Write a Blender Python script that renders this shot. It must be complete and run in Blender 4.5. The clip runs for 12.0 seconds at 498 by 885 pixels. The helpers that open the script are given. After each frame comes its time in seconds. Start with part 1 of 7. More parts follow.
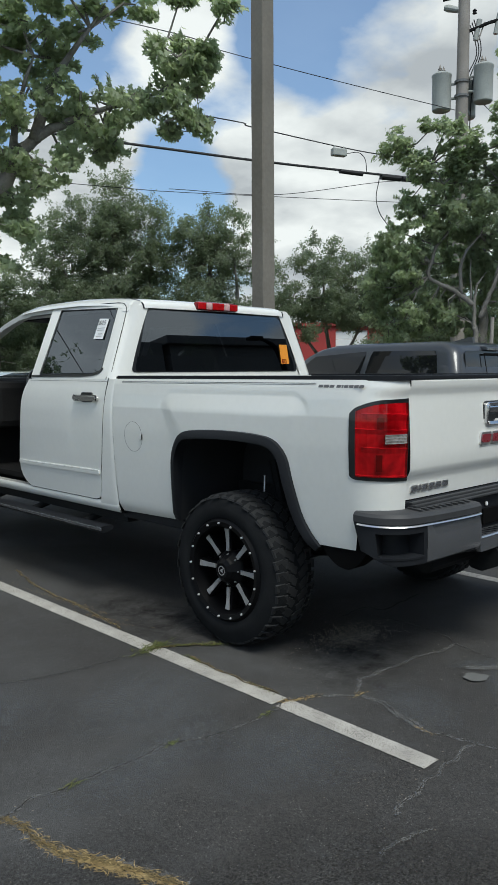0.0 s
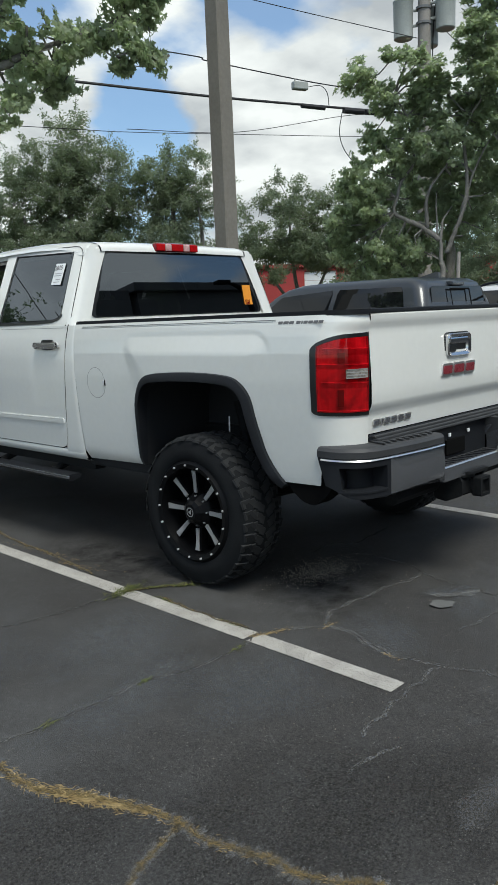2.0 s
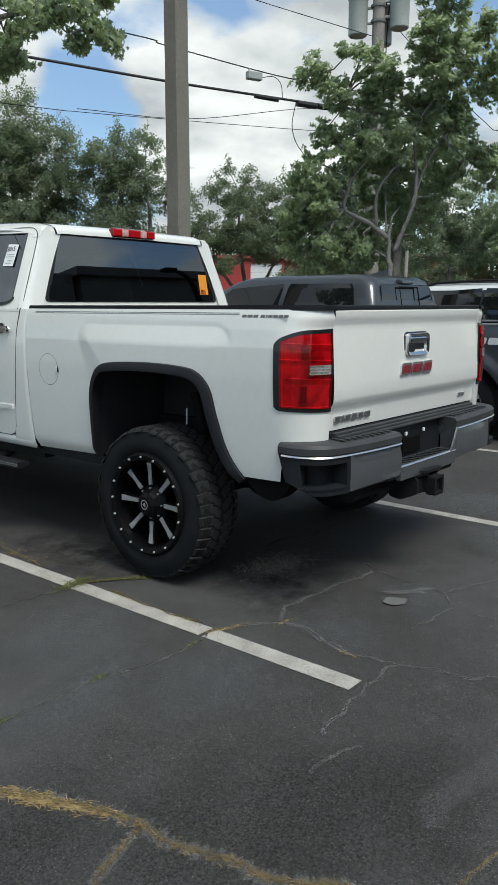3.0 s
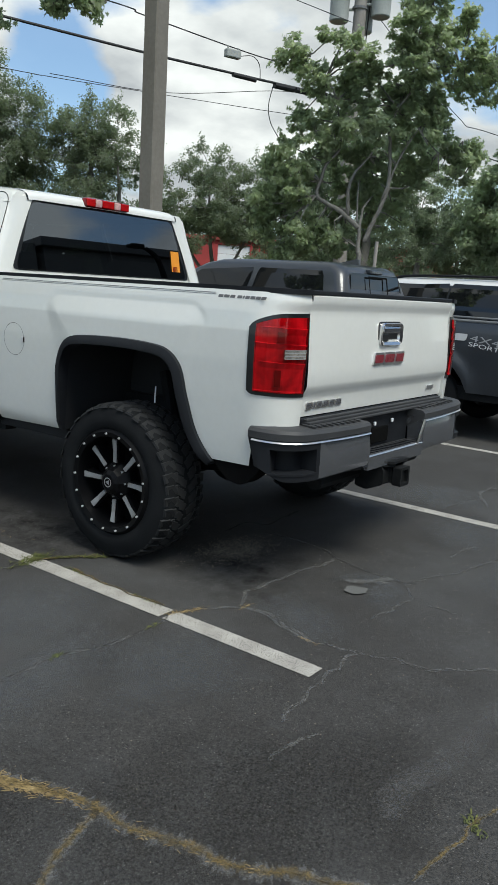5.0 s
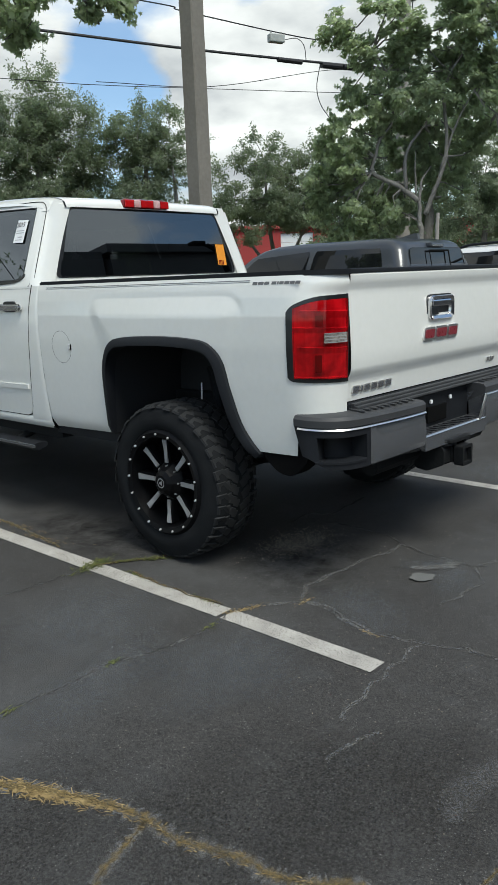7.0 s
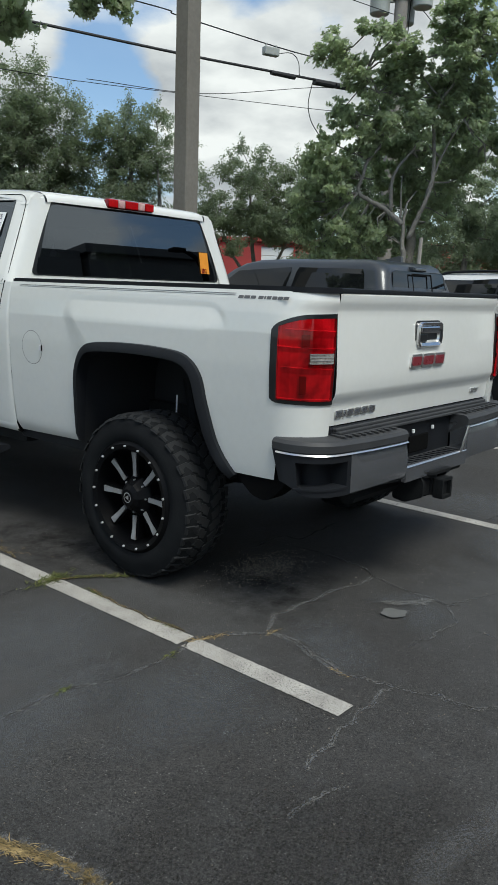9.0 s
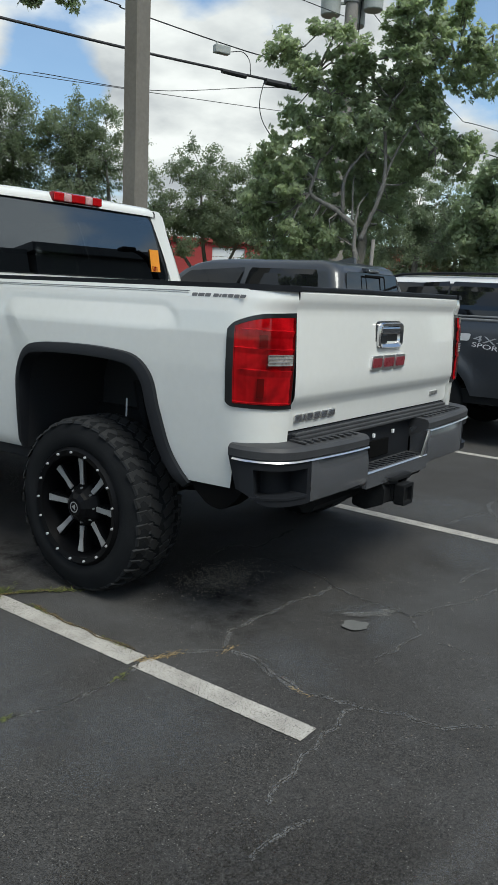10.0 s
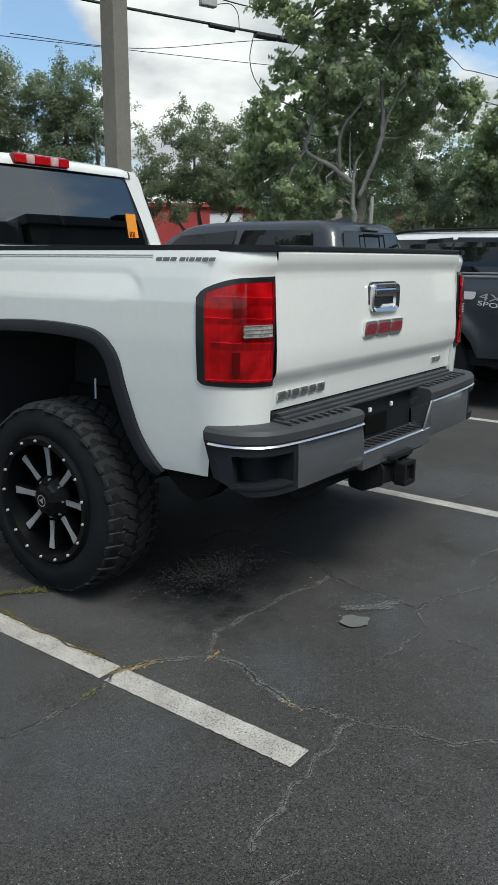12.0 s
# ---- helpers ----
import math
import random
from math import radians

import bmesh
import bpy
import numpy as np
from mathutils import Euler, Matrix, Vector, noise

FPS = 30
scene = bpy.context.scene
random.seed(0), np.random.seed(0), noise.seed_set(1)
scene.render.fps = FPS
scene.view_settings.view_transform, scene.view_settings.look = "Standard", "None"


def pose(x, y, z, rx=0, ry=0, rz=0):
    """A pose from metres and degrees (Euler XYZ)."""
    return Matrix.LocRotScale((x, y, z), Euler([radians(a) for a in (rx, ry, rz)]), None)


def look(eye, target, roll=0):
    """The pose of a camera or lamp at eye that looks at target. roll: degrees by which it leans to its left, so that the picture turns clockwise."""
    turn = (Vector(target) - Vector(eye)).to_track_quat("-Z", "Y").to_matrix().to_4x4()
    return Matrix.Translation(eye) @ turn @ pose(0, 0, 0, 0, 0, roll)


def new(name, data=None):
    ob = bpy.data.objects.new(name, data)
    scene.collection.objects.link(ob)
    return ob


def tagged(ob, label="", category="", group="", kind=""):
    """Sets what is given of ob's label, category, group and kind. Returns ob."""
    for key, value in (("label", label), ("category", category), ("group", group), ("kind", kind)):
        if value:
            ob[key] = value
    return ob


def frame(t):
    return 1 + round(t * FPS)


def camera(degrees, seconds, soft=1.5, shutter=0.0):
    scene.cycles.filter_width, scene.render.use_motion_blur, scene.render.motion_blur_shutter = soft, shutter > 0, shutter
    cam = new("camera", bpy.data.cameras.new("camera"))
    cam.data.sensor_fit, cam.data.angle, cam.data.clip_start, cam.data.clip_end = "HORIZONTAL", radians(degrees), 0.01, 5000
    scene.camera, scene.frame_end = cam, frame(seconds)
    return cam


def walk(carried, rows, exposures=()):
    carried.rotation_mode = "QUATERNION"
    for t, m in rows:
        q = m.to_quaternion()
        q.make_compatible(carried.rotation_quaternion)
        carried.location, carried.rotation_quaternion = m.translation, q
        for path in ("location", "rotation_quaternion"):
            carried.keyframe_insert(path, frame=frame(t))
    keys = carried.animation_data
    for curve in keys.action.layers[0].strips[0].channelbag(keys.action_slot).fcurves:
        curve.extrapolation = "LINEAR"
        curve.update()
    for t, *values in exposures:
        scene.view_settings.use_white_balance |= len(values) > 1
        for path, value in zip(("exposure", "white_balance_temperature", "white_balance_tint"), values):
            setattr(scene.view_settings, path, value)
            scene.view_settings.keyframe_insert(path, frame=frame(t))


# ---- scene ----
cam = camera(35.51, 12.0)
PATH = [
    (0, (-3.786, -2.038, 1.475), (-2.400, -0.607, 1.292), -0.35),
    (0.5, (-3.781, -2.038, 1.462), (-2.392, -0.615, 1.244), -0.17),
    (1, (-3.773, -2.060, 1.450), (-2.389, -0.638, 1.200), -0.48),
    (1.5, (-3.761, -2.069, 1.444), (-2.345, -0.688, 1.148), -2.18),
    (2, (-3.743, -2.075, 1.441), (-2.327, -0.700, 1.120), -2.43),
    (2.5, (-3.756, -2.024, 1.440), (-2.350, -0.645, 1.095), -1.51),
    (3, (-3.778, -1.971, 1.454), (-2.260, -0.716, 1.105), -0.01),
    (3.2, (-3.774, -1.931, 1.441), (-2.199, -0.751, 1.087), 0.57),
    (5, (-3.781, -1.896, 1.440), (-2.200, -0.735, 1.053), 3.48),
    (5.5, (-3.789, -1.891, 1.440), (-2.314, -0.602, 1.037), 2.50),
    (6, (-3.736, -1.892, 1.432), (-2.352, -0.508, 1.021), -0.13),
    (6.5, (-3.642, -1.928, 1.424), (-2.228, -0.577, 1.006), -1.82),
    (7, (-3.600, -1.958, 1.428), (-2.157, -0.636, 1.014), -2.24),
    (7.2, (-3.580, -1.965, 1.417), (-2.102, -0.685, 0.999), -1.99),
    (8.8, (-3.507, -1.864, 1.434), (-2.004, -0.604, 1.044), 0.66),
    (9, (-3.498, -1.814, 1.436), (-1.994, -0.553, 1.048), 2.02),
    (9.5, (-3.460, -1.731, 1.428), (-1.913, -0.523, 1.046), 3.09),
    (10, (-3.372, -1.689, 1.419), (-1.790, -0.526, 1.040), 2.53),
    (10.5, (-3.286, -1.681, 1.409), (-1.706, -0.525, 1.003), 1.62),
    (11, (-3.202, -1.675, 1.421), (-1.625, -0.525, 0.987), 0.87),
    (11.5, (-3.151, -1.654, 1.421), (-1.578, -0.503, 0.974), 1.17),
    (12, (-3.025, -1.566, 1.408), (-1.469, -0.397, 0.946), 0.35),
]
walk(cam, [(t, look(eye, target, roll)) for t, eye, target, roll in PATH], [(0.0, -0.02, 6300, 3), (2.5, 0.10, 6380, 3), (5.5, 0.12, 6400, 3), (6.5, 0.20, 6400, 3), (7.2, 0.20, 6400, 3), (9.0, 0.00, 6360, 3), (10.0, 0.08, 6390, 3), (12.0, 0.18, 6390, 3)])

# ---- daylight: bright broken cloud, the sun behind it ----
def make_world():
    world = bpy.data.worlds.new("sky")
    world.use_nodes = True
    scene.world = world
    nt = world.node_tree
    nt.nodes.clear()
    n, l = nt.nodes.new, nt.links.new
    out, bg = n("ShaderNodeOutputWorld"), n("ShaderNodeBackground")
    sky = n("ShaderNodeTexSky")
    sky.sky_type, sky.sun_disc = "NISHITA", False
    sky.sun_elevation, sky.sun_rotation = radians(64), radians(215)
    sky.dust_density, sky.ozone_density = 1.2, 1.4
    co, sep = n("ShaderNodeTexCoord"), n("ShaderNodeSeparateXYZ")
    l(co.outputs["Generated"], sep.inputs[0])
    up = n("ShaderNodeMath"); up.operation = "MAXIMUM"; up.inputs[1].default_value = 0.0
    l(sep.outputs[2], up.inputs[0])
    add = n("ShaderNodeMath"); add.operation = "ADD"; add.inputs[1].default_value = 0.28
    l(up.outputs[0], add.inputs[0])
    comb = n("ShaderNodeCombineXYZ")
    for i in (0, 1, 2):
        d = n("ShaderNodeMath"); d.operation = "DIVIDE"
        l(sep.outputs[i], d.inputs[0]); l(add.outputs[0], d.inputs[1])
        l(d.outputs[0], comb.inputs[i])
    mp = n("ShaderNodeMapping")
    mp.inputs["Location"].default_value = (3.1, 1.2, 4.0)
    l(comb.outputs[0], mp.inputs[0])
    big = n("ShaderNodeTexNoise")
    big.inputs["Scale"].default_value, big.inputs["Detail"].default_value = 1.5, 10.0
    big.inputs["Roughness"].default_value = 0.52
    l(mp.outputs[0], big.inputs["Vector"])
    # open blue and heaped cloud: direction, half width in degrees, more or less cloud
    heaps = [((0.537, 0.764, 0.358), 5, -0.1),
             ((0.715, 0.596, 0.364), 7, -0.19),
             ((0.667, 0.672, 0.322), 4.5, -0.08),
             ((0.646, 0.724, 0.244), 4, -0.07),
             ((0.77, 0.589, 0.247), 8, 0.1),
             ((0.543, 0.8, 0.254), 5, 0.07),
             ((0.624, 0.755, 0.199), 4, -0.09),
             ((0.829, 0.477, 0.292), 9, 0.07),
             ((0.587, 0.703, 0.400), 4, 0.21),
             ((0.561, 0.754, 0.343), 3, 0.09),
             ((0.658, 0.686, 0.31), 4, 0.12),
             ((0.497, 0.849, 0.179), 6, 0.18),
             ((0.649, 0.734, 0.199), 4, 0.08),
             ((0.545, 0.753, 0.369), 3.5, -0.06),
             ((0.606, 0.755, 0.25), 4, -0.08),
             ((0.909, 0.368, 0.198), 4, -0.1),
             ((0.734, 0.645, 0.213), 5, 0.05)]
    # cloud behind and beside the viewer, seen in the truck's windows
    heaps += [((0.81, -0.55, 0.20), 7, 0.10),
             ((0.64, -0.72, 0.28), 8, 0.07),
             ((-0.33, 0.86, 0.38), 14, 0.30),
             ((0.57, -0.79, 0.23), 4, 0.12),
             ((0.50, -0.85, 0.17), 3, 0.10)]
    cover = big.outputs[0]
    for way, wide, gain in heaps:
        dot = n("ShaderNodeVectorMath"); dot.operation = "DOT_PRODUCT"
        nrm = n("ShaderNodeVectorMath"); nrm.operation = "NORMALIZE"
        l(co.outputs["Generated"], nrm.inputs[0]); l(nrm.outputs[0], dot.inputs[0]); dot.inputs[1].default_value = way
        fall = n("ShaderNodeMapRange"); fall.interpolation_type = "SMOOTHSTEP"
        for k, v in zip((1, 2, 3, 4), (math.cos(radians(wide * 1.5)), 1.0, 0.0, gain)):
            fall.inputs[k].default_value = v
        l(dot.outputs["Value"], fall.inputs[0])
        s = n("ShaderNodeMath"); s.operation = "ADD"
        l(cover, s.inputs[0]); l(fall.outputs[0], s.inputs[1]); cover = s.outputs[0]
    ramp = n("ShaderNodeValToRGB")
    ramp.color_ramp.elements[0].position, ramp.color_ramp.elements[1].position = 0.47, 0.56
    ramp.color_ramp.elements[0].color = (0.08, 0.08, 0.08, 1)
    l(cover, ramp.inputs[0])
    body = n("ShaderNodeTexNoise")
    body.inputs["Scale"].default_value, body.inputs["Detail"].default_value = 2.6, 7.0
    l(mp.outputs[0], body.inputs["Vector"])
    tone = n("ShaderNodeValToRGB")
    tone.color_ramp.elements[0].position, tone.color_ramp.elements[1].position = 0.40, 0.62
    tone.color_ramp.elements[0].color = (3.5, 3.62, 3.85, 1)
    tone.color_ramp.elements[1].color = (7.0, 7.0, 6.95, 1)
    l(body.outputs[0], tone.inputs[0])
    mix = n("ShaderNodeMix"); mix.data_type = "RGBA"
    l(ramp.outputs[0], mix.inputs[0])
    clear = n("ShaderNodeMix"); clear.data_type, clear.blend_type = "RGBA", "MULTIPLY"
    clear.inputs[0].default_value, clear.inputs[7].default_value = 1.0, (1.03, 1.11, 1.18, 1)
    l(sky.outputs[0], clear.inputs[6]); l(clear.outputs[2], mix.inputs[6])
    l(tone.outputs[0], mix.inputs[7])
    l(mix.outputs[2], bg.inputs[0])
    bg.inputs[1].default_value = 0.135
    l(bg.outputs[0], out.inputs[0])


make_world()
sun = new("sun", bpy.data.lights.new("sun", "SUN"))
sun.data.energy, sun.data.angle, sun.data.color = 2.75, radians(24), (1.0, 0.95, 0.88)
sun.matrix_world = look((0, 0, 0), (0.17, 0.50, -0.85))

# ---- materials ----
def principled(name, base, rough=0.5, metal=0.0, coat=0.0, spec=0.5):
    m = bpy.data.materials.new(name)
    m.use_nodes = True
    b = m.node_tree.nodes["Principled BSDF"]
    b.inputs["Base Color"].default_value = (*base, 1)
    b.inputs["Roughness"].default_value, b.inputs["Metallic"].default_value = rough, metal
    b.inputs["Coat Weight"].default_value, b.inputs["Coat Roughness"].default_value = coat, 0.03
    b.inputs["Specular IOR Level"].default_value = spec
    return m, m.node_tree, b


def worn(name, a, b, rough=0.6, metal=0.0, coarse=1.5, fine=40.0, bump=0.2, depth=0.002, coat=0.0, spread=0.15, per=0.0):
    """A surface between two colours, by a coarse and a fine noise in metres, with fine relief and uneven gloss."""
    m, nt, p = principled(name, a, rough, metal, coat)
    n, l = nt.nodes.new, nt.links.new
    co = n("ShaderNodeTexCoord")
    n1, n2 = n("ShaderNodeTexNoise"), n("ShaderNodeTexNoise")
    n1.inputs["Scale"].default_value, n1.inputs["Detail"].default_value = coarse, 5
    n2.inputs["Scale"].default_value, n2.inputs["Detail"].default_value = fine, 4
    l(co.outputs["Object"], n1.inputs["Vector"]); l(co.outputs["Object"], n2.inputs["Vector"])
    mx = n("ShaderNodeMath"); mx.operation = "MULTIPLY_ADD"; mx.inputs[1].default_value = 0.6
    half = n("ShaderNodeMath"); half.operation = "MULTIPLY"; half.inputs[1].default_value = 0.4
    l(n2.outputs[0], half.inputs[0]); l(n1.outputs[0], mx.inputs[0]); l(half.outputs[0], mx.inputs[2])
    rp = n("ShaderNodeMapRange"); rp.inputs[1].default_value, rp.inputs[2].default_value = 0.34, 0.66
    l(mx.outputs[0], rp.inputs[0])
    mix = n("ShaderNodeMix"); mix.data_type = "RGBA"
    mix.inputs[6].default_value, mix.inputs[7].default_value = (*a, 1), (*b, 1)
    l(rp.outputs[0], mix.inputs[0])
    last = mix.outputs[2]
    if per:
        gi = n("ShaderNodeNewGeometry")
        hv = n("ShaderNodeHueSaturation")
        mr = n("ShaderNodeMapRange"); mr.inputs[3].default_value, mr.inputs[4].default_value = 1 - per, 1 + per
        l(gi.outputs["Random Per Island"], mr.inputs[0]); l(mr.outputs[0], hv.inputs["Value"]); l(last, hv.inputs["Color"])
        last = hv.outputs[0]
    l(last, p.inputs["Base Color"])
    rr = n("ShaderNodeMapRange")
    rr.inputs[3].default_value, rr.inputs[4].default_value = max(0.02, rough - spread), min(1, rough + spread)
    l(mx.outputs[0], rr.inputs[0]); l(rr.outputs[0], p.inputs["Roughness"])
    if bump:
        bp = n("ShaderNodeBump"); bp.inputs["Strength"].default_value, bp.inputs["Distance"].default_value = bump, depth
        l(n2.outputs[0], bp.inputs["Height"]); l(bp.outputs[0], p.inputs["Normal"])
    return m


def leaf_material(name, a, b):
    m = worn(name, a, b, 0.46, 0, 0.6, 9.0, 0, per=0.3)
    p = m.node_tree.nodes["Principled BSDF"]
    p.inputs["Specular IOR Level"].default_value = 0.5
    tr = m.node_tree.nodes.new("ShaderNodeBsdfTranslucent")
    tr.inputs[0].default_value = (b[0] * 1.6, b[1] * 1.68, b[2] * 1.5, 1)
    mx = m.node_tree.nodes.new("ShaderNodeMixShader"); mx.inputs[0].default_value = 0.56
    o = m.node_tree.nodes["Material Output"]
    m.node_tree.links.new(p.outputs[0], mx.inputs[1]); m.node_tree.links.new(tr.outputs[0], mx.inputs[2])
    m.node_tree.links.new(mx.outputs[0], o.inputs[0])
    return m


WHITE = worn("white_paint", (0.76, 0.765, 0.73), (0.80, 0.805, 0.77), 0.22, 0, 1.2, 30, 0, coat=0.8, spread=0.04)
BLACK = worn("black_plastic", (0.010, 0.011, 0.0135), (0.018, 0.020, 0.024), 0.5, 0, 6, 300, 0.35, 0.001)
RUBBER = worn("tyre_rubber", (0.0078, 0.0087, 0.0099), (0.0150, 0.0163, 0.0178), 0.85, 0, 8, 160, 0.3, 0.001)
TREAD = worn("worn_tread_rubber", (0.0068, 0.0078, 0.0090), (0.0140, 0.0155, 0.0172), 0.8, 0, 8, 160, 0.3, 0.001)
CHROME = principled("chrome", (0.78, 0.77, 0.76), 0.28, 1.0)[0]
CONCRETE = worn("pole_concrete", (0.150, 0.138, 0.117), (0.215, 0.200, 0.172), 0.9, 0, 1.3, 25, 0.25, 0.003)
BARK = worn("bark", (0.130, 0.122, 0.108), (0.30, 0.285, 0.260), 0.9, 0, 3, 30, 0.8, 0.012)
LEAF_BROAD = leaf_material("broad_leaf", (0.182, 0.230, 0.165), (0.350, 0.395, 0.252))
# these two leaf colours are raised to stand in for sunlight on far trees
LEAF_SUNLIT = leaf_material("sunlit_leaf", (0.190, 0.238, 0.178), (0.340, 0.392, 0.265))
LEAF_FINE = leaf_material("fine_leaf", (0.140, 0.176, 0.136), (0.245, 0.288, 0.200))
LEAF_OAK = leaf_material("oak_leaf", (0.092, 0.117, 0.086), (0.200, 0.236, 0.150))
RED_WALL = worn("red_wall", (0.30, 0.035, 0.035), (0.40, 0.055, 0.05), 0.8, 0, 1, 20, 0.2)
GREY_PAINT = worn("dark_grey_paint", (0.034, 0.039, 0.047), (0.043, 0.049, 0.058), 0.35, 0.15, 1, 40, 0, coat=0.5, spread=0.05)


def glass(name, tint, rough=0.0, sheen=1.75):
    """Tinted pane: a dark see-through sheet under a mirror sheen."""
    m = bpy.data.materials.new(name)
    m.use_nodes = True
    nt = m.node_tree
    nt.nodes.clear()
    n, l = nt.nodes.new, nt.links.new
    tr, gl, fr, mx, o = n("ShaderNodeBsdfTransparent"), n("ShaderNodeBsdfGlossy"), n("ShaderNodeFresnel"), n("ShaderNodeMixShader"), n("ShaderNodeOutputMaterial")
    tr.inputs[0].default_value = (*tint, 1)
    gl.inputs["Roughness"].default_value = rough
    fr.inputs[0].default_value = sheen
    l(fr.outputs[0], mx.inputs[0]); l(tr.outputs[0], mx.inputs[1]); l(gl.outputs[0], mx.inputs[2]); l(mx.outputs[0], o.inputs[0])
    return m


TINT = glass("privacy_glass", (0.035, 0.04, 0.045), 0.0, 2.1)
TINT.node_tree.nodes["Glossy BSDF"].inputs[0].default_value = (0.80, 0.89, 1.0, 1)
CLEAR = glass("clear_glass", (0.80, 0.84, 0.81), 0.0, 1.45)
WELL = worn("wheel_well_liner", (0.0095, 0.0112, 0.0138), (0.0165, 0.0190, 0.0225), 0.8, 0, 5, 90, 0.3)
GAP = principled("seam_dark", (0.006, 0.006, 0.006), 0.9, 0, 0, 0.05)[0]
BUMPER_GREY = worn("bumper_grey", (0.23, 0.24, 0.26), (0.28, 0.29, 0.31), 0.17, 0.8, 1.5, 60, 0, spread=0.05)
MACHINED = worn("machined_alloy", (0.34, 0.35, 0.36), (0.44, 0.445, 0.45), 0.35, 0.45, 8, 200, 0.1)
GLOSS_BLACK = worn("gloss_black", (0.005, 0.006, 0.007), (0.010, 0.011, 0.012), 0.35, 0, 5, 80, 0, coat=0.4)
RED_LENS = worn("red_lens", (0.30, 0.002, 0.004), (0.52, 0.005, 0.008), 0.15, 0, 9, 60, 0, coat=0.35, spread=0.05)
DARK_RED = worn("dark_red_lens", (0.13, 0.002, 0.003), (0.2, 0.003, 0.005), 0.15, 0, 20, 90, 0, coat=0.35, spread=0.05)
CLEAR_LENS = worn("clear_lens", (0.10, 0.09, 0.08), (0.75, 0.70, 0.64), 0.15, 0.3, 30, 90, 0.3, coat=1.0)
BADGE_RED = worn("badge_red", (0.17, 0.012, 0.02), (0.24, 0.02, 0.03), 0.3, 0, 10, 60, 0, coat=0.6)
ORANGE = worn("orange_card", (0.75, 0.27, 0.02), (0.85, 0.33, 0.03), 0.7, 0, 8, 60, 0)
PAPER = worn("paper", (0.72, 0.74, 0.75), (0.82, 0.83, 0.84), 0.7, 0, 8, 60, 0)
STEEL_DARK = worn("chassis_steel", (0.009, 0.010, 0.011), (0.020, 0.021, 0.022), 0.7, 0.3, 6, 60, 0.3)
TRIM_GREY = worn("interior_trim", (0.007, 0.007, 0.0075), (0.015, 0.015, 0.015), 0.75, 0, 5, 120, 0.3)


def asphalt_material(name, lo, hi, pale):
    """Worn asphalt: stones of a few millimetres, pale chips, and broad grey stains."""
    m, nt, p = principled(name, lo, 0.9)
    n, l = nt.nodes.new, nt.links.new
    co = n("ShaderNodeTexCoord")
    def noise_at(scale, detail=4):
        q = n("ShaderNodeTexNoise"); q.inputs["Scale"].default_value, q.inputs["Detail"].default_value = scale, detail
        l(co.outputs["Object"], q.inputs["Vector"]); return q.outputs[0]
    def ramp(src, a, b, c=0.0, d=1.0):
        q = n("ShaderNodeMapRange")
        for k, v in zip((1, 2, 3, 4), (a, b, c, d)):
            q.inputs[k].default_value = v
        l(src, q.inputs[0]); return q.outputs[0]
    def mix(f, a, b):
        q = n("ShaderNodeMix"); q.data_type = "RGBA"
        for k, v in ((0, f), (6, a), (7, b)):
            if hasattr(v, "is_linked"):
                l(v, q.inputs[k])
            else:
                q.inputs[k].default_value = v if k == 0 else (*v, 1)
        return q.outputs[2]
    stone = n("ShaderNodeTexVoronoi"); stone.inputs["Scale"].default_value = 270
    l(co.outputs["Object"], stone.inputs["Vector"])
    tone = n("ShaderNodeSeparateColor"); l(stone.outputs["Color"], tone.inputs[0])
    grain = ramp(tone.outputs[0], 0.05, 0.95, 0.0, 1.0)
    pebble = n("ShaderNodeTexVoronoi"); pebble.inputs["Scale"].default_value = 150
    l(co.outputs["Object"], pebble.inputs["Vector"])
    pt = n("ShaderNodeSeparateColor"); l(pebble.outputs["Color"], pt.inputs[0])
    both = n("ShaderNodeMath"); both.operation = "MULTIPLY_ADD"; both.inputs[1].default_value = 0.8
    less = n("ShaderNodeMath"); less.operation = "MULTIPLY"; less.inputs[1].default_value = 0.2
    l(pt.outputs[0], less.inputs[0]); l(grain, both.inputs[0]); l(less.outputs[0], both.inputs[2])
    grain = both.outputs[0]
    base = mix(grain, lo, (1.36 * hi[0], 1.36 * hi[1], 1.34 * hi[2]))
    # cooler, paler binder where the surface has worn; browner where tar and soil lie
    cool = ramp(noise_at(0.9, 7), 0.45, 0.63)
    base = mix(cool, base, mix(grain, tuple(0.55 * v for v in hi), (1.56 * hi[0], 1.64 * hi[1], 1.70 * hi[2])))
    tar = ramp(noise_at(2.6, 7), 0.55, 0.74, 0, 0.55)
    base = mix(tar, base, mix(grain, tuple(0.6 * v for v in lo), (0.86 * hi[0], 0.80 * hi[1], 0.74 * hi[2])))
    streak = ramp(noise_at(7.5, 9), 0.56, 0.80, 0, 0.30)
    base = mix(streak, base, pale)
    fleck = n("ShaderNodeTexVoronoi"); fleck.inputs["Scale"].default_value = 135
    l(co.outputs["Object"], fleck.inputs["Vector"])
    fc = n("ShaderNodeSeparateColor"); l(fleck.outputs["Color"], fc.inputs[0])
    spot = ramp(fleck.outputs["Distance"], 0.16, 0.34, 1.0, 0.0)
    pick = n("ShaderNodeMath"); pick.operation = "MULTIPLY"
    l(spot, pick.inputs[0]); l(ramp(fc.outputs[0], 0.84, 0.96), pick.inputs[1])
    base = mix(pick.outputs[0], base, (0.21, 0.205, 0.195))
    l(base, p.inputs["Base Color"])
    h = n("ShaderNodeMath"); h.operation = "MULTIPLY_ADD"; h.inputs[1].default_value = -1.0
    l(stone.outputs["Distance"], h.inputs[0]); l(noise_at(60), h.inputs[2])
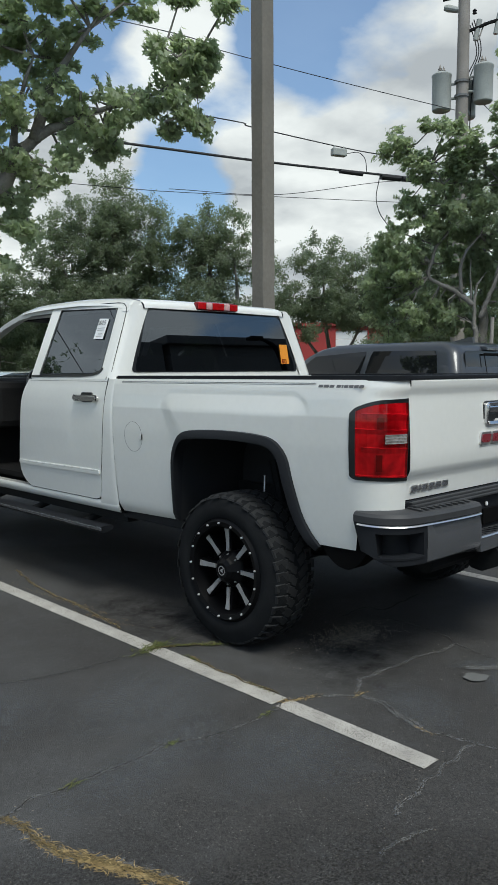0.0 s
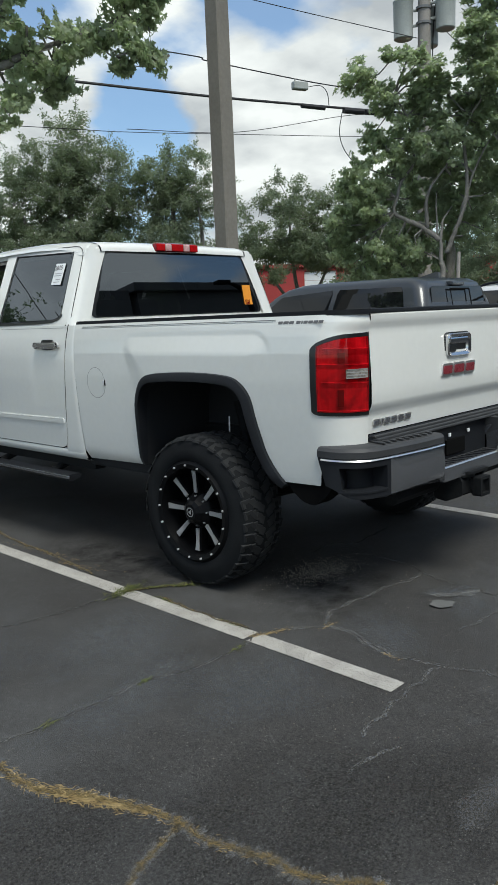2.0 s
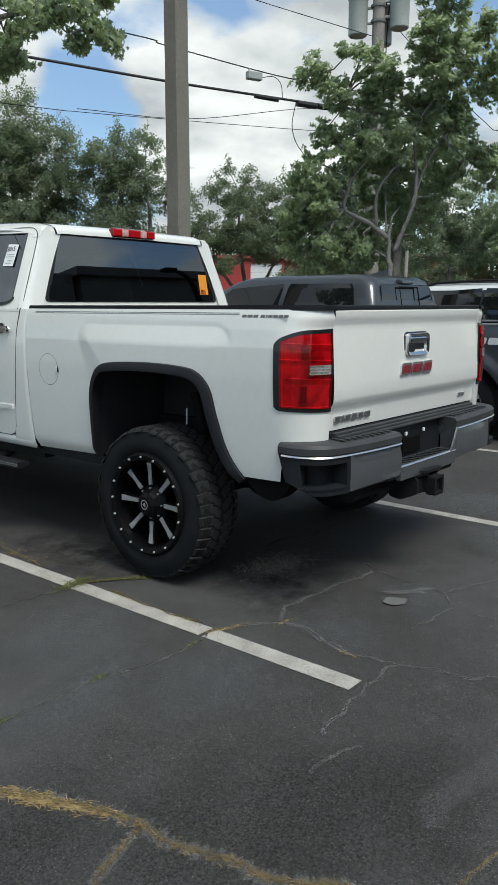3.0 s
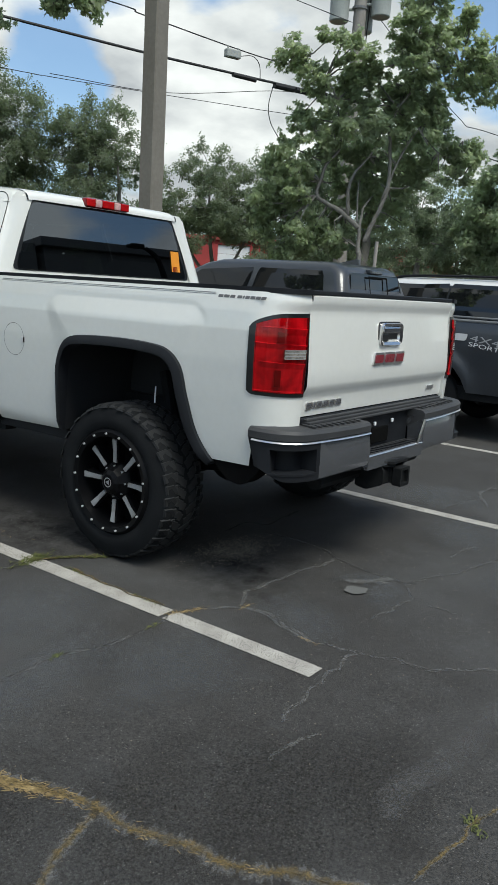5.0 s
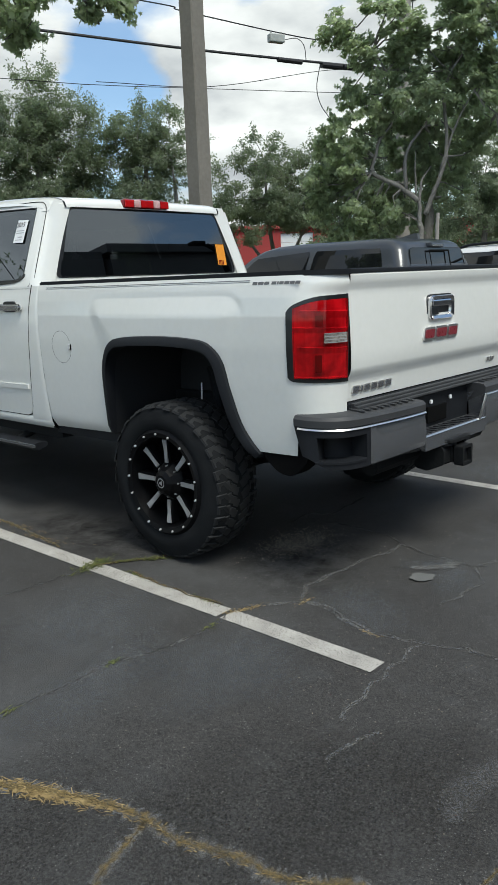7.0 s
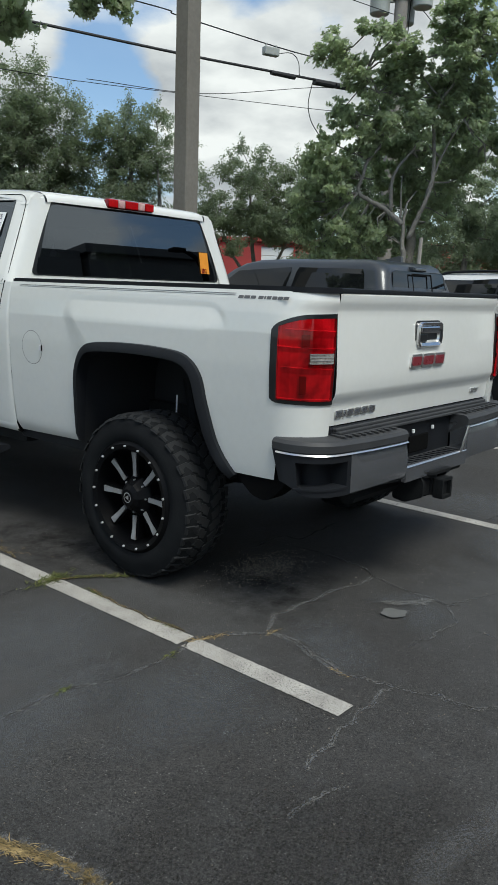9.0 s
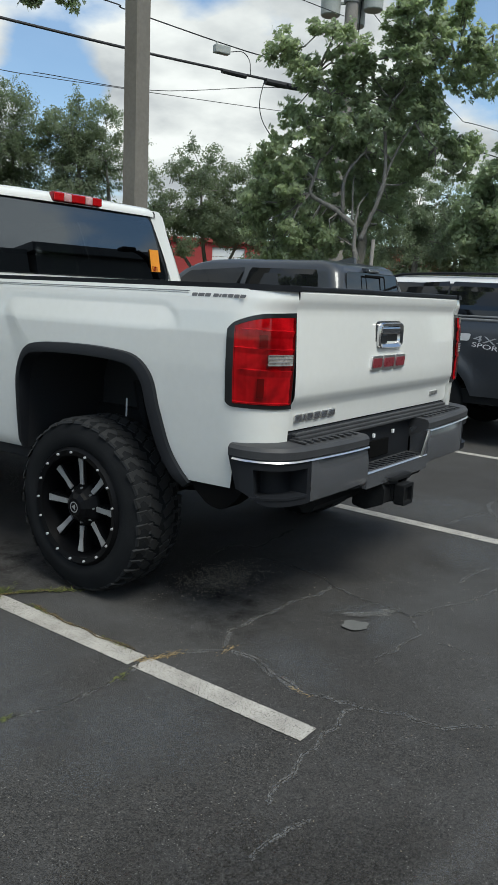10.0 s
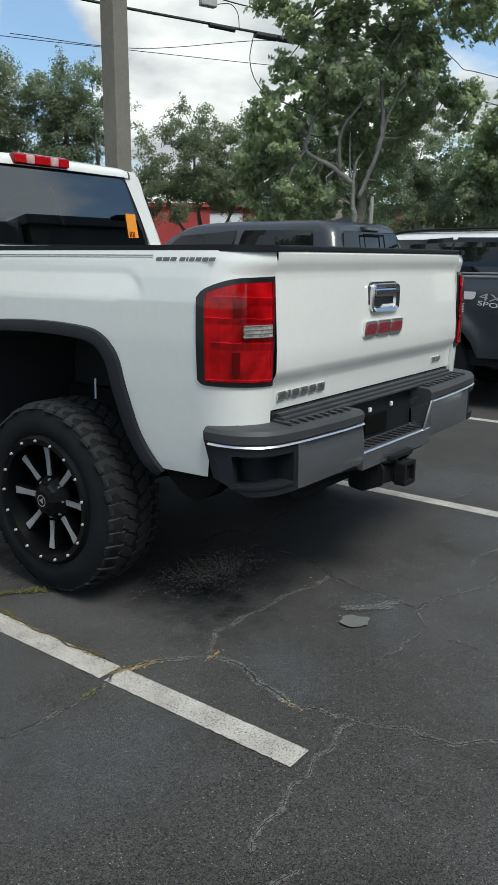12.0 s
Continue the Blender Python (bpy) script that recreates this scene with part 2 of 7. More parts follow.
    bp = n("ShaderNodeBump"); bp.inputs["Strength"].default_value, bp.inputs["Distance"].default_value = 0.7, 0.0022
    l(h.outputs[0], bp.inputs["Height"]); l(bp.outputs[0], p.inputs["Normal"])
    rr = ramp(tone.outputs[0], 0, 1, 0.7, 0.95); l(rr, p.inputs["Roughness"])
    return m


def patchy(name, a, b, scale, cover=0.5, rough=0.9, faded=False):
    """A thin deposit that leaves ragged gaps."""
    m = worn(name, a, b, rough, 0, 9, 140, 0.6, 0.003)
    nt = m.node_tree
    n, l = nt.nodes.new, nt.links.new
    co, nz, mr = n("ShaderNodeTexCoord"), n("ShaderNodeTexNoise"), n("ShaderNodeMapRange")
    nz.inputs["Scale"].default_value, nz.inputs["Detail"].default_value, nz.inputs["Roughness"].default_value = scale, 8, 0.7
    l(co.outputs["Object"], nz.inputs["Vector"])
    if faded:
        mr.inputs[1].default_value, mr.inputs[2].default_value = 0.58 - cover * 0.3, 0.92 - cover * 0.3
        uv, sp, a1, a2, a3 = n("ShaderNodeUVMap"), n("ShaderNodeSeparateXYZ"), n("ShaderNodeMath"), n("ShaderNodeMath"), n("ShaderNodeMath")
        l(uv.outputs[0], sp.inputs[0])
        a1.operation, a1.inputs[1].default_value = "MULTIPLY", math.pi
        a2.operation, a3.operation = "SINE", "MULTIPLY"
        l(sp.outputs[0], a1.inputs[0]); l(a1.outputs[0], a2.inputs[0]); l(nz.outputs[0], mr.inputs[0])
        l(a2.outputs[0], a3.inputs[0]); l(mr.outputs[0], a3.inputs[1]); l(a3.outputs[0], nt.nodes["Principled BSDF"].inputs["Alpha"])
        return m
    mr.inputs[1].default_value, mr.inputs[2].default_value = 0.62 - cover * 0.3, 0.74 - cover * 0.3
    l(nz.outputs[0], mr.inputs[0]); l(mr.outputs[0], nt.nodes["Principled BSDF"].inputs["Alpha"])
    return m


ASPHALT = asphalt_material("asphalt", (0.0016, 0.0015, 0.0015), (0.0530, 0.0504, 0.0484), (0.080, 0.083, 0.086))
DUST = patchy("crack_dust", (0.105, 0.106, 0.106), (0.215, 0.213, 0.208), 105, 0.90, faded=True)
SPILL = patchy("dried_spill", (0.098, 0.100, 0.096), (0.150, 0.152, 0.146), 45, 1.35)
SPLASH = patchy("spill_specks", (0.16, 0.16, 0.155), (0.26, 0.26, 0.25), 120, 0.50)
# one dark colour for the stain and the painted shade by the truck
STAIN_SHADE = patchy("stain_shade", (0.006, 0.006, 0.006), (0.012, 0.012, 0.012), 7, 0.5, 0.75, faded=True)
SCUFF = patchy("pale_scuff", (0.080, 0.086, 0.092), (0.125, 0.132, 0.139), 130, 0.70, faded=True)
TAR = patchy("tar_film", (0.010, 0.009, 0.008), (0.026, 0.023, 0.020), 120, 0.62, faded=True)
TYRE_SCUFF = patchy("tyre_scuff", (0.088, 0.088, 0.089), (0.140, 0.140, 0.140), 150, 0.62, faded=True)
CRACK = patchy("crack_dark", (0.006, 0.006, 0.006), (0.014, 0.013, 0.012), 60, 0.75)
MOSS = patchy("dry_moss", (0.070, 0.054, 0.024), (0.175, 0.125, 0.048), 40, 0.92, faded=True)
STRAW = worn("straw", (0.20, 0.135, 0.05), (0.40, 0.30, 0.14), 0.8, 0, 20, 90, 0, per=0.3)
WEED = worn("weed_green", (0.045, 0.062, 0.014), (0.115, 0.120, 0.030), 0.7, 0, 20, 90, 0, per=0.35)
LINE = patchy("line_paint", (0.31, 0.294, 0.268), (0.50, 0.478, 0.440), 190, 0.88, 0.85)
GREY_CAN = worn("transformer_grey", (0.30, 0.32, 0.305), (0.40, 0.42, 0.40), 0.5, 0, 2, 30, 0)
WOOD_POLE = worn("weathered_pole", (0.20, 0.185, 0.165), (0.32, 0.30, 0.28), 0.9, 0, 2, 40, 0.4)
CABLE = principled("cable", (0.012, 0.012, 0.014), 0.6)[0]
SILVER = worn("white_suv_paint", (0.62, 0.63, 0.64), (0.68, 0.69, 0.70), 0.25, 0, 1, 40, 0, coat=0.8, spread=0.05)
SOIL = worn("soil_grass", (0.05, 0.055, 0.025), (0.10, 0.10, 0.05), 0.95, 0, 0.8, 30, 0.6)
RIM_BLACK = principled("rim_black", (0.004, 0.0042, 0.005), 0.38, 0, 0, 0.12)[0]
PINK_LENS = worn("pink_lens", (0.45, 0.20, 0.20), (0.75, 0.52, 0.50), 0.2, 0, 30, 90, 0.2, coat=0.6)
BOLT = principled("zinc_bolt", (0.75, 0.76, 0.78), 0.35, 0.6)[0]
DECAL = principled("decal_grey", (0.11, 0.11, 0.115), 0.4)[0]
RUBBER.node_tree.nodes["Principled BSDF"].inputs["Specular IOR Level"].default_value = 0.12
LENS_GLASS = glass("red_lens_glass", (0.74, 0.005, 0.016), 0.03, 1.5)
# grey of the pole straps, and sky sheen painted on the pickup's rail caps
RAIL_SHEEN_STRAP = worn("rail_sheen_strap", (0.13, 0.135, 0.14), (0.17, 0.175, 0.18), 0.45, 0, 4, 120, 0.2)
# black plastic lightened for the sky light on its upper faces
PAD = worn("step_pad_lit", (0.030, 0.031, 0.034), (0.050, 0.051, 0.054), 0.6, 0, 6, 200, 0.4, 0.001)
# chrome darkened to stand in for the dark ground it mirrors
SHADED_CHROME = principled("shaded_chrome", (0.60, 0.60, 0.61), 0.12, 1.0)[0]
REFLECTOR = worn("lamp_reflector", (0.30, 0.28, 0.28), (1.0, 0.95, 0.95), 0.35, 0.2, 8, 26, 0.15, 0.002)
BLACK.node_tree.nodes["Principled BSDF"].inputs["Specular IOR Level"].default_value = 0.2
for dull in (STEEL_DARK, TRIM_GREY):
    dull.node_tree.nodes["Principled BSDF"].inputs["Specular IOR Level"].default_value = 0.15


# ---- shared builders ----
def part(name, bm, material, parent=None, label="", smooth=False):
    """Links a bmesh as one mesh object, under a thing or a part."""
    me = bpy.data.meshes.new(name)
    bm.to_mesh(me)
    bm.free()
    me.materials.append(material)
    if smooth:
        me.polygons.foreach_set("use_smooth", [True] * len(me.polygons))
        if smooth != 1:
            me.set_sharp_from_angle(angle=radians(smooth))
    ob = new(name, me)
    ob.parent = parent
    return tagged(ob, label)


def thing(name, label, category, at=(0, 0, 0), group="", turn=0):
    ob = new(name)
    ob.matrix_basis = pose(*at, 0, 0, turn)
    return tagged(ob, label, category, group)


def box(bm, lo, hi, bevel=0.0, seg=2):
    lo, hi = Vector(lo), Vector(hi)
    made = bmesh.ops.create_cube(bm, size=1, matrix=Matrix.Translation((lo + hi) / 2) @ Matrix.Diagonal((*(hi - lo), 1)))
    if bevel:
        vs = set(made["verts"])
        es = [e for e in bm.edges if e.verts[0] in vs and e.verts[1] in vs]
        bmesh.ops.bevel(bm, geom=es, offset=bevel, segments=seg, affect="EDGES", profile=0.5)
    return bm


def tube(bm, pts, radii, sides=8, caps=True):
    """A round tapered tube along points."""
    pts = [Vector(p) for p in pts]
    if not hasattr(radii, "__len__"):
        radii = [radii] * len(pts)
    rings, ref = [], None
    for i, p in enumerate(pts):
        d = (pts[min(i + 1, len(pts) - 1)] - pts[max(i - 1, 0)]).normalized()
        if ref is None:
            ref = d.orthogonal().normalized()
        a = (ref - d * ref.dot(d)).normalized()
        b, ref = d.cross(a), a
        rings.append([bm.verts.new(p + (a * math.cos(s) + b * math.sin(s)) * radii[i]) for s in (2 * math.pi * k / sides for k in range(sides))])
    for r0, r1 in zip(rings, rings[1:]):
        for k in range(sides):
            bm.faces.new((r0[k], r0[(k + 1) % sides], r1[(k + 1) % sides], r1[k]))
    if caps:
        bm.faces.new(rings[0][::-1]); bm.faces.new(rings[-1])
    return bm


def grid(bm, rows, close=False):
    """Faces over rows of points."""
    vs = [[bm.verts.new(p) for p in r] for r in rows]
    for a, b in zip(vs, vs[1:]):
        m = len(a)
        for k in range(m if close else m - 1):
            bm.faces.new((a[k], a[(k + 1) % m], b[(k + 1) % m], b[k]))
    return vs


def prism(bm, outline, lo, hi, axis=0):
    """An outline in the two other axes, drawn out from lo to hi along an axis."""
    def put(p, v):
        q = list(p)
        q.insert(axis, v)
        return bm.verts.new(q)
    a, b = [put(p, lo) for p in outline], [put(p, hi) for p in outline]
    bm.faces.new(a[::-1]); bm.faces.new(b)
    for k in range(len(a)):
        bm.faces.new((a[k], a[(k + 1) % len(a)], b[(k + 1) % len(a)], b[k]))
    bmesh.ops.recalc_face_normals(bm, faces=bm.faces)
    return bm


def lathe(bm, profile, sides=48, centre=(0, 0, 0), axis=0):
    """A profile of (along, radius) turned about an axis through the centre."""
    rows = []
    for along, r in profile:
        ring = []
        for k in range(sides):
            s = 2 * math.pi * k / sides
            q = [r * math.cos(s), r * math.sin(s)]
            q.insert(axis, along)
            ring.append(Vector(q) + Vector(centre))
        rows.append(ring)
    grid(bm, rows, True)
    bmesh.ops.recalc_face_normals(bm, faces=bm.faces)
    return bm


# ---- shapes shared by the vehicles ----
def smooth_line(pts, steps=6):
    """A rounded line through points (Catmull-Rom)."""
    P = [Vector(p) for p in pts]
    P = [2 * P[0] - P[1]] + P + [2 * P[-1] - P[-2]]
    out = []
    for a, b, c, d in zip(P, P[1:], P[2:], P[3:]):
        for k in range(steps):
            t = k / steps
            out.append(0.5 * (2 * b + (c - a) * t + (2 * a - 5 * b + 4 * c - d) * t * t + (3 * b - a - 3 * c + d) * t ** 3))
    return out + [P[-2]]


def lerp_table(table, v):
    return float(np.interp(v, [a for a, _ in table], [b for _, b in table]))


def ease(v, a, b):
    t = min(1, max(0, (v - a) / (b - a)))
    return t * t * (3 - 2 * t)


def rounded(pts, r=0.03, seg=4):
    """A polygon (two axes) with rounded corners, as seg + 1 points a corner."""
    out, n = [], len(pts)
    for i in range(n):
        p, a, b = Vector(pts[i]), Vector(pts[i - 1]), Vector(pts[(i + 1) % n])
        da, db = (a - p), (b - p)
        rr = min(r, da.length * .45, db.length * .45)
        s, e = p + da.normalized() * rr, p + db.normalized() * rr
        for k in range(seg + 1):
            t = k / seg
            out.append(s * (1 - t) ** 2 + p * 2 * t * (1 - t) + e * t * t)
    return out


def ring_face(bm, outer, inner, lift, lip=None):
    """The face between two outlines of equal count, set in space by lift(); lip: how it turns in at the inner edge."""
    rows = [[lift(p) for p in outer], [lift(p) for p in inner]]
    if lip is not None:
        rows.append([lift(p) + Vector(lip) for p in inner])
    grid(bm, rows, True)


def fill(bm, outline, lift, facing=None):
    f = bm.faces.new([bm.verts.new(lift(p)) for p in outline])
    f.normal_update()
    if facing and f.normal.dot(Vector(facing)) < 0:
        f.normal_flip()


def slab(bm, outline, lift, depth):
    """A plate with an outline, set in space by lift(), and drawn out by a vector."""
    a = [bm.verts.new(lift(p)) for p in outline]
    b = [bm.verts.new(lift(p) + Vector(depth)) for p in outline]
    bm.faces.new(a); bm.faces.new(b[::-1])
    for k in range(len(a)):
        bm.faces.new((a[k - 1], a[k], b[k], b[k - 1]))
    bmesh.ops.recalc_face_normals(bm, faces=bm.faces)


def sweep(bm, path, section):
    """section(k) gives the points of the cross-section at the k-th point of a path."""
    grid(bm, [section(k, p) for k, p in enumerate(path)])
    bmesh.ops.recalc_face_normals(bm, faces=bm.faces)


# ---- big wheels ----
def build_wheel(parent, x, y, z, out, radius=0.413, width=0.305, rim=0.285, phase=81, spokes=8, bolts=17):
    """A wheel whose outer face looks along out (-1 or 1 on x)."""
    w = new("wheel"); w.parent = parent
    w.matrix_basis = Matrix.Translation((x, y, z)) @ (Matrix.Rotation(math.pi, 4, "Z") if out > 0 else Matrix.Identity(4))
    h = width / 2
    bm = bmesh.new()
    lathe(bm, [(-h + .035, rim - .02), (-h + .008, rim + .004), (-h, rim + .035), (-h + .004, radius - .075), (-h + .022, radius - .026), (-h + .045, radius - .014),
               (0, radius - .010), (h - .045, radius - .014), (h - .022, radius - .035), (h - .004, radius - .075), (h, rim + .035), (h - .01, rim)], 56)
    tyre = part("tyre", bm, RUBBER, w, "black mud-terrain tyre", smooth=40)
    bm = bmesh.new()
    n = 42
    pitch = 2 * math.pi * radius / n
    for k in range(n):
        # shoulder lugs, long and short by turns, and two rows of hooked blocks between them
        for row, (cx, wx, ang, ln, skew) in enumerate(((-h + .052, .074, 0, .84, .16), (h - .052, .074, .5, .84, -.16), (-.040, .068, .42, .74, -.42), (.040, .068, .92, .74, .42))):
            sp = 2 * math.pi * (k + ang) / n
            m = Matrix.Rotation(sp, 4, "X") @ Matrix.Translation((cx, 0, radius - .010)) @ Matrix.Rotation(skew, 4, "Z")
            wide, long = wx * (1.14 if k % 2 else .92), ln * pitch
            side = 1 if cx > 0 else -1
            hook = [(-1, -1), (.15, -1), (.25, -.62), (1, -.62), (1, 1), (-.2, 1), (-.3, .7), (-1, .7)]
            low = [Vector((a * side * wide / 2 * 1.05, b * long / 2 * 1.08, -.007)) for a, b in hook]
            top = [Vector((a * side * wide / 2 * .95, b * long / 2 * .94, .003)) for a, b in hook]
            if row < 2:
                for q in low + top:
                    if q.x * cx > 0:
                        q.z -= .015
            vl, vt = [bm.verts.new(m @ q) for q in low], [bm.verts.new(m @ q) for q in top]
            bm.faces.new(vt if side > 0 else vt[::-1])
            for i in range(8):
                q = (vl[i - 1], vl[i], vt[i], vt[i - 1])
                bm.faces.new(q if side > 0 else q[::-1])
    part("tread", bm, TREAD, tyre)
    bm = bmesh.new()
    lathe(bm, [(-h + .03, rim - .045), (-h + .002, rim - .04), (-h - .004, rim - .015), (-h + .012, rim), (-h + .03, rim - .004)], 56)
    lathe(bm, [(-h + .03, rim - .044), (-h + .10, rim - .06), (.04, rim - .075), (h, rim - .03)], 40)
    part("rim", bm, RIM_BLACK, w, "gloss black deep alloy rim", smooth=40)
    bm = bmesh.new()
    lathe(bm, [(-h + .13, .005), (-h + .13, rim - .06)], 32)
    part("brake_disc", bm, GAP, w)
    spoke_mesh, face_mesh = bmesh.new(), bmesh.new()
    for bmx, x0, x1, g in ((spoke_mesh, -h + .040, -h + .095, 1.55), (face_mesh, -h + .030, -h + .040, 1.0)):
        a, b = [], []
        for r, hw in ((.100, .0105), (.16, .0125), (rim - .058, .0155)):
            a.append((r, hw * g)); b.append((r, -hw * g))
        outline = a + b[::-1]
        va = [bmx.verts.new((x0 + .034 * (1 - r / .24), s, r)) for r, s in outline]
        vb = [bmx.verts.new((x1, s, r)) for r, s in outline]
        bmx.faces.new(va); bmx.faces.new(vb[::-1])
        for k in range(len(va)):
            bmx.faces.new((va[k - 1], va[k], vb[k], vb[k - 1]))
        bmesh.ops.recalc_face_normals(bmx, faces=bmx.faces)
    first = part("spoke", spoke_mesh, RIM_BLACK, w)
    face = part("machined_face", face_mesh, MACHINED, first, "bare machined metal spoke face")
    for k in range(spokes):
        turn = Matrix.Rotation(radians(phase - 90 + 360 * k / spokes), 4, "X")
        if k == 0:
            first.matrix_basis = turn
            continue
        o = new("spoke", first.data); o.parent = w; o.matrix_basis = turn
        f = new("machined_face", face.data); f.parent = o
    bm = bmesh.new()
    lathe(bm, [(-h + .11, .106), (-h + .066, .104), (-h + .056, .098), (-h + .026, .072), (-h + .012, .064), (-h + .001, .048), (-h - .003, .042), (-h - .003, .001)], 10)
    part("centre_cap", bm, RIM_BLACK, w)
    bm = bmesh.new()
    lathe(bm, [(-h - .0055, .026), (-h - .0055, .021)], 24)
    lathe(bm, [(-h - .005, .016), (-h - .0055, .001)], 3)
    part("cap_mark", bm, MACHINED, w)
    bolt = bmesh.new()
    lathe(bolt, [(-.008, .001), (-.008, .0050), (.004, .0070)], 8)
    bolt = part("rim_bolt", bolt, BOLT, w)
    for k in range(bolts):
        s = 2 * math.pi * (k + .04) / bolts
        o = bolt if k == 0 else new("rim_bolt", bolt.data)
        o.parent = w
        o.matrix_basis = Matrix.Translation((-h - .002, (rim - .024) * math.cos(s), (rim - .024) * math.sin(s)))
    bm = bmesh.new()
    lathe(bm, [(-h + .035, .001), (-h + .035, .0045), (-h + .05, .006)], 6)
    nut = part("lug_nut", bm, MACHINED, w)
    for k in range(8):
        s = 2 * math.pi * k / 8
        o = nut if k == 0 else new("lug_nut", nut.data)
        o.parent = w
        o.matrix_basis = Matrix.Translation((0, .082 * math.cos(s), .082 * math.sin(s)))
    return w


# ---- white pickup ----
HALF = [(.55, .905), (.60, .930), (.625, .952), (.64, .959), (.66, .963), (.78, .978), (.95, .992), (1.12, 1.000), (1.26, .998), (1.34, .990), (1.40, .980), (1.45, .966)]
ARCH = smooth_line([(.472, -.41), (.461, -.25), (.448, -.06), (.408, .042), (.345, .100), (.25, .124), (0, .135), (-.23, .130), (-.375, .108), (-.454, .032), (-.490, -.10), (-.532, -.235), (-.574, -.315), (-.642, -.40)], 4)
RAIL, ARCH_Z = 1.432, 1.023


def arch_at(centre, grow):
    """The arch line (y, z), its outline moved out by grow."""
    pts, out = ARCH, []
    for k, p in enumerate(pts):
        d = (pts[min(k + 1, len(pts) - 1)] - pts[max(k - 1, 0)]).normalized()
        out.append(Vector((p.x + centre + d.y * -grow * -1, p.y + ARCH_Z - d.x * grow)))
    return out


def gate_edge(z):
    """How far the tailgate's edge, and the bed corner beside it, stand further out towards the bottom."""
    return .013 * min(1, max(0, (1.34 - z) / .42))


def half_width(y, z, bulge):
    w = lerp_table(HALF, z)
    if bulge is not None:
        # a pillow with rounded corners: crisp along its top, its ends softer lower down
        de = (.60 - abs(y - bulge + .012)) / (1 + (1.1 if y < bulge else 1.6) * ease(1.31 - z, 0, .30))
        dt, r = 1.379 - z, .13
        d = r - math.hypot(max(0, r - dt), max(0, r - de))
        rise = float(np.interp(d, (0, .006, .028, .036, .108, .130), (0, -.0003, -.0028, -.0023, .0095, .0115)))
        if rise < 0:
            rise *= 1 - ease(1.33 - z, 0, .12)
        w += rise * ease(z, .5, .62)
    return w


def side_skin(sign, y0, y1, arch, corner, low_rear, low_front, top=RAIL, rows=62):
    """Outer skin of a fender or bed side, from y0 (rear) to y1, with a wheel arch; corner: wraps round the rear to the tailgate."""
    line = sorted(((p.x, p.y) for p in arch_at(arch, -.02)), key=lambda q: q[0]) if arch is not None else []
    ys = list(np.linspace(y0, y1, 130)) + [a for a, _ in line]
    ys = sorted(set(round(float(v), 4) for v in ys))
    cols = []
    if corner:
        for k in range(13):
            s = k / 12 * math.pi / 2
            cols.append((.79 + .21 * math.sin(s) ** .9, .0 + .20 * (1 - math.cos(s) ** .9), s))
        cols.insert(0, (.79, .055, 0.0))
        ys = [v for v in ys if v > .2]
    bm, built = bmesh.new(), []
    for w, y, s in cols + [(None, y, None) for y in ys]:
        low = low_rear + (low_front - low_rear) * (y - y0) / (y1 - y0)
        if s is not None and y < .152:
            low = .80
        if line and line[0][0] <= y <= line[-1][0]:
            low = max(low, lerp_table(line, y))
        col = []
        for r in range(rows + 1):
            z = low + (1.19 - low) * (r / 20) if r <= 20 else 1.19 + (top - 1.19) * (r - 20) / (rows - 20)
            hw = half_width(y, z, arch)
            if w is not None:
                shrink = 1.0 - hw
                hw = w - shrink * math.sin(s) + gate_edge(z) * (1 - math.sin(s))
                yy = y + shrink * .6 * math.cos(s)
                if z > 1.345:
                    yy -= .017 * math.cos(s) * ease(z, 1.34, 1.40)
            else:
                yy = y
            col.append(Vector((sign * hw, yy, z)))
        built.append(col)
    grid(bm, built)
    bmesh.ops.recalc_face_normals(bm, faces=bm.faces)
    if (bm.faces[len(bm.faces) // 2].normal.x > 0) != (sign > 0):
        bmesh.ops.reverse_faces(bm, faces=bm.faces)
    return bm


def fender_flare(parent, sign, centre):
    bm = bmesh.new()
    mid, outer, inner = arch_at(centre, 0), arch_at(centre, .004), arch_at(centre, -.043)
    rows = []
    for a, m, b in zip(outer, arch_at(centre, -.022), inner):
        h = lambda p: half_width(p.x, p.y, centre)
        rows.append([Vector((sign * (h(a) - .004), a.x, a.y)), Vector((sign * (h(a) + .018), a.x * .9 + m.x * .1, a.y * .9 + m.y * .1)), Vector((sign * (h(m) + .030), m.x, m.y)),
                     Vector((sign * (h(b) + .030), b.x, b.y)), Vector((sign * (h(b) + .022), b.x, b.y)), Vector((sign * .955, b.x, b.y))])
    grid(bm, rows)
    bmesh.ops.recalc_face_normals(bm, faces=bm.faces)
    part("fender_flare", bm, BLACK, parent, "matt black plastic fender flare", smooth=35)
    bm = bmesh.new()
    line = arch_at(centre, -.038)
    grid(bm, [[Vector((sign * .965, p.x, p.y)), Vector((sign * .46, p.x, p.y))] for p in line])
    bm.faces.new([bm.verts.new((sign * .46, p.x, p.y)) for p in line])
    part("wheel_well", bm, WELL, parent)


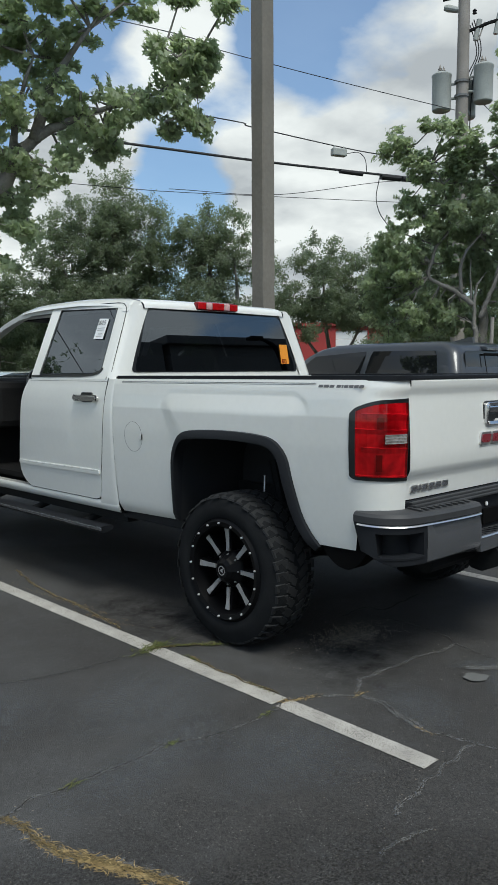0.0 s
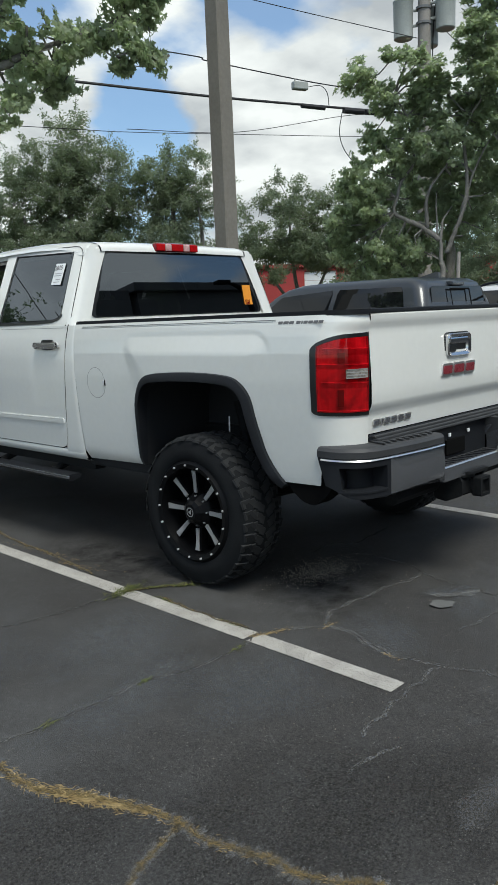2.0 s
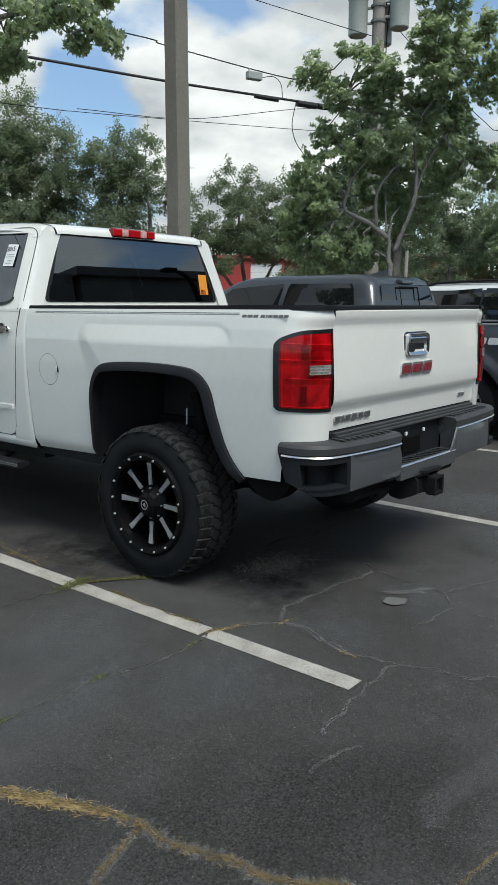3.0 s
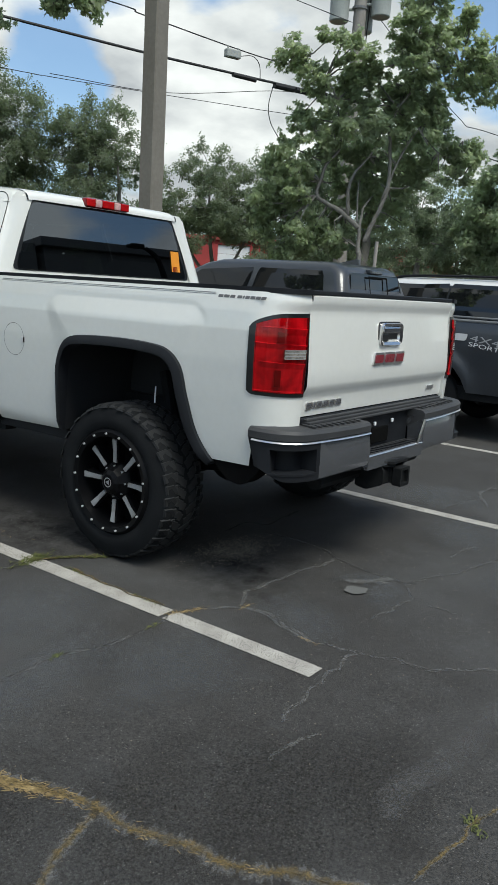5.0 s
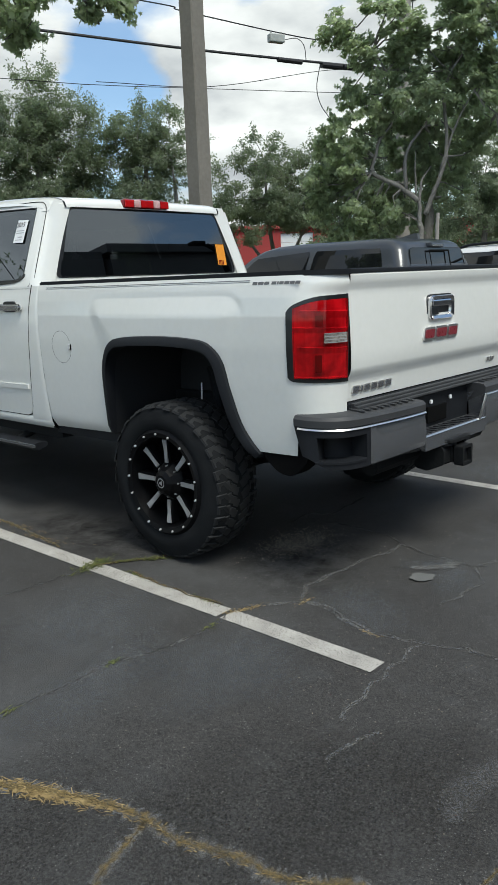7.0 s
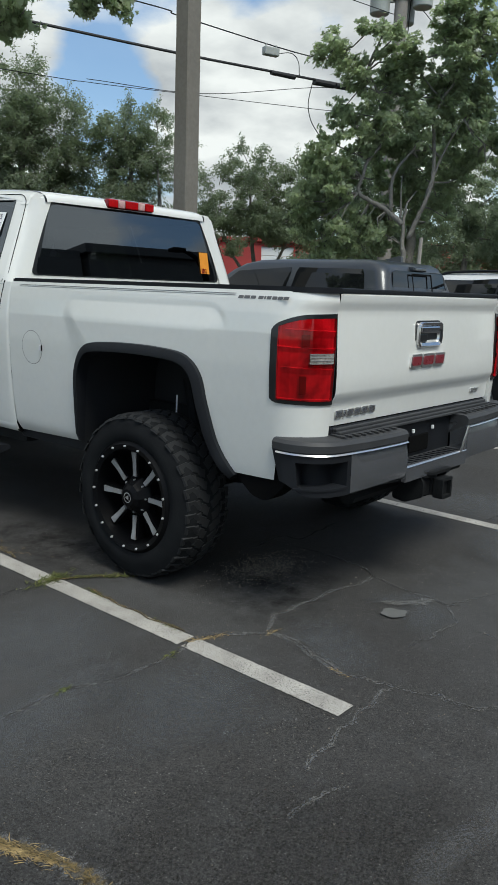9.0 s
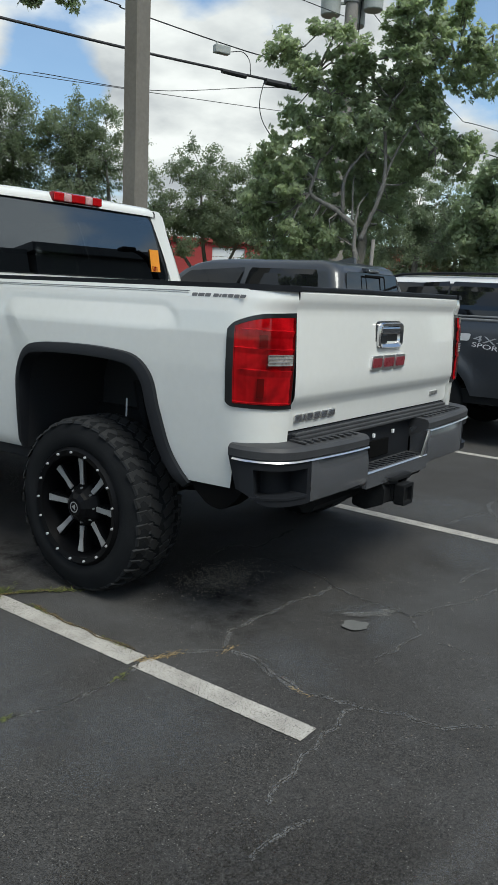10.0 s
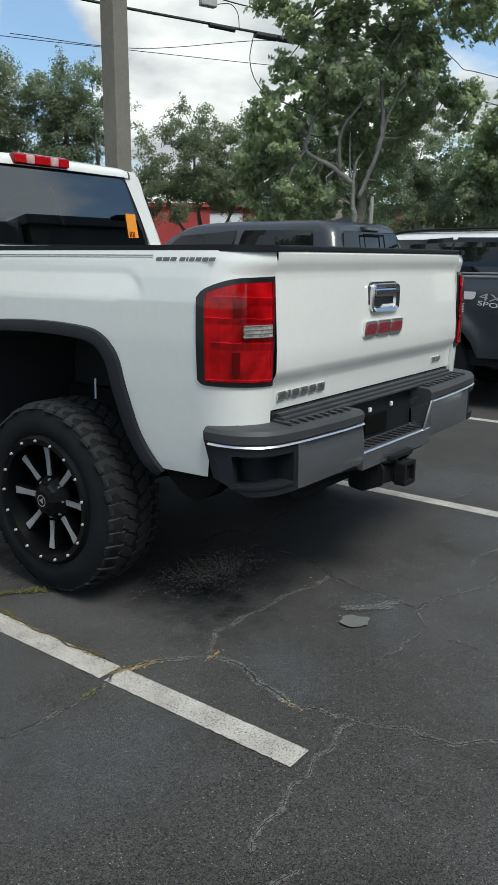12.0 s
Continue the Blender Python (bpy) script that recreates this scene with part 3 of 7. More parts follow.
def tail_lamp(parent, sign):
    def corner(u, z, off):
        s = u * math.pi / 2
        w, y = .79 + .21 * math.sin(s) ** .9, .20 * (1 - math.cos(s) ** .9)
        shrink = 1 - half_width(.2, z, None)
        w, y = w - shrink * math.sin(s) + gate_edge(z) * (1 - math.sin(s)), y + shrink * .6 * math.cos(s)
        return Vector((sign * (w + off * math.sin(s)), y - off * math.cos(s), z))

    def sheet(name, u0, u1, zlo, zhi, off, material, owner, label="", cut=0.0, n=30, m=12):
        bm = bmesh.new()
        rows = []
        for a in range(n + 1):
            u = u0 + (u1 - u0) * a / n
            hi = zhi(u) - cut
            lo = zlo(u) + cut
            rows.append([corner(u, lo, -.004)] + [corner(u, lo + (hi - lo) * k / m, off) for k in range(m + 1)] + [corner(u, hi, -.004)])
        rows = [[corner(u0, (p.z), -.004) for p in rows[0]]] + rows + [[corner(u1, p.z, -.004) for p in rows[-1]]]
        grid(bm, rows)
        bmesh.ops.recalc_face_normals(bm, faces=bm.faces)
        return part(name, bm, material, owner, label, smooth=30)

    top = lambda u: 1.347 - .010 * u - .046 * max(0, (u - .40) / .57) ** 2 - .030 * (1 - math.sqrt(max(0, 1 - max(0, (u - .85) / .121) ** 2)))
    low = lambda u: .970 + .010 * u + .030 * (1 - math.sqrt(max(0, 1 - max(0, (u - .85) / .121) ** 2)))
    lamp = sheet("tail_lamp", .010, .957, low, top, .006, GLOSS_BLACK, parent, "red tail lamp in a black surround")
    def ridge(u, z):
        # shelves inside the lamp, flat on top and sloped below
        out = 0
        for at, tall, deep, far in ((1.276, .030, .010, .78), (1.204, .022, .009, .86), (1.122, .026, .009, .80), (.994, .016, .009, .86)):
            drop = at + .012 * u - z
            if 0 <= drop < tall and u < far:
                out = max(out, deep * (1 - drop / tall) * min(1, (far - u) / .06))
        return out

    def reflector():
        bm = bmesh.new()
        rows = []
        for a in range(25):
            u = .072 + .768 * a / 24
            hi, lo = top(u) - .018, low(u) + .018
            rows.append([corner(u, lo + (hi - lo) * k / 110, .0085 + .0006 * math.sin(a * 2.4) + .8 * ridge(u, lo + (hi - lo) * k / 110)) for k in range(111)])
        grid(bm, rows)
        bmesh.ops.recalc_face_normals(bm, faces=bm.faces)
        part("reflector", bm, REFLECTOR, lamp)

    reflector()
    pane = sheet("red_lens", .070, .842, low, top, .020, LENS_GLASS, lamp, "clear red lens", cut=.017)
    pane.visible_shadow = False
    sheet("reverse_lamp", .09, .43, lambda u: 1.146, lambda u: 1.186, .0215, CLEAR_LENS, lamp, "clear ribbed reversing lamp", n=6, m=5)
    sheet("bulb_shroud", .44, .54, lambda u: 1.215, lambda u: 1.262, .0175, DARK_RED, lamp, n=4, m=3)
    sheet("bulb_shroud", .46, .55, lambda u: 1.020, lambda u: 1.095, .0175, DARK_RED, lamp, n=4, m=3)
    for k in range(4):
        sheet("lens_rib", .10, .42, lambda u: 1.145 + k * .013, lambda u: 1.148 + k * .013, .0232, MACHINED, lamp, n=6, m=2)


def lettering_bars(parent, lift, widths, height, gap, material, label, slant=.25, depth=(0, -.006, 0), inset=None):
    """Plain slanted bars, one a letter."""
    a = 0
    for w in widths:
        bm = bmesh.new()
        quad = [(a, 0), (a + w, 0), (a + w + slant * height, height), (a + slant * height, height)]
        slab(bm, rounded(quad, height * .22, 2), lift, depth)
        o = part("letter_bar", bm, material, parent, label)
        if inset:
            bm = bmesh.new()
            e = height * .17
            q = [(a + e + slant * e, e), (a + w - e + slant * e, e), (a + w - e + slant * (height - e), height - e), (a + e + slant * (height - e), height - e)]
            slab(bm, rounded(q, height * .15, 2), lambda p: lift(p) + Vector(depth), [d * .3 for d in depth])
            part("bar_inlay", bm, inset, o)
        a += w + gap


def word(parent, text, size, material, m):
    cu = bpy.data.curves.new("decal_text", "FONT")
    cu.body, cu.size, cu.extrude = text, size, .0008
    ob = new("decal_text", cu)
    dg = bpy.context.evaluated_depsgraph_get()
    me = bpy.data.meshes.new_from_object(ob.evaluated_get(dg))
    bpy.data.objects.remove(ob)
    me.materials.clear(); me.materials.append(material)
    o = new("decal_text", me); o.parent = parent; o.matrix_basis = m
    return o


GREEN_BASE = 1.462


def cab_x(z):
    """Half width of the cab above the belt line."""
    t = max(0, z - GREEN_BASE) / .5
    return .962 - .165 * t - .045 * t * t


def white_pickup():
    T = thing("pickup_truck", "lifted white crew-cab pickup with black flares and its front door open", "pickup truck")
    # bed
    bed = new("bed"); bed.parent = T
    for sign in (-1, 1):
        part("bed_side", side_skin(sign, 0, 2.072, 1.03, True, .645, .588), WHITE, bed, "glossy white bed side", smooth=40)
        fender_flare(bed, sign, 1.03)
        tail_lamp(bed, sign)
        bm = bmesh.new()
        box(bm, (sign * .80, .045, 1.17), (sign * .86, 2.04, RAIL - .004))
        part("inner_wall", bm, BLACK, bed)
        bm = bmesh.new()
        edge = []
        for k in range(9):
            s = k / 8 * math.pi / 2
            edge.append((sign * (.79 + .21 * math.sin(s) ** .9 - .030 * math.sin(s)), .20 * (1 - math.cos(s) ** .9) - .014 * math.cos(s)))
        edge += [(sign * .968, .25), (sign * .968, 2.066), (sign * .84, 2.066), (sign * .84, .20), (sign * .80, .07)]
        prism(bm, edge, RAIL - .004, RAIL + .019, 2)
        bmesh.ops.bevel(bm, geom=[e for e in bm.edges if abs(e.verts[0].co.z - e.verts[1].co.z) < .001 and e.verts[0].co.z > RAIL], offset=.005, segments=2, affect="EDGES")
        part("rail_cap", bm, BLACK, bed, "black plastic bed rail cap", smooth=30)
    bm = bmesh.new(); box(bm, (-.45, .03, .93), (.45, 2.05, .96)); part("bed_floor", bm, BLACK, bed)
    for sign in (-1, 1):
        for name, y0, y1, z0, z1 in (("floor_side", .03, .38, .93, .96), ("floor_side", 1.66, 2.05, .93, .96), ("wheel_tub", .38, 1.66, 1.172, 1.186)):
            bm = bmesh.new(); box(bm, (min(sign * .43, sign * .82), y0, z0), (max(sign * .43, sign * .82), y1, z1)); part(name, bm, BLACK, bed)
        bm = bmesh.new(); box(bm, (min(sign * .435, sign * .455), .38, .96), (max(sign * .435, sign * .455), 1.66, 1.172)); part("tub_wall", bm, BLACK, bed)
    bm = bmesh.new(); box(bm, (-.955, 2.03, .66), (.955, 2.068, RAIL + .01)); part("bed_front_wall", bm, WHITE, bed)
    # pin stripe and badge bars on the near bed side
    side = lambda off: (lambda p: Vector((-half_width(p[0], p[1], None) - off, p[0], p[1])))
    for z0, z1 in ((1.4085, 1.4098), (1.4150, 1.4172)):
        bm = bmesh.new()
        slab(bm, [(1.99, z0), (.40, z0), (.40, z1), (1.99, z1)], side(.0005), (-.0012, 0, 0))
        part("pinstripe", bm, DECAL, bed)
    flip = lambda off: (lambda p: Vector((-half_width(.3, 1.40 + p[1], None) - off, .385 - p[0], 1.396 + p[1])))
    lettering_bars(bed, flip(.0005), [.028, .032, .028], .013, .004, DECAL, "black decal bar", depth=(-.0012, 0, 0))
    flip2 = lambda off: (lambda p: Vector((-half_width(.3, 1.40 + p[1], None) - off, .275 - p[0], 1.396 + p[1])))
    lettering_bars(bed, flip2(.0005), [.026, .010, .024, .026, .026, .026], .013, .004, DECAL, "black decal bar", depth=(-.0012, 0, 0))
    # fuel door
    def disc(r, off):
        return [Vector((-half_width(1.857 + r * math.cos(a), 1.081 + r * math.sin(a), 1.03) - off, 1.857 + r * math.cos(a), 1.081 + r * math.sin(a))) for a in (2 * math.pi * k / 48 for k in range(48))]
    bm = bmesh.new()
    grid(bm, [disc(.0902, -.003), disc(.0902, .0006)] + [disc(r, .0006) for r in (.08, .07, .06, .05, .04, .03, .02, .01, .001)], True)
    bmesh.ops.recalc_face_normals(bm, faces=bm.faces)
    part("fuel_door", bm, WHITE, bed, "round white fuel door", smooth=20)
    bm = bmesh.new()
    grid(bm, [disc(.0922, .0006), disc(.0904, .0006)], True)
    part("door_gap", bm, GAP, bed)
    bm = bmesh.new(); box(bm, (-1.007, 1.7705, 1.069), (-.998, 1.783, 1.097), .003); part("fuel_door_notch", bm, BOLT, bed)
    bm = bmesh.new(); box(bm, (-1.0022, 1.7625, 1.067), (-.998, 1.7700, 1.099), .001); part("fuel_door_recess", bm, GAP, bed)
    # tailgate
    gate = new("tailgate"); gate.parent = T
    gate.matrix_basis = Matrix.Translation((0, .020, 0))
    prof = [(.872, .004), (.90, .000), (.950, -.002), (.964, -.005), (.985, -.016), (1.006, -.027), (1.022, -.031), (1.10, -.030), (1.25, -.020), (1.33, -.014), (1.352, -.012), (1.366, -.014), (1.384, -.021), (1.405, -.026), (1.424, -.026), (1.431, -.020)]
    bm = bmesh.new()
    rows = []
    for k in range(25):
        x = -.787 + 1.574 * k / 24
        e = .003 * abs(x / .784) ** 6
        rows.append([Vector((x * (1 + gate_edge(z) / .787), y + e, z)) for z, y in prof] + [Vector((x, .05, 1.431)), Vector((x * 1.016, .05, .88))])
    grid(bm, rows)
    for r in (rows[0], rows[-1]):
        bm.faces.new([bm.verts.new(p) for p in r])
    bmesh.ops.recalc_face_normals(bm, faces=bm.faces)
    part("tailgate_skin", bm, WHITE, gate, "glossy white tailgate skin", smooth=30)
    bm = bmesh.new(); box(bm, (-.785, -.026, 1.4305), (.785, .06, 1.452), .005); part("tailgate_cap", bm, BLACK, gate)
    bm = bmesh.new()
    ring = []
    for z, y in prof:
        x = -.787 - gate_edge(z)
        ring.append([Vector((x - .0002, y - .0005, z)), Vector((x - .0046, y - .0005, z)), Vector((x - .0046, .048, z)), Vector((x - .0002, .048, z))])
    grid(bm, ring)
    bmesh.ops.recalc_face_normals(bm, faces=bm.faces)
    part("edge_seal", bm, GAP, gate)
    bm = bmesh.new(); box(bm, (-.80, .012, .80), (.786, .04, 1.43)); part("gate_gap", bm, GAP, gate)
    bm = bmesh.new(); box(bm, (-.782, -.004, .80), (.782, .03, .866), .008); part("gate_sill", bm, BLACK, gate)
    for z, y in ((.862, -.012), (.850, -.030), (.838, -.046)):
        bm = bmesh.new(); box(bm, (-.76, y - .010, z - .012), (.76, .0, z), .003); part("sill_ridge", bm, PAD, gate)
    on_gate = lambda y: (lambda p: Vector((p[0], y, p[1])))
    h = new("gate_handle"); h.parent = gate
    outer, inner = rounded([(-.122, 1.190), (.122, 1.190), (.122, 1.308), (-.122, 1.308)], .03), rounded([(-.098, 1.208), (.098, 1.208), (.098, 1.290), (-.098, 1.290)], .02)
    bm = bmesh.new()
    grid(bm, [[Vector((p[0], -.016, p[1])) for p in outer], [Vector((p[0], -.036, p[1])) for p in outer], [Vector((p[0] * .95, -.042, 1.249 + (p[1] - 1.249) * .93)) for p in outer], [Vector((p[0], -.034, p[1])) for p in inner], [Vector((p[0] * .9, -.012, 1.249 + (p[1] - 1.249) * .85)) for p in inner]], True)
    bmesh.ops.recalc_face_normals(bm, faces=bm.faces)
    part("bezel", bm, SHADED_CHROME, h, "chrome handle bezel", smooth=30)
    bm = bmesh.new(); slab(bm, rounded([(-.128, 1.184), (.128, 1.184), (.128, 1.314), (-.128, 1.314)], .032), on_gate(-.014), (0, -.008, 0)); part("bezel_gasket", bm, GLOSS_BLACK, h)
    bm = bmesh.new(); box(bm, (-.094, -.014, 1.208), (.094, -.010, 1.290)); part("handle_well", bm, GLOSS_BLACK, h)
    bm = bmesh.new(); box(bm, (-.092, -.040, 1.252), (.092, -.022, 1.288), .008); part("lever", bm, SHADED_CHROME, h)
    bm = bmesh.new(); box(bm, (-.090, -.030, 1.212), (-.02, -.018, 1.250), .005); part("lock_plate", bm, GLOSS_BLACK, h)
    lettering_bars(gate, lambda p: Vector((-.186 + p[0], -.028, 1.092 + p[1])), [.104, .118, .104], .064, .006, CHROME, "chrome-edged red emblem bar", .18, (0, -.012, 0), BADGE_RED)
    lettering_bars(gate, lambda p: Vector((-.752 + p[0], -.002, .905 + p[1])), [.054, .022, .050, .052, .052, .056], .032, .007, CHROME, "chrome name bar", .12, (0, -.004, 0), BUMPER_GREY)
    lettering_bars(gate, lambda p: Vector((.575 + p[0], -.002, .915 + p[1])), [.030, .022, .026], .022, .006, CHROME, "small chrome trim bar", .1, (0, -.006, 0))
    # cab
    cab = new("cab"); cab.parent = T
    cab.matrix_basis = Matrix.Translation((0, 0, -.034))
    build_cab(cab)
    build_front(T)
    build_bumper(T)
    build_underside(T)
    for sign in (-1, 1):
        for y in (1.028, 4.93):
            build_wheel(T, sign * .9075, y - .040, .416, sign, .418, rim=.279, phase=90 if y < 2 else 60)
    return T


def roof_point(s, y):
    """The roof shell: s runs over the width from -1 to 1, y from the rear edge forward."""
    dz = float(np.interp(y, (2.150, 2.1515, 2.155, 2.162, 2.175, 2.195, 2.23, 2.4, 2.8, 3.2, 3.5, 3.72, 3.86, 3.98), (-.066, -.050, -.038, -.027, -.017, -.009, .000, .019, .039, .042, .034, .012, -.018, -.058)))
    edge = max(0, (abs(s) - .84) / .16)
    rear = 1 - ease(y, 2.22, 2.34)
    z = 1.998 + dz - .010 * abs(s) ** 2.5 - (.052 + .033 * rear + min(0, dz + .018) * .55) * edge ** 2.6
    wide = .758 - .05 * ease(y, 3.55, 4.05) + .004 * edge
    bend = (.014 * s * s + .012 * s ** 6) * (1 - ease(y, 2.15, 2.4)) - .06 * s * s * ease(y, 3.6, 3.95)
    if y < 3.3:
        z = max(z, 1.930 - .026 * edge * rear)
    bend += .013 * ease(abs(s), .78, .95) * (1 - ease(y, 2.15, 2.3))
    x, side = wide * abs(s), ease(edge, .45, .95) * rear
    x = x * (1 - side) + (cab_x(z) + .0015) * side
    return Vector((math.copysign(x, s), y + bend, z))


def build_cab(cab):
    # side of the cab: rear quarter, rear door, front door opening
    win = [(2.322, 1.540), (2.338, 1.519), (2.40, 1.505), (2.541, 1.500), (3.098, 1.497), (3.104, 1.955), (2.372, 1.929)]
    frame_out = [(2.240, GREEN_BASE + .012), (2.250, GREEN_BASE), (2.40, GREEN_BASE), (2.541, GREEN_BASE), (3.215, GREEN_BASE), (3.236, 1.984), (2.252, 1.972)]
    rear_edge = [(.672, 2.380), (.684, 2.335), (.715, 2.307), (.91, 2.272), (1.02, 2.253), (1.143, 2.237), (1.34, 2.219), (1.47, 2.206)]
    front_edge = [(.672, 3.235), (.70, 3.305), (.747, 3.355), (.80, 3.376), (.85, 3.374), (1.089, 3.326), (1.317, 3.302), (1.37, 3.284), (1.439, 3.245), (1.47, 3.218)]
    on_door = lambda sign, y, z, off=0: Vector((sign * (lerp_table(HALF, z) + .002 * ease(z, .85, .87) + off), y, z))
    for sign in (-1, 1):
        lift = lambda p: Vector((sign * cab_x(p[1]), p[0], p[1]))
        # lower rear door
        door = new("rear_door"); door.parent = cab
        door.matrix_basis = Matrix.Translation((0, -.048, 0))
        bm = bmesh.new()
        levels = list(np.linspace(.673, .76, 10)) + list(np.linspace(.78, GREEN_BASE, 30))
        grid(bm, [[on_door(sign, lerp_table(rear_edge, z) + .0035, z, -.012)] + [on_door(sign, (lerp_table(rear_edge, z) + .003) * (1 - k / 18) + lerp_table(front_edge, z) * k / 18, z) for k in range(19)] + [on_door(sign, lerp_table(front_edge, z) - .001, z, -.03)] for z in levels])
        bmesh.ops.recalc_face_normals(bm, faces=bm.faces)
        part("door_panel", bm, WHITE, door, smooth=40)
        bm = bmesh.new()
        ring_face(bm, rounded(frame_out, .03), rounded(win, .012), lift, (sign * -.02, 0, 0))
        part("window_frame", bm, WHITE, door, smooth=30)
        bm = bmesh.new()
        big = rounded([(2.316, 1.536), (2.333, 1.513), (2.398, 1.498), (2.541, 1.493), (3.103, 1.490), (3.110, 1.961), (2.367, 1.934)], .014)
        ring_face(bm, big, rounded(win, .012), lambda p: lift(p) + Vector((sign * .0015, 0, 0)), (sign * -.015, 0, 0))
        part("window_seal", bm, BLACK, door)
        bm = bmesh.new()
        fill(bm, rounded(win, .012), lambda p: lift(p) + Vector((sign * -.006, 0, 0)), (-1, 0, 0))
        pane = part("window_pane", bm, TINT, door, "dark tinted door window"); pane.visible_shadow = False
        # seam round the door, rounded at its corners
        upper = [(2.208, 1.464, .010), (2.214, 1.58, .008), (2.224, 1.73, .004), (2.240, 1.85, .0), (2.262, 1.915, 0), (2.300, 1.950, 0), (2.36, 1.966, 0), (2.55, 1.974, 0), (2.95, 1.984, 0)]
        bm = bmesh.new()
        tube(bm, smooth_line([lift((y, z)) + Vector((sign * (.0012 - tuck), 0, 0)) for y, z, tuck in upper], 4), .0024, 5)
        tube(bm, smooth_line([on_door(sign, y, z, -.004) for z, y in reversed(rear_edge)], 3), .0034, 5)
        tube(bm, [on_door(sign, y, .672, -.003) for y in (2.37, 2.6, 2.9, 3.24)], .0034, 5)
        part("door_seam", bm, GAP, door)
        bm = bmesh.new()
        lower = [(2.306, 1.522), (2.335, 1.501), (2.40, 1.486), (2.541, 1.479), (3.208, 1.476)]
        slab(bm, lower + [(y, z + .014) for y, z in reversed(lower)], lambda p: lift(p), (sign * .006, 0, 0))
        part("belt_trim", bm, GLOSS_BLACK, door)
        bm = bmesh.new()
        slab(bm, [(2.215, 1.4475), (3.235, 1.4515), (3.235, 1.4535), (2.215, 1.4495)], lambda p: on_door(sign, p[0], p[1], .0006), (sign * .001, 0, 0))
        part("pinstripe", bm, DECAL, door)
        bm = bmesh.new()
        slab(bm, rounded([(2.300, .842), (3.362, .838), (3.362, .862), (2.300, .872)], .006), lambda p: Vector((sign * (lerp_table(HALF, p[1]) + .001), p[0], p[1])), (sign * .010, 0, 0))
        part("side_moulding", bm, WHITE, door)
        hd = new("door_handle"); hd.parent = door
        bm = bmesh.new()
        slab(bm, rounded([(2.272, 1.320), (2.556, 1.320), (2.556, 1.361), (2.272, 1.361)], .019), lambda p: Vector((sign * 1.004, p[0], p[1])), (sign * .024, 0, 0))
        bmesh.ops.bevel(bm, geom=bm.edges[:], offset=.010, segments=4, affect="EDGES")
        part("grip", bm, SHADED_CHROME, hd, "chrome pull handle", smooth=30)
        # black plate painted in for the shade behind the grip
        bm = bmesh.new()
        slab(bm, rounded([(2.35, 1.312), (2.49, 1.312), (2.49, 1.377), (2.35, 1.377)], .025), lambda p: Vector((sign * .985, p[0], p[1])), (sign * .012, 0, 0))
        part("cup_shade", bm, GLOSS_BLACK, hd)
        for y in (2.30, 2.54):
            bm = bmesh.new(); box(bm, (min(sign * .985, sign * 1.02), y - .012, 1.326), (max(sign * .985, sign * 1.02), y + .012, 1.348), .003); part("handle_post", bm, CHROME, hd)
        # rear quarter of the cab
        bm = bmesh.new()
        cols = []
        for share, tuck in ((0, .006), (.08, .001), (.3, 0), (.6, 0), (1, 0), (1, .012)):
            cols.append([Vector((sign * (lerp_table(HALF, z) - tuck), 2.080 * (1 - share) + (lerp_table(rear_edge, max(z, .69)) - .051) * share, z)) for z in np.linspace(.622, GREEN_BASE, 24)])
        grid(bm, cols)
        cols = []
        for back, tuck in ((-.004, .14), (-.004, .055), (.006, .020), (.030, .003), (None, 0)):
            col = []
            for z in np.linspace(GREEN_BASE, 1.945, 12):
                yy = 2.190 + .010 * (z - GREEN_BASE) / .49 if back is None else 2.132 + .05 * max(0, z - 1.47) / .46 + back
                col.append(Vector((sign * (cab_x(z) - tuck), yy if back is None else min(yy, 2.186), z)))
            cols.append(col)
        grid(bm, cols)
        bmesh.ops.recalc_face_normals(bm, faces=bm.faces)
        part("rear_quarter", bm, WHITE, cab, smooth=50)
        # rocker panel
        bm = bmesh.new()
        sweep(bm, [2.08, 2.5, 3.2, 3.42, 4.22], lambda k, y: [Vector((sign * a, y, z)) for a, z in ((.86, .598), (.925, .600), (.948, .612), (.960, .640), (.961, .664), (.955, .673), (.90, .675))])
        part("rocker_panel", bm, WHITE, cab, smooth=40)
        # front pillar and roof seam
        bm = bmesh.new()
        sweep(bm, [(2.25, 1.922), (2.32, 1.938), (2.45, 1.960), (2.65, 1.976), (2.9, 1.988), (3.2, 1.994), (3.5, 1.990), (3.68, 1.964), (3.88, 1.900), (4.08, 1.800), (4.25, 1.660), (4.46, 1.470)],
              lambda k, q: [Vector((sign * (cab_x(min(q[1], 1.99)) - a), q[0] - b * .6, q[1] + b * .9)) for a, b in ((.04, -.055), (.0, -.05), (-.002, -.002), (.03, .025), (.075, .028), (.10, -.02))])
        part("front_pillar", bm, WHITE, cab, smooth=40)
        bm = bmesh.new()
        seam = [roof_point(sign * s, y) + Vector((0, 0, .0015)) for s, y in ((.885, 3.5), (.885, 3.1), (.885, 2.7), (.885, 2.4), (.885, 2.25), (.885, 2.2), (.884, 2.175), (.882, 2.162), (.880, 2.154), (.876, 2.150))]
        grid(bm, [[p + Vector((-.0065, -.002 * (p.z < 1.97), 0)), p + Vector((0, -.003 * (p.z < 1.97), .001)), p + Vector((.0065, -.002 * (p.z < 1.97), 0))] for p in seam])
        bmesh.ops.recalc_face_normals(bm, faces=bm.faces)
        part("roof_moulding", bm, BLACK, cab)
        # pillar between the doors, dark inside the opening
        bm = bmesh.new()
        box(bm, (min(sign * .80, sign * .90), 3.04, .70), (max(sign * .80, sign * .90), 3.17, 1.46), .02); part("door_pillar", bm, TRIM_GREY, cab)
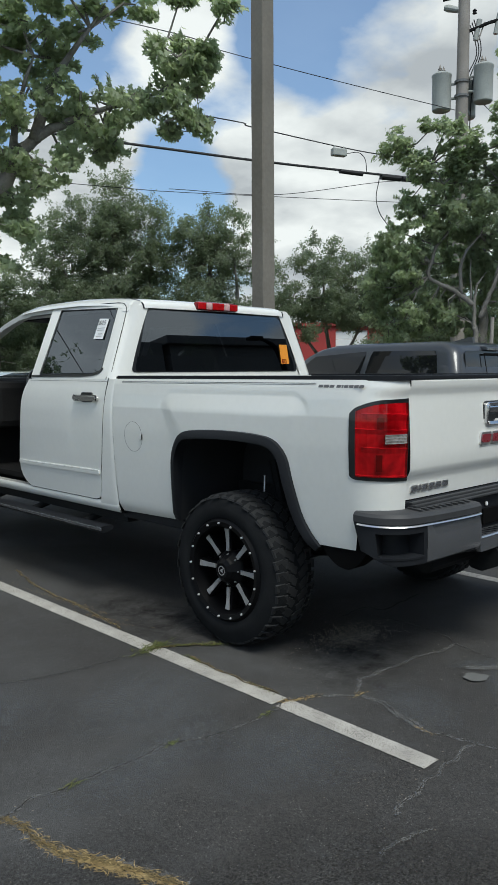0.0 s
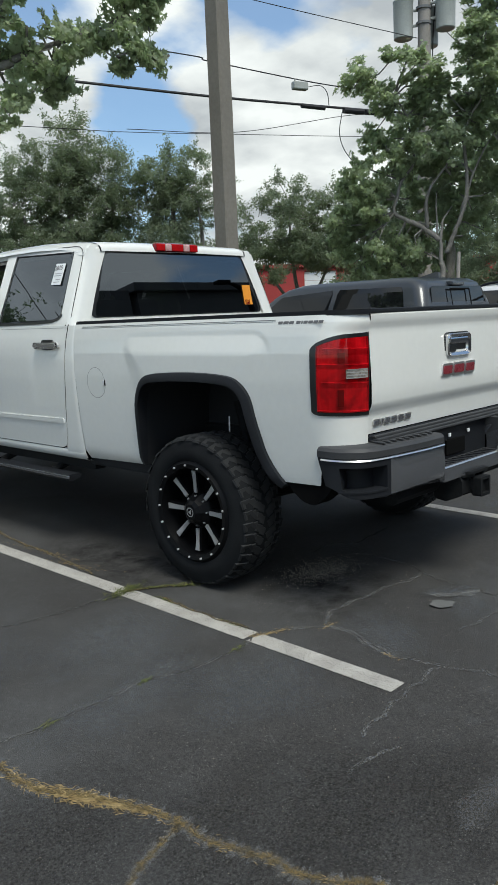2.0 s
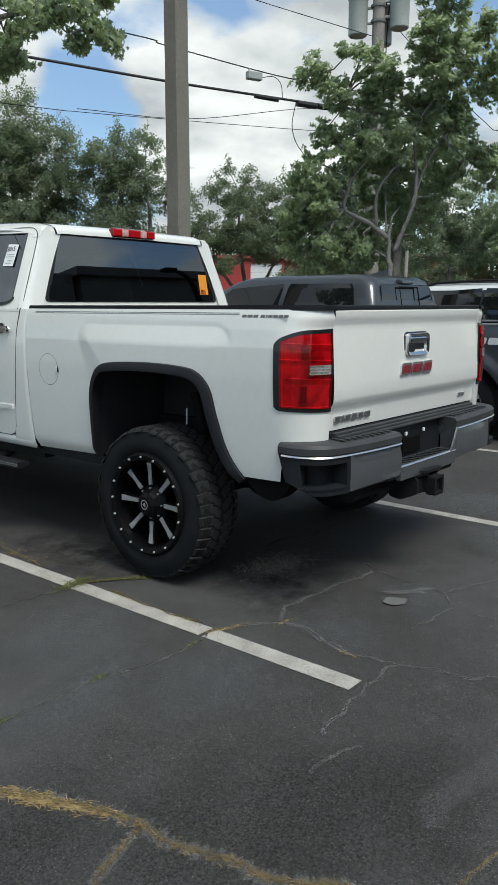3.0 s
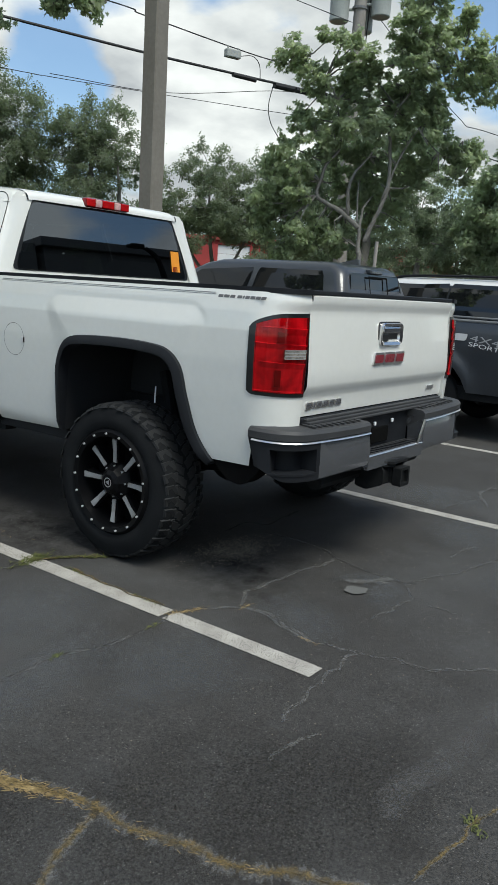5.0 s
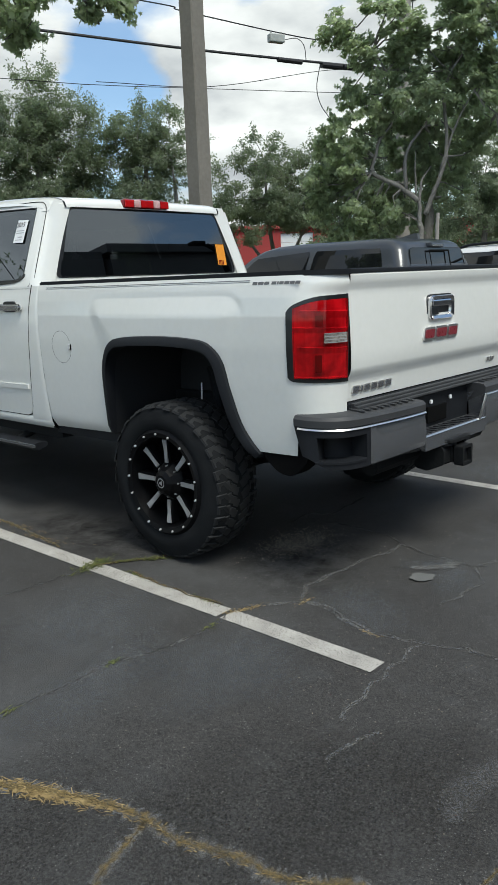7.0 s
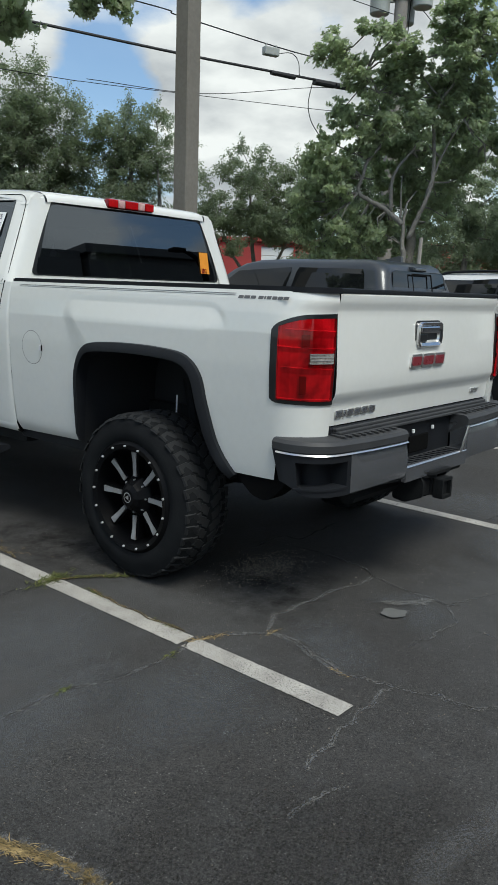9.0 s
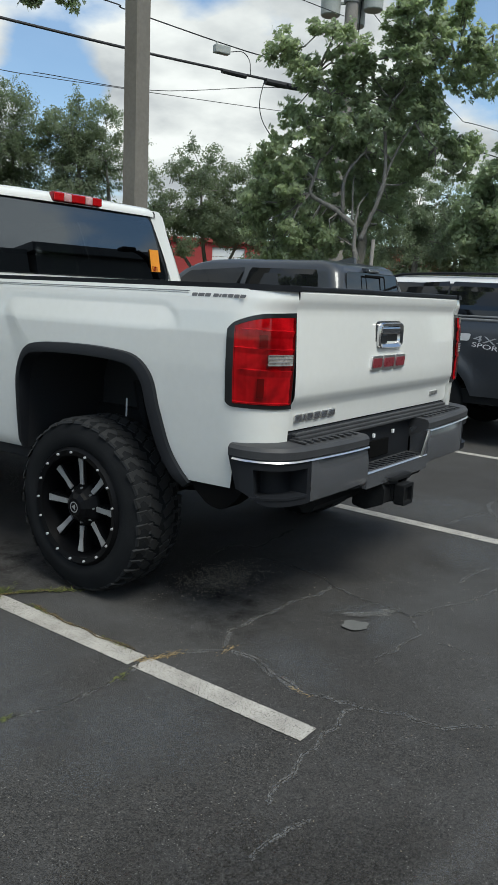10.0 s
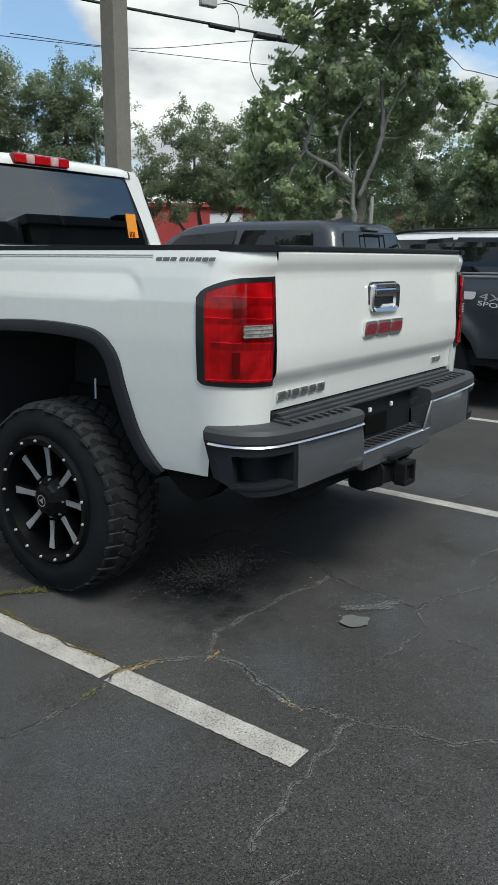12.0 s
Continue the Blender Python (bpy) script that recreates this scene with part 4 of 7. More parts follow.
        bm = bmesh.new()
        slab(bm, [(3.05, 1.46), (3.14, 1.46), (3.17, 1.94), (3.06, 1.94)], lambda p: lift(p) + Vector((sign * -.06, 0, 0)), (sign * .035, 0, 0)); part("door_pillar", bm, TRIM_GREY, cab)
    # roof
    bm = bmesh.new()
    across = [math.sin(a) for a in np.linspace(-math.pi / 2, math.pi / 2, 37)]
    grid(bm, [[roof_point(s, y) for s in across] for y in (2.150, 2.1515, 2.155, 2.162, 2.175, 2.195, 2.23, 2.3, 2.5, 2.8, 3.1, 3.35, 3.55, 3.72, 3.86, 3.98)])
    bmesh.ops.recalc_face_normals(bm, faces=bm.faces)
    part("roof", bm, WHITE, cab, "white painted cab roof", smooth=60)
    bm = bmesh.new(); box(bm, (-.70, 2.20, 1.915), (.70, 3.80, 1.925)); part("headliner", bm, TRIM_GREY, cab)
    # back of the cab
    rear = lambda p: Vector((p[0], 2.132 + .05 * max(0, p[1] - 1.47) / .46 + .035 * abs(p[0] / .85) ** 4 * .3, p[1]))
    glass_out = [(-.79, 1.506), (.79, 1.506), (.655, 1.935), (-.655, 1.935)]
    bm = bmesh.new()
    ring_face(bm, rounded([(-.90, 1.42), (.90, 1.42), (.74, 1.972), (-.74, 1.972)], .03), rounded(glass_out, .05), rear, (0, .012, 0))
    box(bm, (-.95, 2.110, .68), (.95, 2.130, 1.45))
    part("cab_back", bm, WHITE, cab, smooth=30)
    rw = new("rear_window"); rw.parent = cab
    bm = bmesh.new()
    ring_face(bm, rounded([(-.802, 1.505), (.802, 1.505), (.672, 1.945), (-.672, 1.945)], .04), rounded([(-.765, 1.512), (.765, 1.512), (.635, 1.922), (-.635, 1.922)], .05), lambda p: rear(p) + Vector((0, -.004, 0)), (0, .012, 0))
    part("window_seal", bm, GLOSS_BLACK, rw)
    bm = bmesh.new()
    fill(bm, rounded([(-.775, 1.505), (.775, 1.505), (.645, 1.928), (-.645, 1.928)], .05), lambda p: Vector((p[0], 2.134 + .05 * (p[1] - 1.47) / .46, p[1])), (0, -1, 0))
    pane = part("window_pane", bm, TINT, rw, "dark tinted rear window"); pane.visible_shadow = False
    bm = bmesh.new()
    slab(bm, [(.615, 1.563), (.703, 1.563), (.690, 1.711), (.605, 1.711)], lambda p: Vector((p[0], 2.129 + .05 * (p[1] - 1.47) / .46, p[1])), (0, -.0015, 0))
    st = part("price_card", bm, ORANGE, rw, "orange paper card on the rear glass")
    for k in range(4):
        bm = bmesh.new()
        slab(bm, [(.625 + k * .013, 1.565), (.633 + k * .013, 1.565), (.632 + k * .013, 1.60), (.624 + k * .013, 1.60)], lambda p: Vector((p[0], 2.127 + .05 * (p[1] - 1.47) / .46, p[1])), (0, -.001, 0))
        part("ink_bar", bm, DARK_RED, st)
    # high brake lamp
    br = new("high_brake_lamp"); br.parent = cab; br.matrix_basis = Matrix.Translation((-.043, 0, 0))
    bm = bmesh.new(); box(bm, (-.195, 2.134, 1.932), (.195, 2.19, 1.997), .022); part("lamp_body", bm, DARK_RED, br, smooth=30)
    for a, b, mt in ((-.188, -.115, RED_LENS), (.115, .188, RED_LENS), (-.111, -.056, PINK_LENS), (-.052, .052, RED_LENS), (.056, .111, PINK_LENS)):
        bm = bmesh.new(); box(bm, (a, 2.128, 1.941), (b, 2.138, 1.988), .0048); part("lamp_lens", bm, mt, br)
    # window sheet on the near rear door
    bm = bmesh.new()
    tilt = lambda p: Vector((-cab_x(p[1]) + .0050, p[0], p[1]))
    slab(bm, [(2.426, 1.727), (2.538, 1.732), (2.548, 1.870), (2.433, 1.864)], tilt, (-.0012, 0, 0))
    for v in bm.verts:
        v.co.y -= .048
    sheet = part("price_sheet", bm, PAPER, cab, "white paper price sheet in the door window")
    for z, a, b, hgt in ((1.800, 2.445, 2.532, .005), (1.786, 2.445, 2.532, .005), (1.760, 2.450, 2.500, .006), (1.745, 2.450, 2.520, .004)):
        bm = bmesh.new()
        slab(bm, [(a, z), (b, z), (b, z + hgt), (a, z + hgt)], lambda p: tilt(p) + Vector((-.0013, 0, 0)), (-.0004, 0, 0))
        for v in bm.verts:
            v.co.y -= .048
        part("ink_bar", bm, MACHINED, sheet)
    word(sheet, "2015", .044, DECAL, Matrix.Translation(tilt((2.541, 1.826)) + Vector((-.0024, -.048, 0))) @ pose(0, 0, 0, 90, 0, -90) @ Matrix.Rotation(radians(-20), 4, "X"))
    # windscreen
    bm = bmesh.new()
    grid(bm, [[Vector((x * .68, 3.96 - .06 * x * x, 1.925)) for x in np.linspace(-1, 1, 9)], [Vector((x * .84, 4.50 - .10 * x * x, 1.455)) for x in np.linspace(-1, 1, 9)]])
    for f in bm.faces:
        f.normal_update()
        if f.normal.y > 0:
            f.normal_flip()
    ws = part("windscreen", bm, CLEAR, cab, "clear laminated windscreen", smooth=True); ws.visible_shadow = False
    # passenger front window and door
    bm = bmesh.new()
    lift = lambda p: Vector((cab_x(p[1]) - .012, p[0], p[1]))
    fill(bm, rounded([(3.30, 1.495), (4.22, 1.48), (3.80, 1.84), (3.06, 1.91)], .04), lift, (-1, 0, 0))
    pw = part("window_pane", bm, CLEAR, cab); pw.visible_shadow = False
    bm = bmesh.new()
    grid(bm, [[Vector((lerp_table(HALF, z) + .001, y, z)) for z in np.linspace(.69, GREEN_BASE, 12)] for y in (3.38, 3.8, 4.25)])
    part("front_door", bm, WHITE, cab, smooth=True)
    # open driver's door, swung forward
    od = new("open_front_door"); od.parent = cab
    od.matrix_basis = Matrix.Translation((-.975, 4.24, 0)) @ Matrix.Rotation(radians(-66), 4, "Z")
    bm = bmesh.new()
    cols = [[Vector((-.03 * math.sin((z - .69) * 3), -y, z)) for z in np.linspace(.70, GREEN_BASE, 12)] for y in np.linspace(.02, .88, 10)]
    rim = lambda dx: [cols[0][r] + Vector((dx, 0, 0)) for r in range(12)] + [c[-1] + Vector((dx, 0, 0)) for c in cols[1:]] + [cols[-1][r] + Vector((dx, 0, 0)) for r in range(10, -1, -1)] + [c[0] + Vector((dx, 0, 0)) for c in cols[-2:0:-1]]
    grid(bm, cols)
    grid(bm, [rim(0), rim(.09)], True)
    bmesh.ops.remove_doubles(bm, verts=bm.verts, dist=.0005)
    bmesh.ops.recalc_face_normals(bm, faces=bm.faces)
    part("door_panel", bm, WHITE, od, smooth=30)
    bm = bmesh.new(); box(bm, (.086, -.88, .70), (.092, -.02, 1.46), .002); part("inner_panel", bm, WHITE, od)
    bm = bmesh.new(); box(bm, (.088, -.84, .75), (.12, -.05, 1.45), .015); part("door_card", bm, TRIM_GREY, od)
    tin = lambda p: Vector((.05 + .38 * (p[1] - 1.46), -p[0], p[1]))
    bm = bmesh.new()
    ring_face(bm, rounded([(.04, 1.45), (.95, 1.45), (1.16, 1.93), (.44, 1.86)], .04), rounded([(.14, 1.49), (.90, 1.49), (1.09, 1.88), (.48, 1.82)], .03), tin, (.03, 0, 0))
    part("window_frame", bm, WHITE, od)
    bm = bmesh.new(); fill(bm, rounded([(.14, 1.49), (.90, 1.49), (1.09, 1.88), (.48, 1.82)], .03), lambda p: tin(p) + Vector((.012, 0, 0)), (-1, 0, 0))
    pn = part("window_pane", bm, CLEAR, od); pn.visible_shadow = False
    # inside
    cabin = new("cabin"); cabin.parent = cab
    bm = bmesh.new(); box(bm, (-.86, 2.16, .69), (.86, 4.3, .73)); part("cabin_floor", bm, TRIM_GREY, cabin)
    bm = bmesh.new(); box(bm, (-.84, 3.98, 1.05), (.84, 4.45, 1.44), .06); part("dashboard", bm, TRIM_GREY, cabin)
    bm = bmesh.new(); box(bm, (-.80, 4.25, .70), (.80, 4.32, 1.3)); part("firewall", bm, TRIM_GREY, cabin)
    for x, y in ((-.40, 3.35), (.40, 3.35), (-.40, 2.32), (.40, 2.32)):
        s = new("seat"); s.parent = cabin
        bm = bmesh.new(); box(bm, (x - .26, y, 1.0), (x + .26, y + .52, 1.14), .05); part("cushion", bm, TRIM_GREY, s, smooth=True)
        bm = bmesh.new(); box(bm, (x - .25, y - .10, 1.08), (x + .25, y + .06, 1.62), .05); part("backrest", bm, TRIM_GREY, s, smooth=True)
        bm = bmesh.new(); box(bm, (x - .13, y - .10, 1.64), (x + .13, y, 1.80), .04); part("headrest", bm, TRIM_GREY, s, smooth=True)
        bm = bmesh.new(); box(bm, (x - .22, y + .02, .73), (x + .22, y + .48, 1.0), .02); part("seat_base", bm, TRIM_GREY, s)
    ring = [Vector((-.40 + .19 * math.cos(a), 3.90 + .06 * math.sin(a), 1.37 + .18 * math.sin(a))) for a in np.linspace(0, 2 * math.pi, 25)]
    sw = new("steering_wheel"); sw.parent = cabin
    bm = bmesh.new(); tube(bm, ring, .017, 8, False); part("wheel_rim", bm, GLOSS_BLACK, sw, smooth=True)
    bm = bmesh.new(); box(bm, (-.58, 3.89, 1.345), (-.22, 3.91, 1.385), .008); part("wheel_spoke", bm, MACHINED, sw)
    bm = bmesh.new(); box(bm, (-.47, 3.87, 1.30), (-.33, 3.93, 1.43), .02); part("wheel_hub", bm, TRIM_GREY, sw)
    bm = bmesh.new(); tube(bm, [(-.40, 3.93, 1.36), (-.40, 4.1, 1.28)], .03, 8); part("steering_column", bm, TRIM_GREY, sw)


def build_front(T):
    nose = new("front_end"); nose.parent = T
    for sign in (-1, 1):
        part("front_fender", side_skin(sign, 4.235, 5.72, 4.93, False, .62, .68, 1.40), WHITE, nose, smooth=40)
        fender_flare(nose, sign, 4.93)
        bm = bmesh.new(); box(bm, (min(sign * .56, sign * .90), 5.70, 1.12), (max(sign * .56, sign * .90), 5.80, 1.34), .03); part("headlamp", bm, CLEAR_LENS, nose)
        m = new("door_mirror"); m.parent = nose
        if sign > 0:
            bm = bmesh.new(); box(bm, (1.06, 4.14, 1.46), (1.30, 4.26, 1.74), .04); part("mirror_shell", bm, WHITE, m)
            bm = bmesh.new(); tube(bm, [(.95, 4.2, 1.46), (1.1, 4.2, 1.52)], .03); part("mirror_arm", bm, BLACK, m)
    bm = bmesh.new()
    rows = []
    for y, z, w in ((4.50, 1.455, .86), (4.56, 1.46, .90), (5.0, 1.47, .93), (5.5, 1.445, .92), (5.72, 1.40, .90), (5.76, 1.36, .89)):
        rows.append([Vector((x * w, y, z + .02 * (abs(x) < .6) - .055 * abs(x) ** 3)) for x in np.linspace(-1, 1, 17)])
    grid(bm, rows); bmesh.ops.recalc_face_normals(bm, faces=bm.faces)
    part("hood", bm, WHITE, nose, smooth=60)
    bm = bmesh.new(); box(bm, (-.95, 4.26, 1.36), (.95, 4.55, 1.43), .02); part("cowl", bm, BLACK, nose)
    bm = bmesh.new(); box(bm, (-.55, 5.70, .98), (.55, 5.83, 1.36), .03); part("grille", bm, CHROME, nose)
    bm = bmesh.new(); box(bm, (-.98, 5.62, .66), (.98, 5.92, .97), .06, 3); part("front_bumper", bm, CHROME, nose, smooth=30)
    bm = bmesh.new(); box(bm, (-.80, 4.35, .75), (.80, 5.66, 1.36)); part("engine_bay", bm, STEEL_DARK, nose)


def bumper_path(n_side=8):
    """Plan of the bumper's outer face from the near end, round the corner, towards the middle."""
    return smooth_line([(-1.0, .155), (-1.005, .08), (-.985, .0), (-.93, -.065), (-.85, -.093), (-.70, -.104), (-.50, -.106), (-.318, -.106)], 6)


def build_bumper(T):
    B = new("rear_bumper"); B.parent = T
    path = bumper_path()
    cum = [0]
    for a, b in zip(path, path[1:]):
        cum.append(cum[-1] + (b - a).length)
    for sign in (1, -1):
        def P(p, z, push=0.0, k=0):
            a, b = path[max(k - 1, 0)], path[min(k + 1, len(path) - 1)]
            d = (b - a).normalized()
            out = Vector((d.y, -d.x))
            if out.dot(p - Vector((0, .8))) < 0:
                out = -out
            q = p + out * push
            return Vector((sign * q.x, q.y, z))

        def low(x):
            return .585 + .02 * ease(-x, .75, 1.0) - .012 * (1 - ease(-x, .3, .5))

        split = next(i for i, p in enumerate(path) if p.x > -.80 and i > 8)
        # corner cap with a step pocket
        bm = bmesh.new()
        zs = [None, .602, .618, .630, .745, .760, .79]
        span = [k for k in range(split + 1) if .26 < cum[k] / cum[split] < .94]
        cols = []
        for k, p in enumerate(path[:split + 1]):
            # the end towards the wheel leans back and its lower edge sweeps up
            u = cum[k] / cum[split]
            rise = .062 * (1 - ease(u, 0, .5))
            along = (path[k + 1] - p).normalized() * .05 * (1 - u) ** 3
            col = []
            for z in zs:
                h = low(p.x) if z is None else z
                h = .745 - (.745 - h) * (1 - rise / .16) if h < .745 else h
                col.append(bm.verts.new(P(p + along * max(0, .79 - h) / .14, h, -.03 if z is None else .0, k)))
            cols.append(col)
        for k in range(split):
            for r in range(len(zs) - 1):
                if r == 3 and k in span and k + 1 in span:
                    continue
                bm.faces.new((cols[k][r], cols[k + 1][r], cols[k + 1][r + 1], cols[k][r + 1]))
        deep = Vector((-.80, .085))
        inner = {k: [bm.verts.new(Vector((sign * q.x, q.y, z))) for q in [path[k].lerp(deep, .45)] for z in (.634, .741)] for k in span}
        for a, b in zip(span, span[1:]):
            bm.faces.new((inner[a][0], inner[b][0], inner[b][1], inner[a][1]))
            bm.faces.new((cols[a][3], cols[b][3], inner[b][0], inner[a][0]))
            bm.faces.new((cols[a][4], cols[b][4], inner[b][1], inner[a][1]))
        for a in (span[0], span[-1]):
            bm.faces.new((cols[a][3], cols[a][4], inner[a][1], inner[a][0]))
        bmesh.ops.recalc_face_normals(bm, faces=bm.faces)
        cap = part("corner_cap", bm, BLACK, B, "black plastic corner with a step pocket", smooth=25)
        bm = bmesh.new()
        rows = []
        for k in span:
            p = path[k]
            q = p.lerp(deep, .40)
            rows.append([Vector((sign * q.x, q.y, .638)), P(p, .640, -.006, k), P(p, .637, .004, k), P(p, .628, .004, k)])
        grid(bm, rows)
        bmesh.ops.recalc_face_normals(bm, faces=bm.faces)
        part("step_tread", bm, BLACK, cap, smooth=30)
        # grey face
        bm = bmesh.new()
        cols = []
        for k in range(split - 4, len(path)):
            p = path[k]
            if k < split:
                continue
            cols.append([P(p, low(p.x) - .002, -.05, k), P(p, low(p.x), -.03, k)] + [P(p, z, .001 + (.005 - .020 * abs((z - .67) / .11) ** 2.2) * ease(p.x, -.82, -.66), k) for z in np.linspace(.604, .782, 12)])
        k = len(path) - 1
        cols.append([q + Vector((0, .10, 0)) for q in cols[-1]])
        grid(bm, cols)
        bmesh.ops.recalc_face_normals(bm, faces=bm.faces)
        part("bumper_face", bm, BUMPER_GREY, B, "dark grey metal bumper face", smooth=30)
        # chrome line
        bm = bmesh.new()
        rows = []
        for k, p in enumerate(path):
            if k > 1:
                d = .012 * ease(p.x, -.95, -.35)
                rows.append([P(p, .774 - d, .003, k), P(p, .776 - d, .007, k), P(p, .782 - d, .003, k), P(p, .784 - d, -.004, k)])
        grid(bm, rows)
        bmesh.ops.recalc_face_normals(bm, faces=bm.faces)
        part("chrome_strip", bm, CHROME, B, smooth=30)
        # top pad
        bm = bmesh.new()
        rows = []
        for k, p in enumerate(path):
            back = .03 if p.y < .0 else max(p.y + .0, .03)
            zt = .836 - .012 * ease(p.x, -1, -.4)
            inner = Vector((max(p.x, -.95) if p.x > -.9 else -.93, .04 if p.x > -.9 else max(.05, p.y)))
            rows.append([P(p, .788 - .012 * ease(p.x, -.95, -.35), .001, k), P(p, zt - .018, .002, k), P(p, zt - .004, -.010, k), P(p, zt, -.028, k), Vector((sign * inner.x, inner.y, zt + .004))])
        grid(bm, rows)
        bm.faces.new([bm.verts.new(q) for q in rows[-1]] + [bm.verts.new((sign * path[-1].x, .04, .70))])
        bmesh.ops.recalc_face_normals(bm, faces=bm.faces)
        pad = part("top_pad", bm, PAD, B, "black ribbed plastic step pad", smooth=35)
        for k in range(9):
            bm = bmesh.new()
            x = sign * (-.79 + k * .052)
            slab(bm, rounded([(x - .010, -.075), (x + .010, -.075), (x + .026, .015), (x + .006, .015)], .006, 2), lambda p: Vector((p[0], p[1], .828 + .012 * (1 - ease(-abs(p[0]), -1, -.4)))), (0, 0, .0055))
            part("tread_rib", bm, PAD, pad)
    # lowered middle
    bm = bmesh.new()
    box(bm, (-.32, .0, .60), (.32, .03, .84)); part("plate_panel", bm, BLACK, B)
    bm = bmesh.new(); box(bm, (-.318, -.098, .625), (.318, .03, .648), .006); part("middle_step", bm, PAD, B)
    for k in range(12):
        bm = bmesh.new(); box(bm, (-.28 + k * .048, -.088, .646), (-.262 + k * .048, -.02, .652)); part("tread_rib", bm, BLACK, B)
    bm = bmesh.new()
    prism(bm, [(-.318, .572), (.318, .572), (.318, .640), (-.318, .640)], -.109, -.085, 1)
    part("middle_face", bm, BUMPER_GREY, B)
    bm = bmesh.new(); prism(bm, [(-.107, .640), (-.112, .642), (-.106, .648), (-.100, .648)], -.318, .318, 0); part("chrome_strip", bm, CHROME, B)
    bm = bmesh.new()
    slab(bm, [(.24, .640), (.252, .640), (.332, .768), (.318, .772)], lambda p: Vector((p[0], -.106, p[1])), (0, -.008, 0))
    part("chrome_strip", bm, CHROME, B)
    bm = bmesh.new()
    slab(bm, [(.25, .60), (.33, .60), (.33, .77)], lambda p: Vector((p[0], -.104, p[1])), (0, -.004, 0))
    part("bumper_gusset", bm, BUMPER_GREY, B)
    bm = bmesh.new(); box(bm, (-.125, -.012, .668), (.07, .0, .752), .004); part("plate_recess", bm, GAP, B)
    for x in (-.10, .10):
        bm = bmesh.new(); box(bm, (x - .008, -.020, .768), (x + .008, -.008, .788), .003); part("plate_lamp", bm, PAPER, B)
    # towing hitch
    H = new("tow_hitch"); H.parent = T
    bm = bmesh.new(); tube(bm, [(-.55, .06, .52), (.55, .06, .52)], .045, 10); part("cross_tube", bm, STEEL_DARK, H)
    bm = bmesh.new(); prism(bm, [(-.04, .462), (.04, .462), (.04, .545), (-.04, .545)], -.15, .2, 1)
    part("receiver", bm, STEEL_DARK, H)
    bm = bmesh.new()
    o, i = rounded([(-.052, .452), (.052, .452), (.052, .556), (-.052, .556)], .012), rounded([(-.036, .468), (.036, .468), (.036, .540), (-.036, .540)], .006)
    grid(bm, [[Vector((p[0], -.12, p[1])) for p in o], [Vector((p[0], -.17, p[1])) for p in o], [Vector((p[0], -.17, p[1])) for p in i], [Vector((p[0], -.05, p[1])) for p in i]], True)
    bmesh.ops.recalc_face_normals(bm, faces=bm.faces)
    part("receiver_collar", bm, STEEL_DARK, H)
    bm = bmesh.new(); slab(bm, [(-.14, .545), (-.04, .445), (.04, .445), (.14, .545), (.12, .575), (-.12, .575)], lambda p: Vector((p[0], -.03, p[1])), (0, .05, 0)); part("hitch_plate", bm, STEEL_DARK, H)
    for x, wd in ((-.150, .014), (-.055, .014), (.075, .014)):
        bm = bmesh.new(); slab(bm, rounded([(-.115, .470), (-.02, .428), (.05, .440), (.05, .60), (-.07, .60), (-.115, .545)], .015), lambda p: Vector((x, p[0], p[1])), (wd, 0, 0)); part("gusset", bm, STEEL_DARK, H)
    bm = bmesh.new(); prism(bm, [(-.10, .47), (-.01, .44), (.04, .45), (.04, .585), (-.07, .585), (-.10, .54)], -.138, -.053, 0); part("hitch_block", bm, STEEL_DARK, H)
    for sign in (-1, 1):
        bm = bmesh.new(); slab(bm, rounded([(.045, -.14), (.13, -.10), (.15, .02), (.045, .02)], .02), lambda p: Vector((sign * p[0], p[1], .560)), (0, 0, .012)); part("chain_loop", bm, STEEL_DARK, H)
    bm = bmesh.new(); slab(bm, rounded([(-.10, -.14), (.10, -.14), (.13, .02), (-.13, .02)], .03), lambda p: Vector((p[0], p[1], .576)), (0, 0, .014)); part("step_plate", bm, STEEL_DARK, H)
    bm = bmesh.new(); box(bm, (.05, -.12, .556), (.12, -.07, .574), .006); part("wiring_socket", bm, BLACK, H)


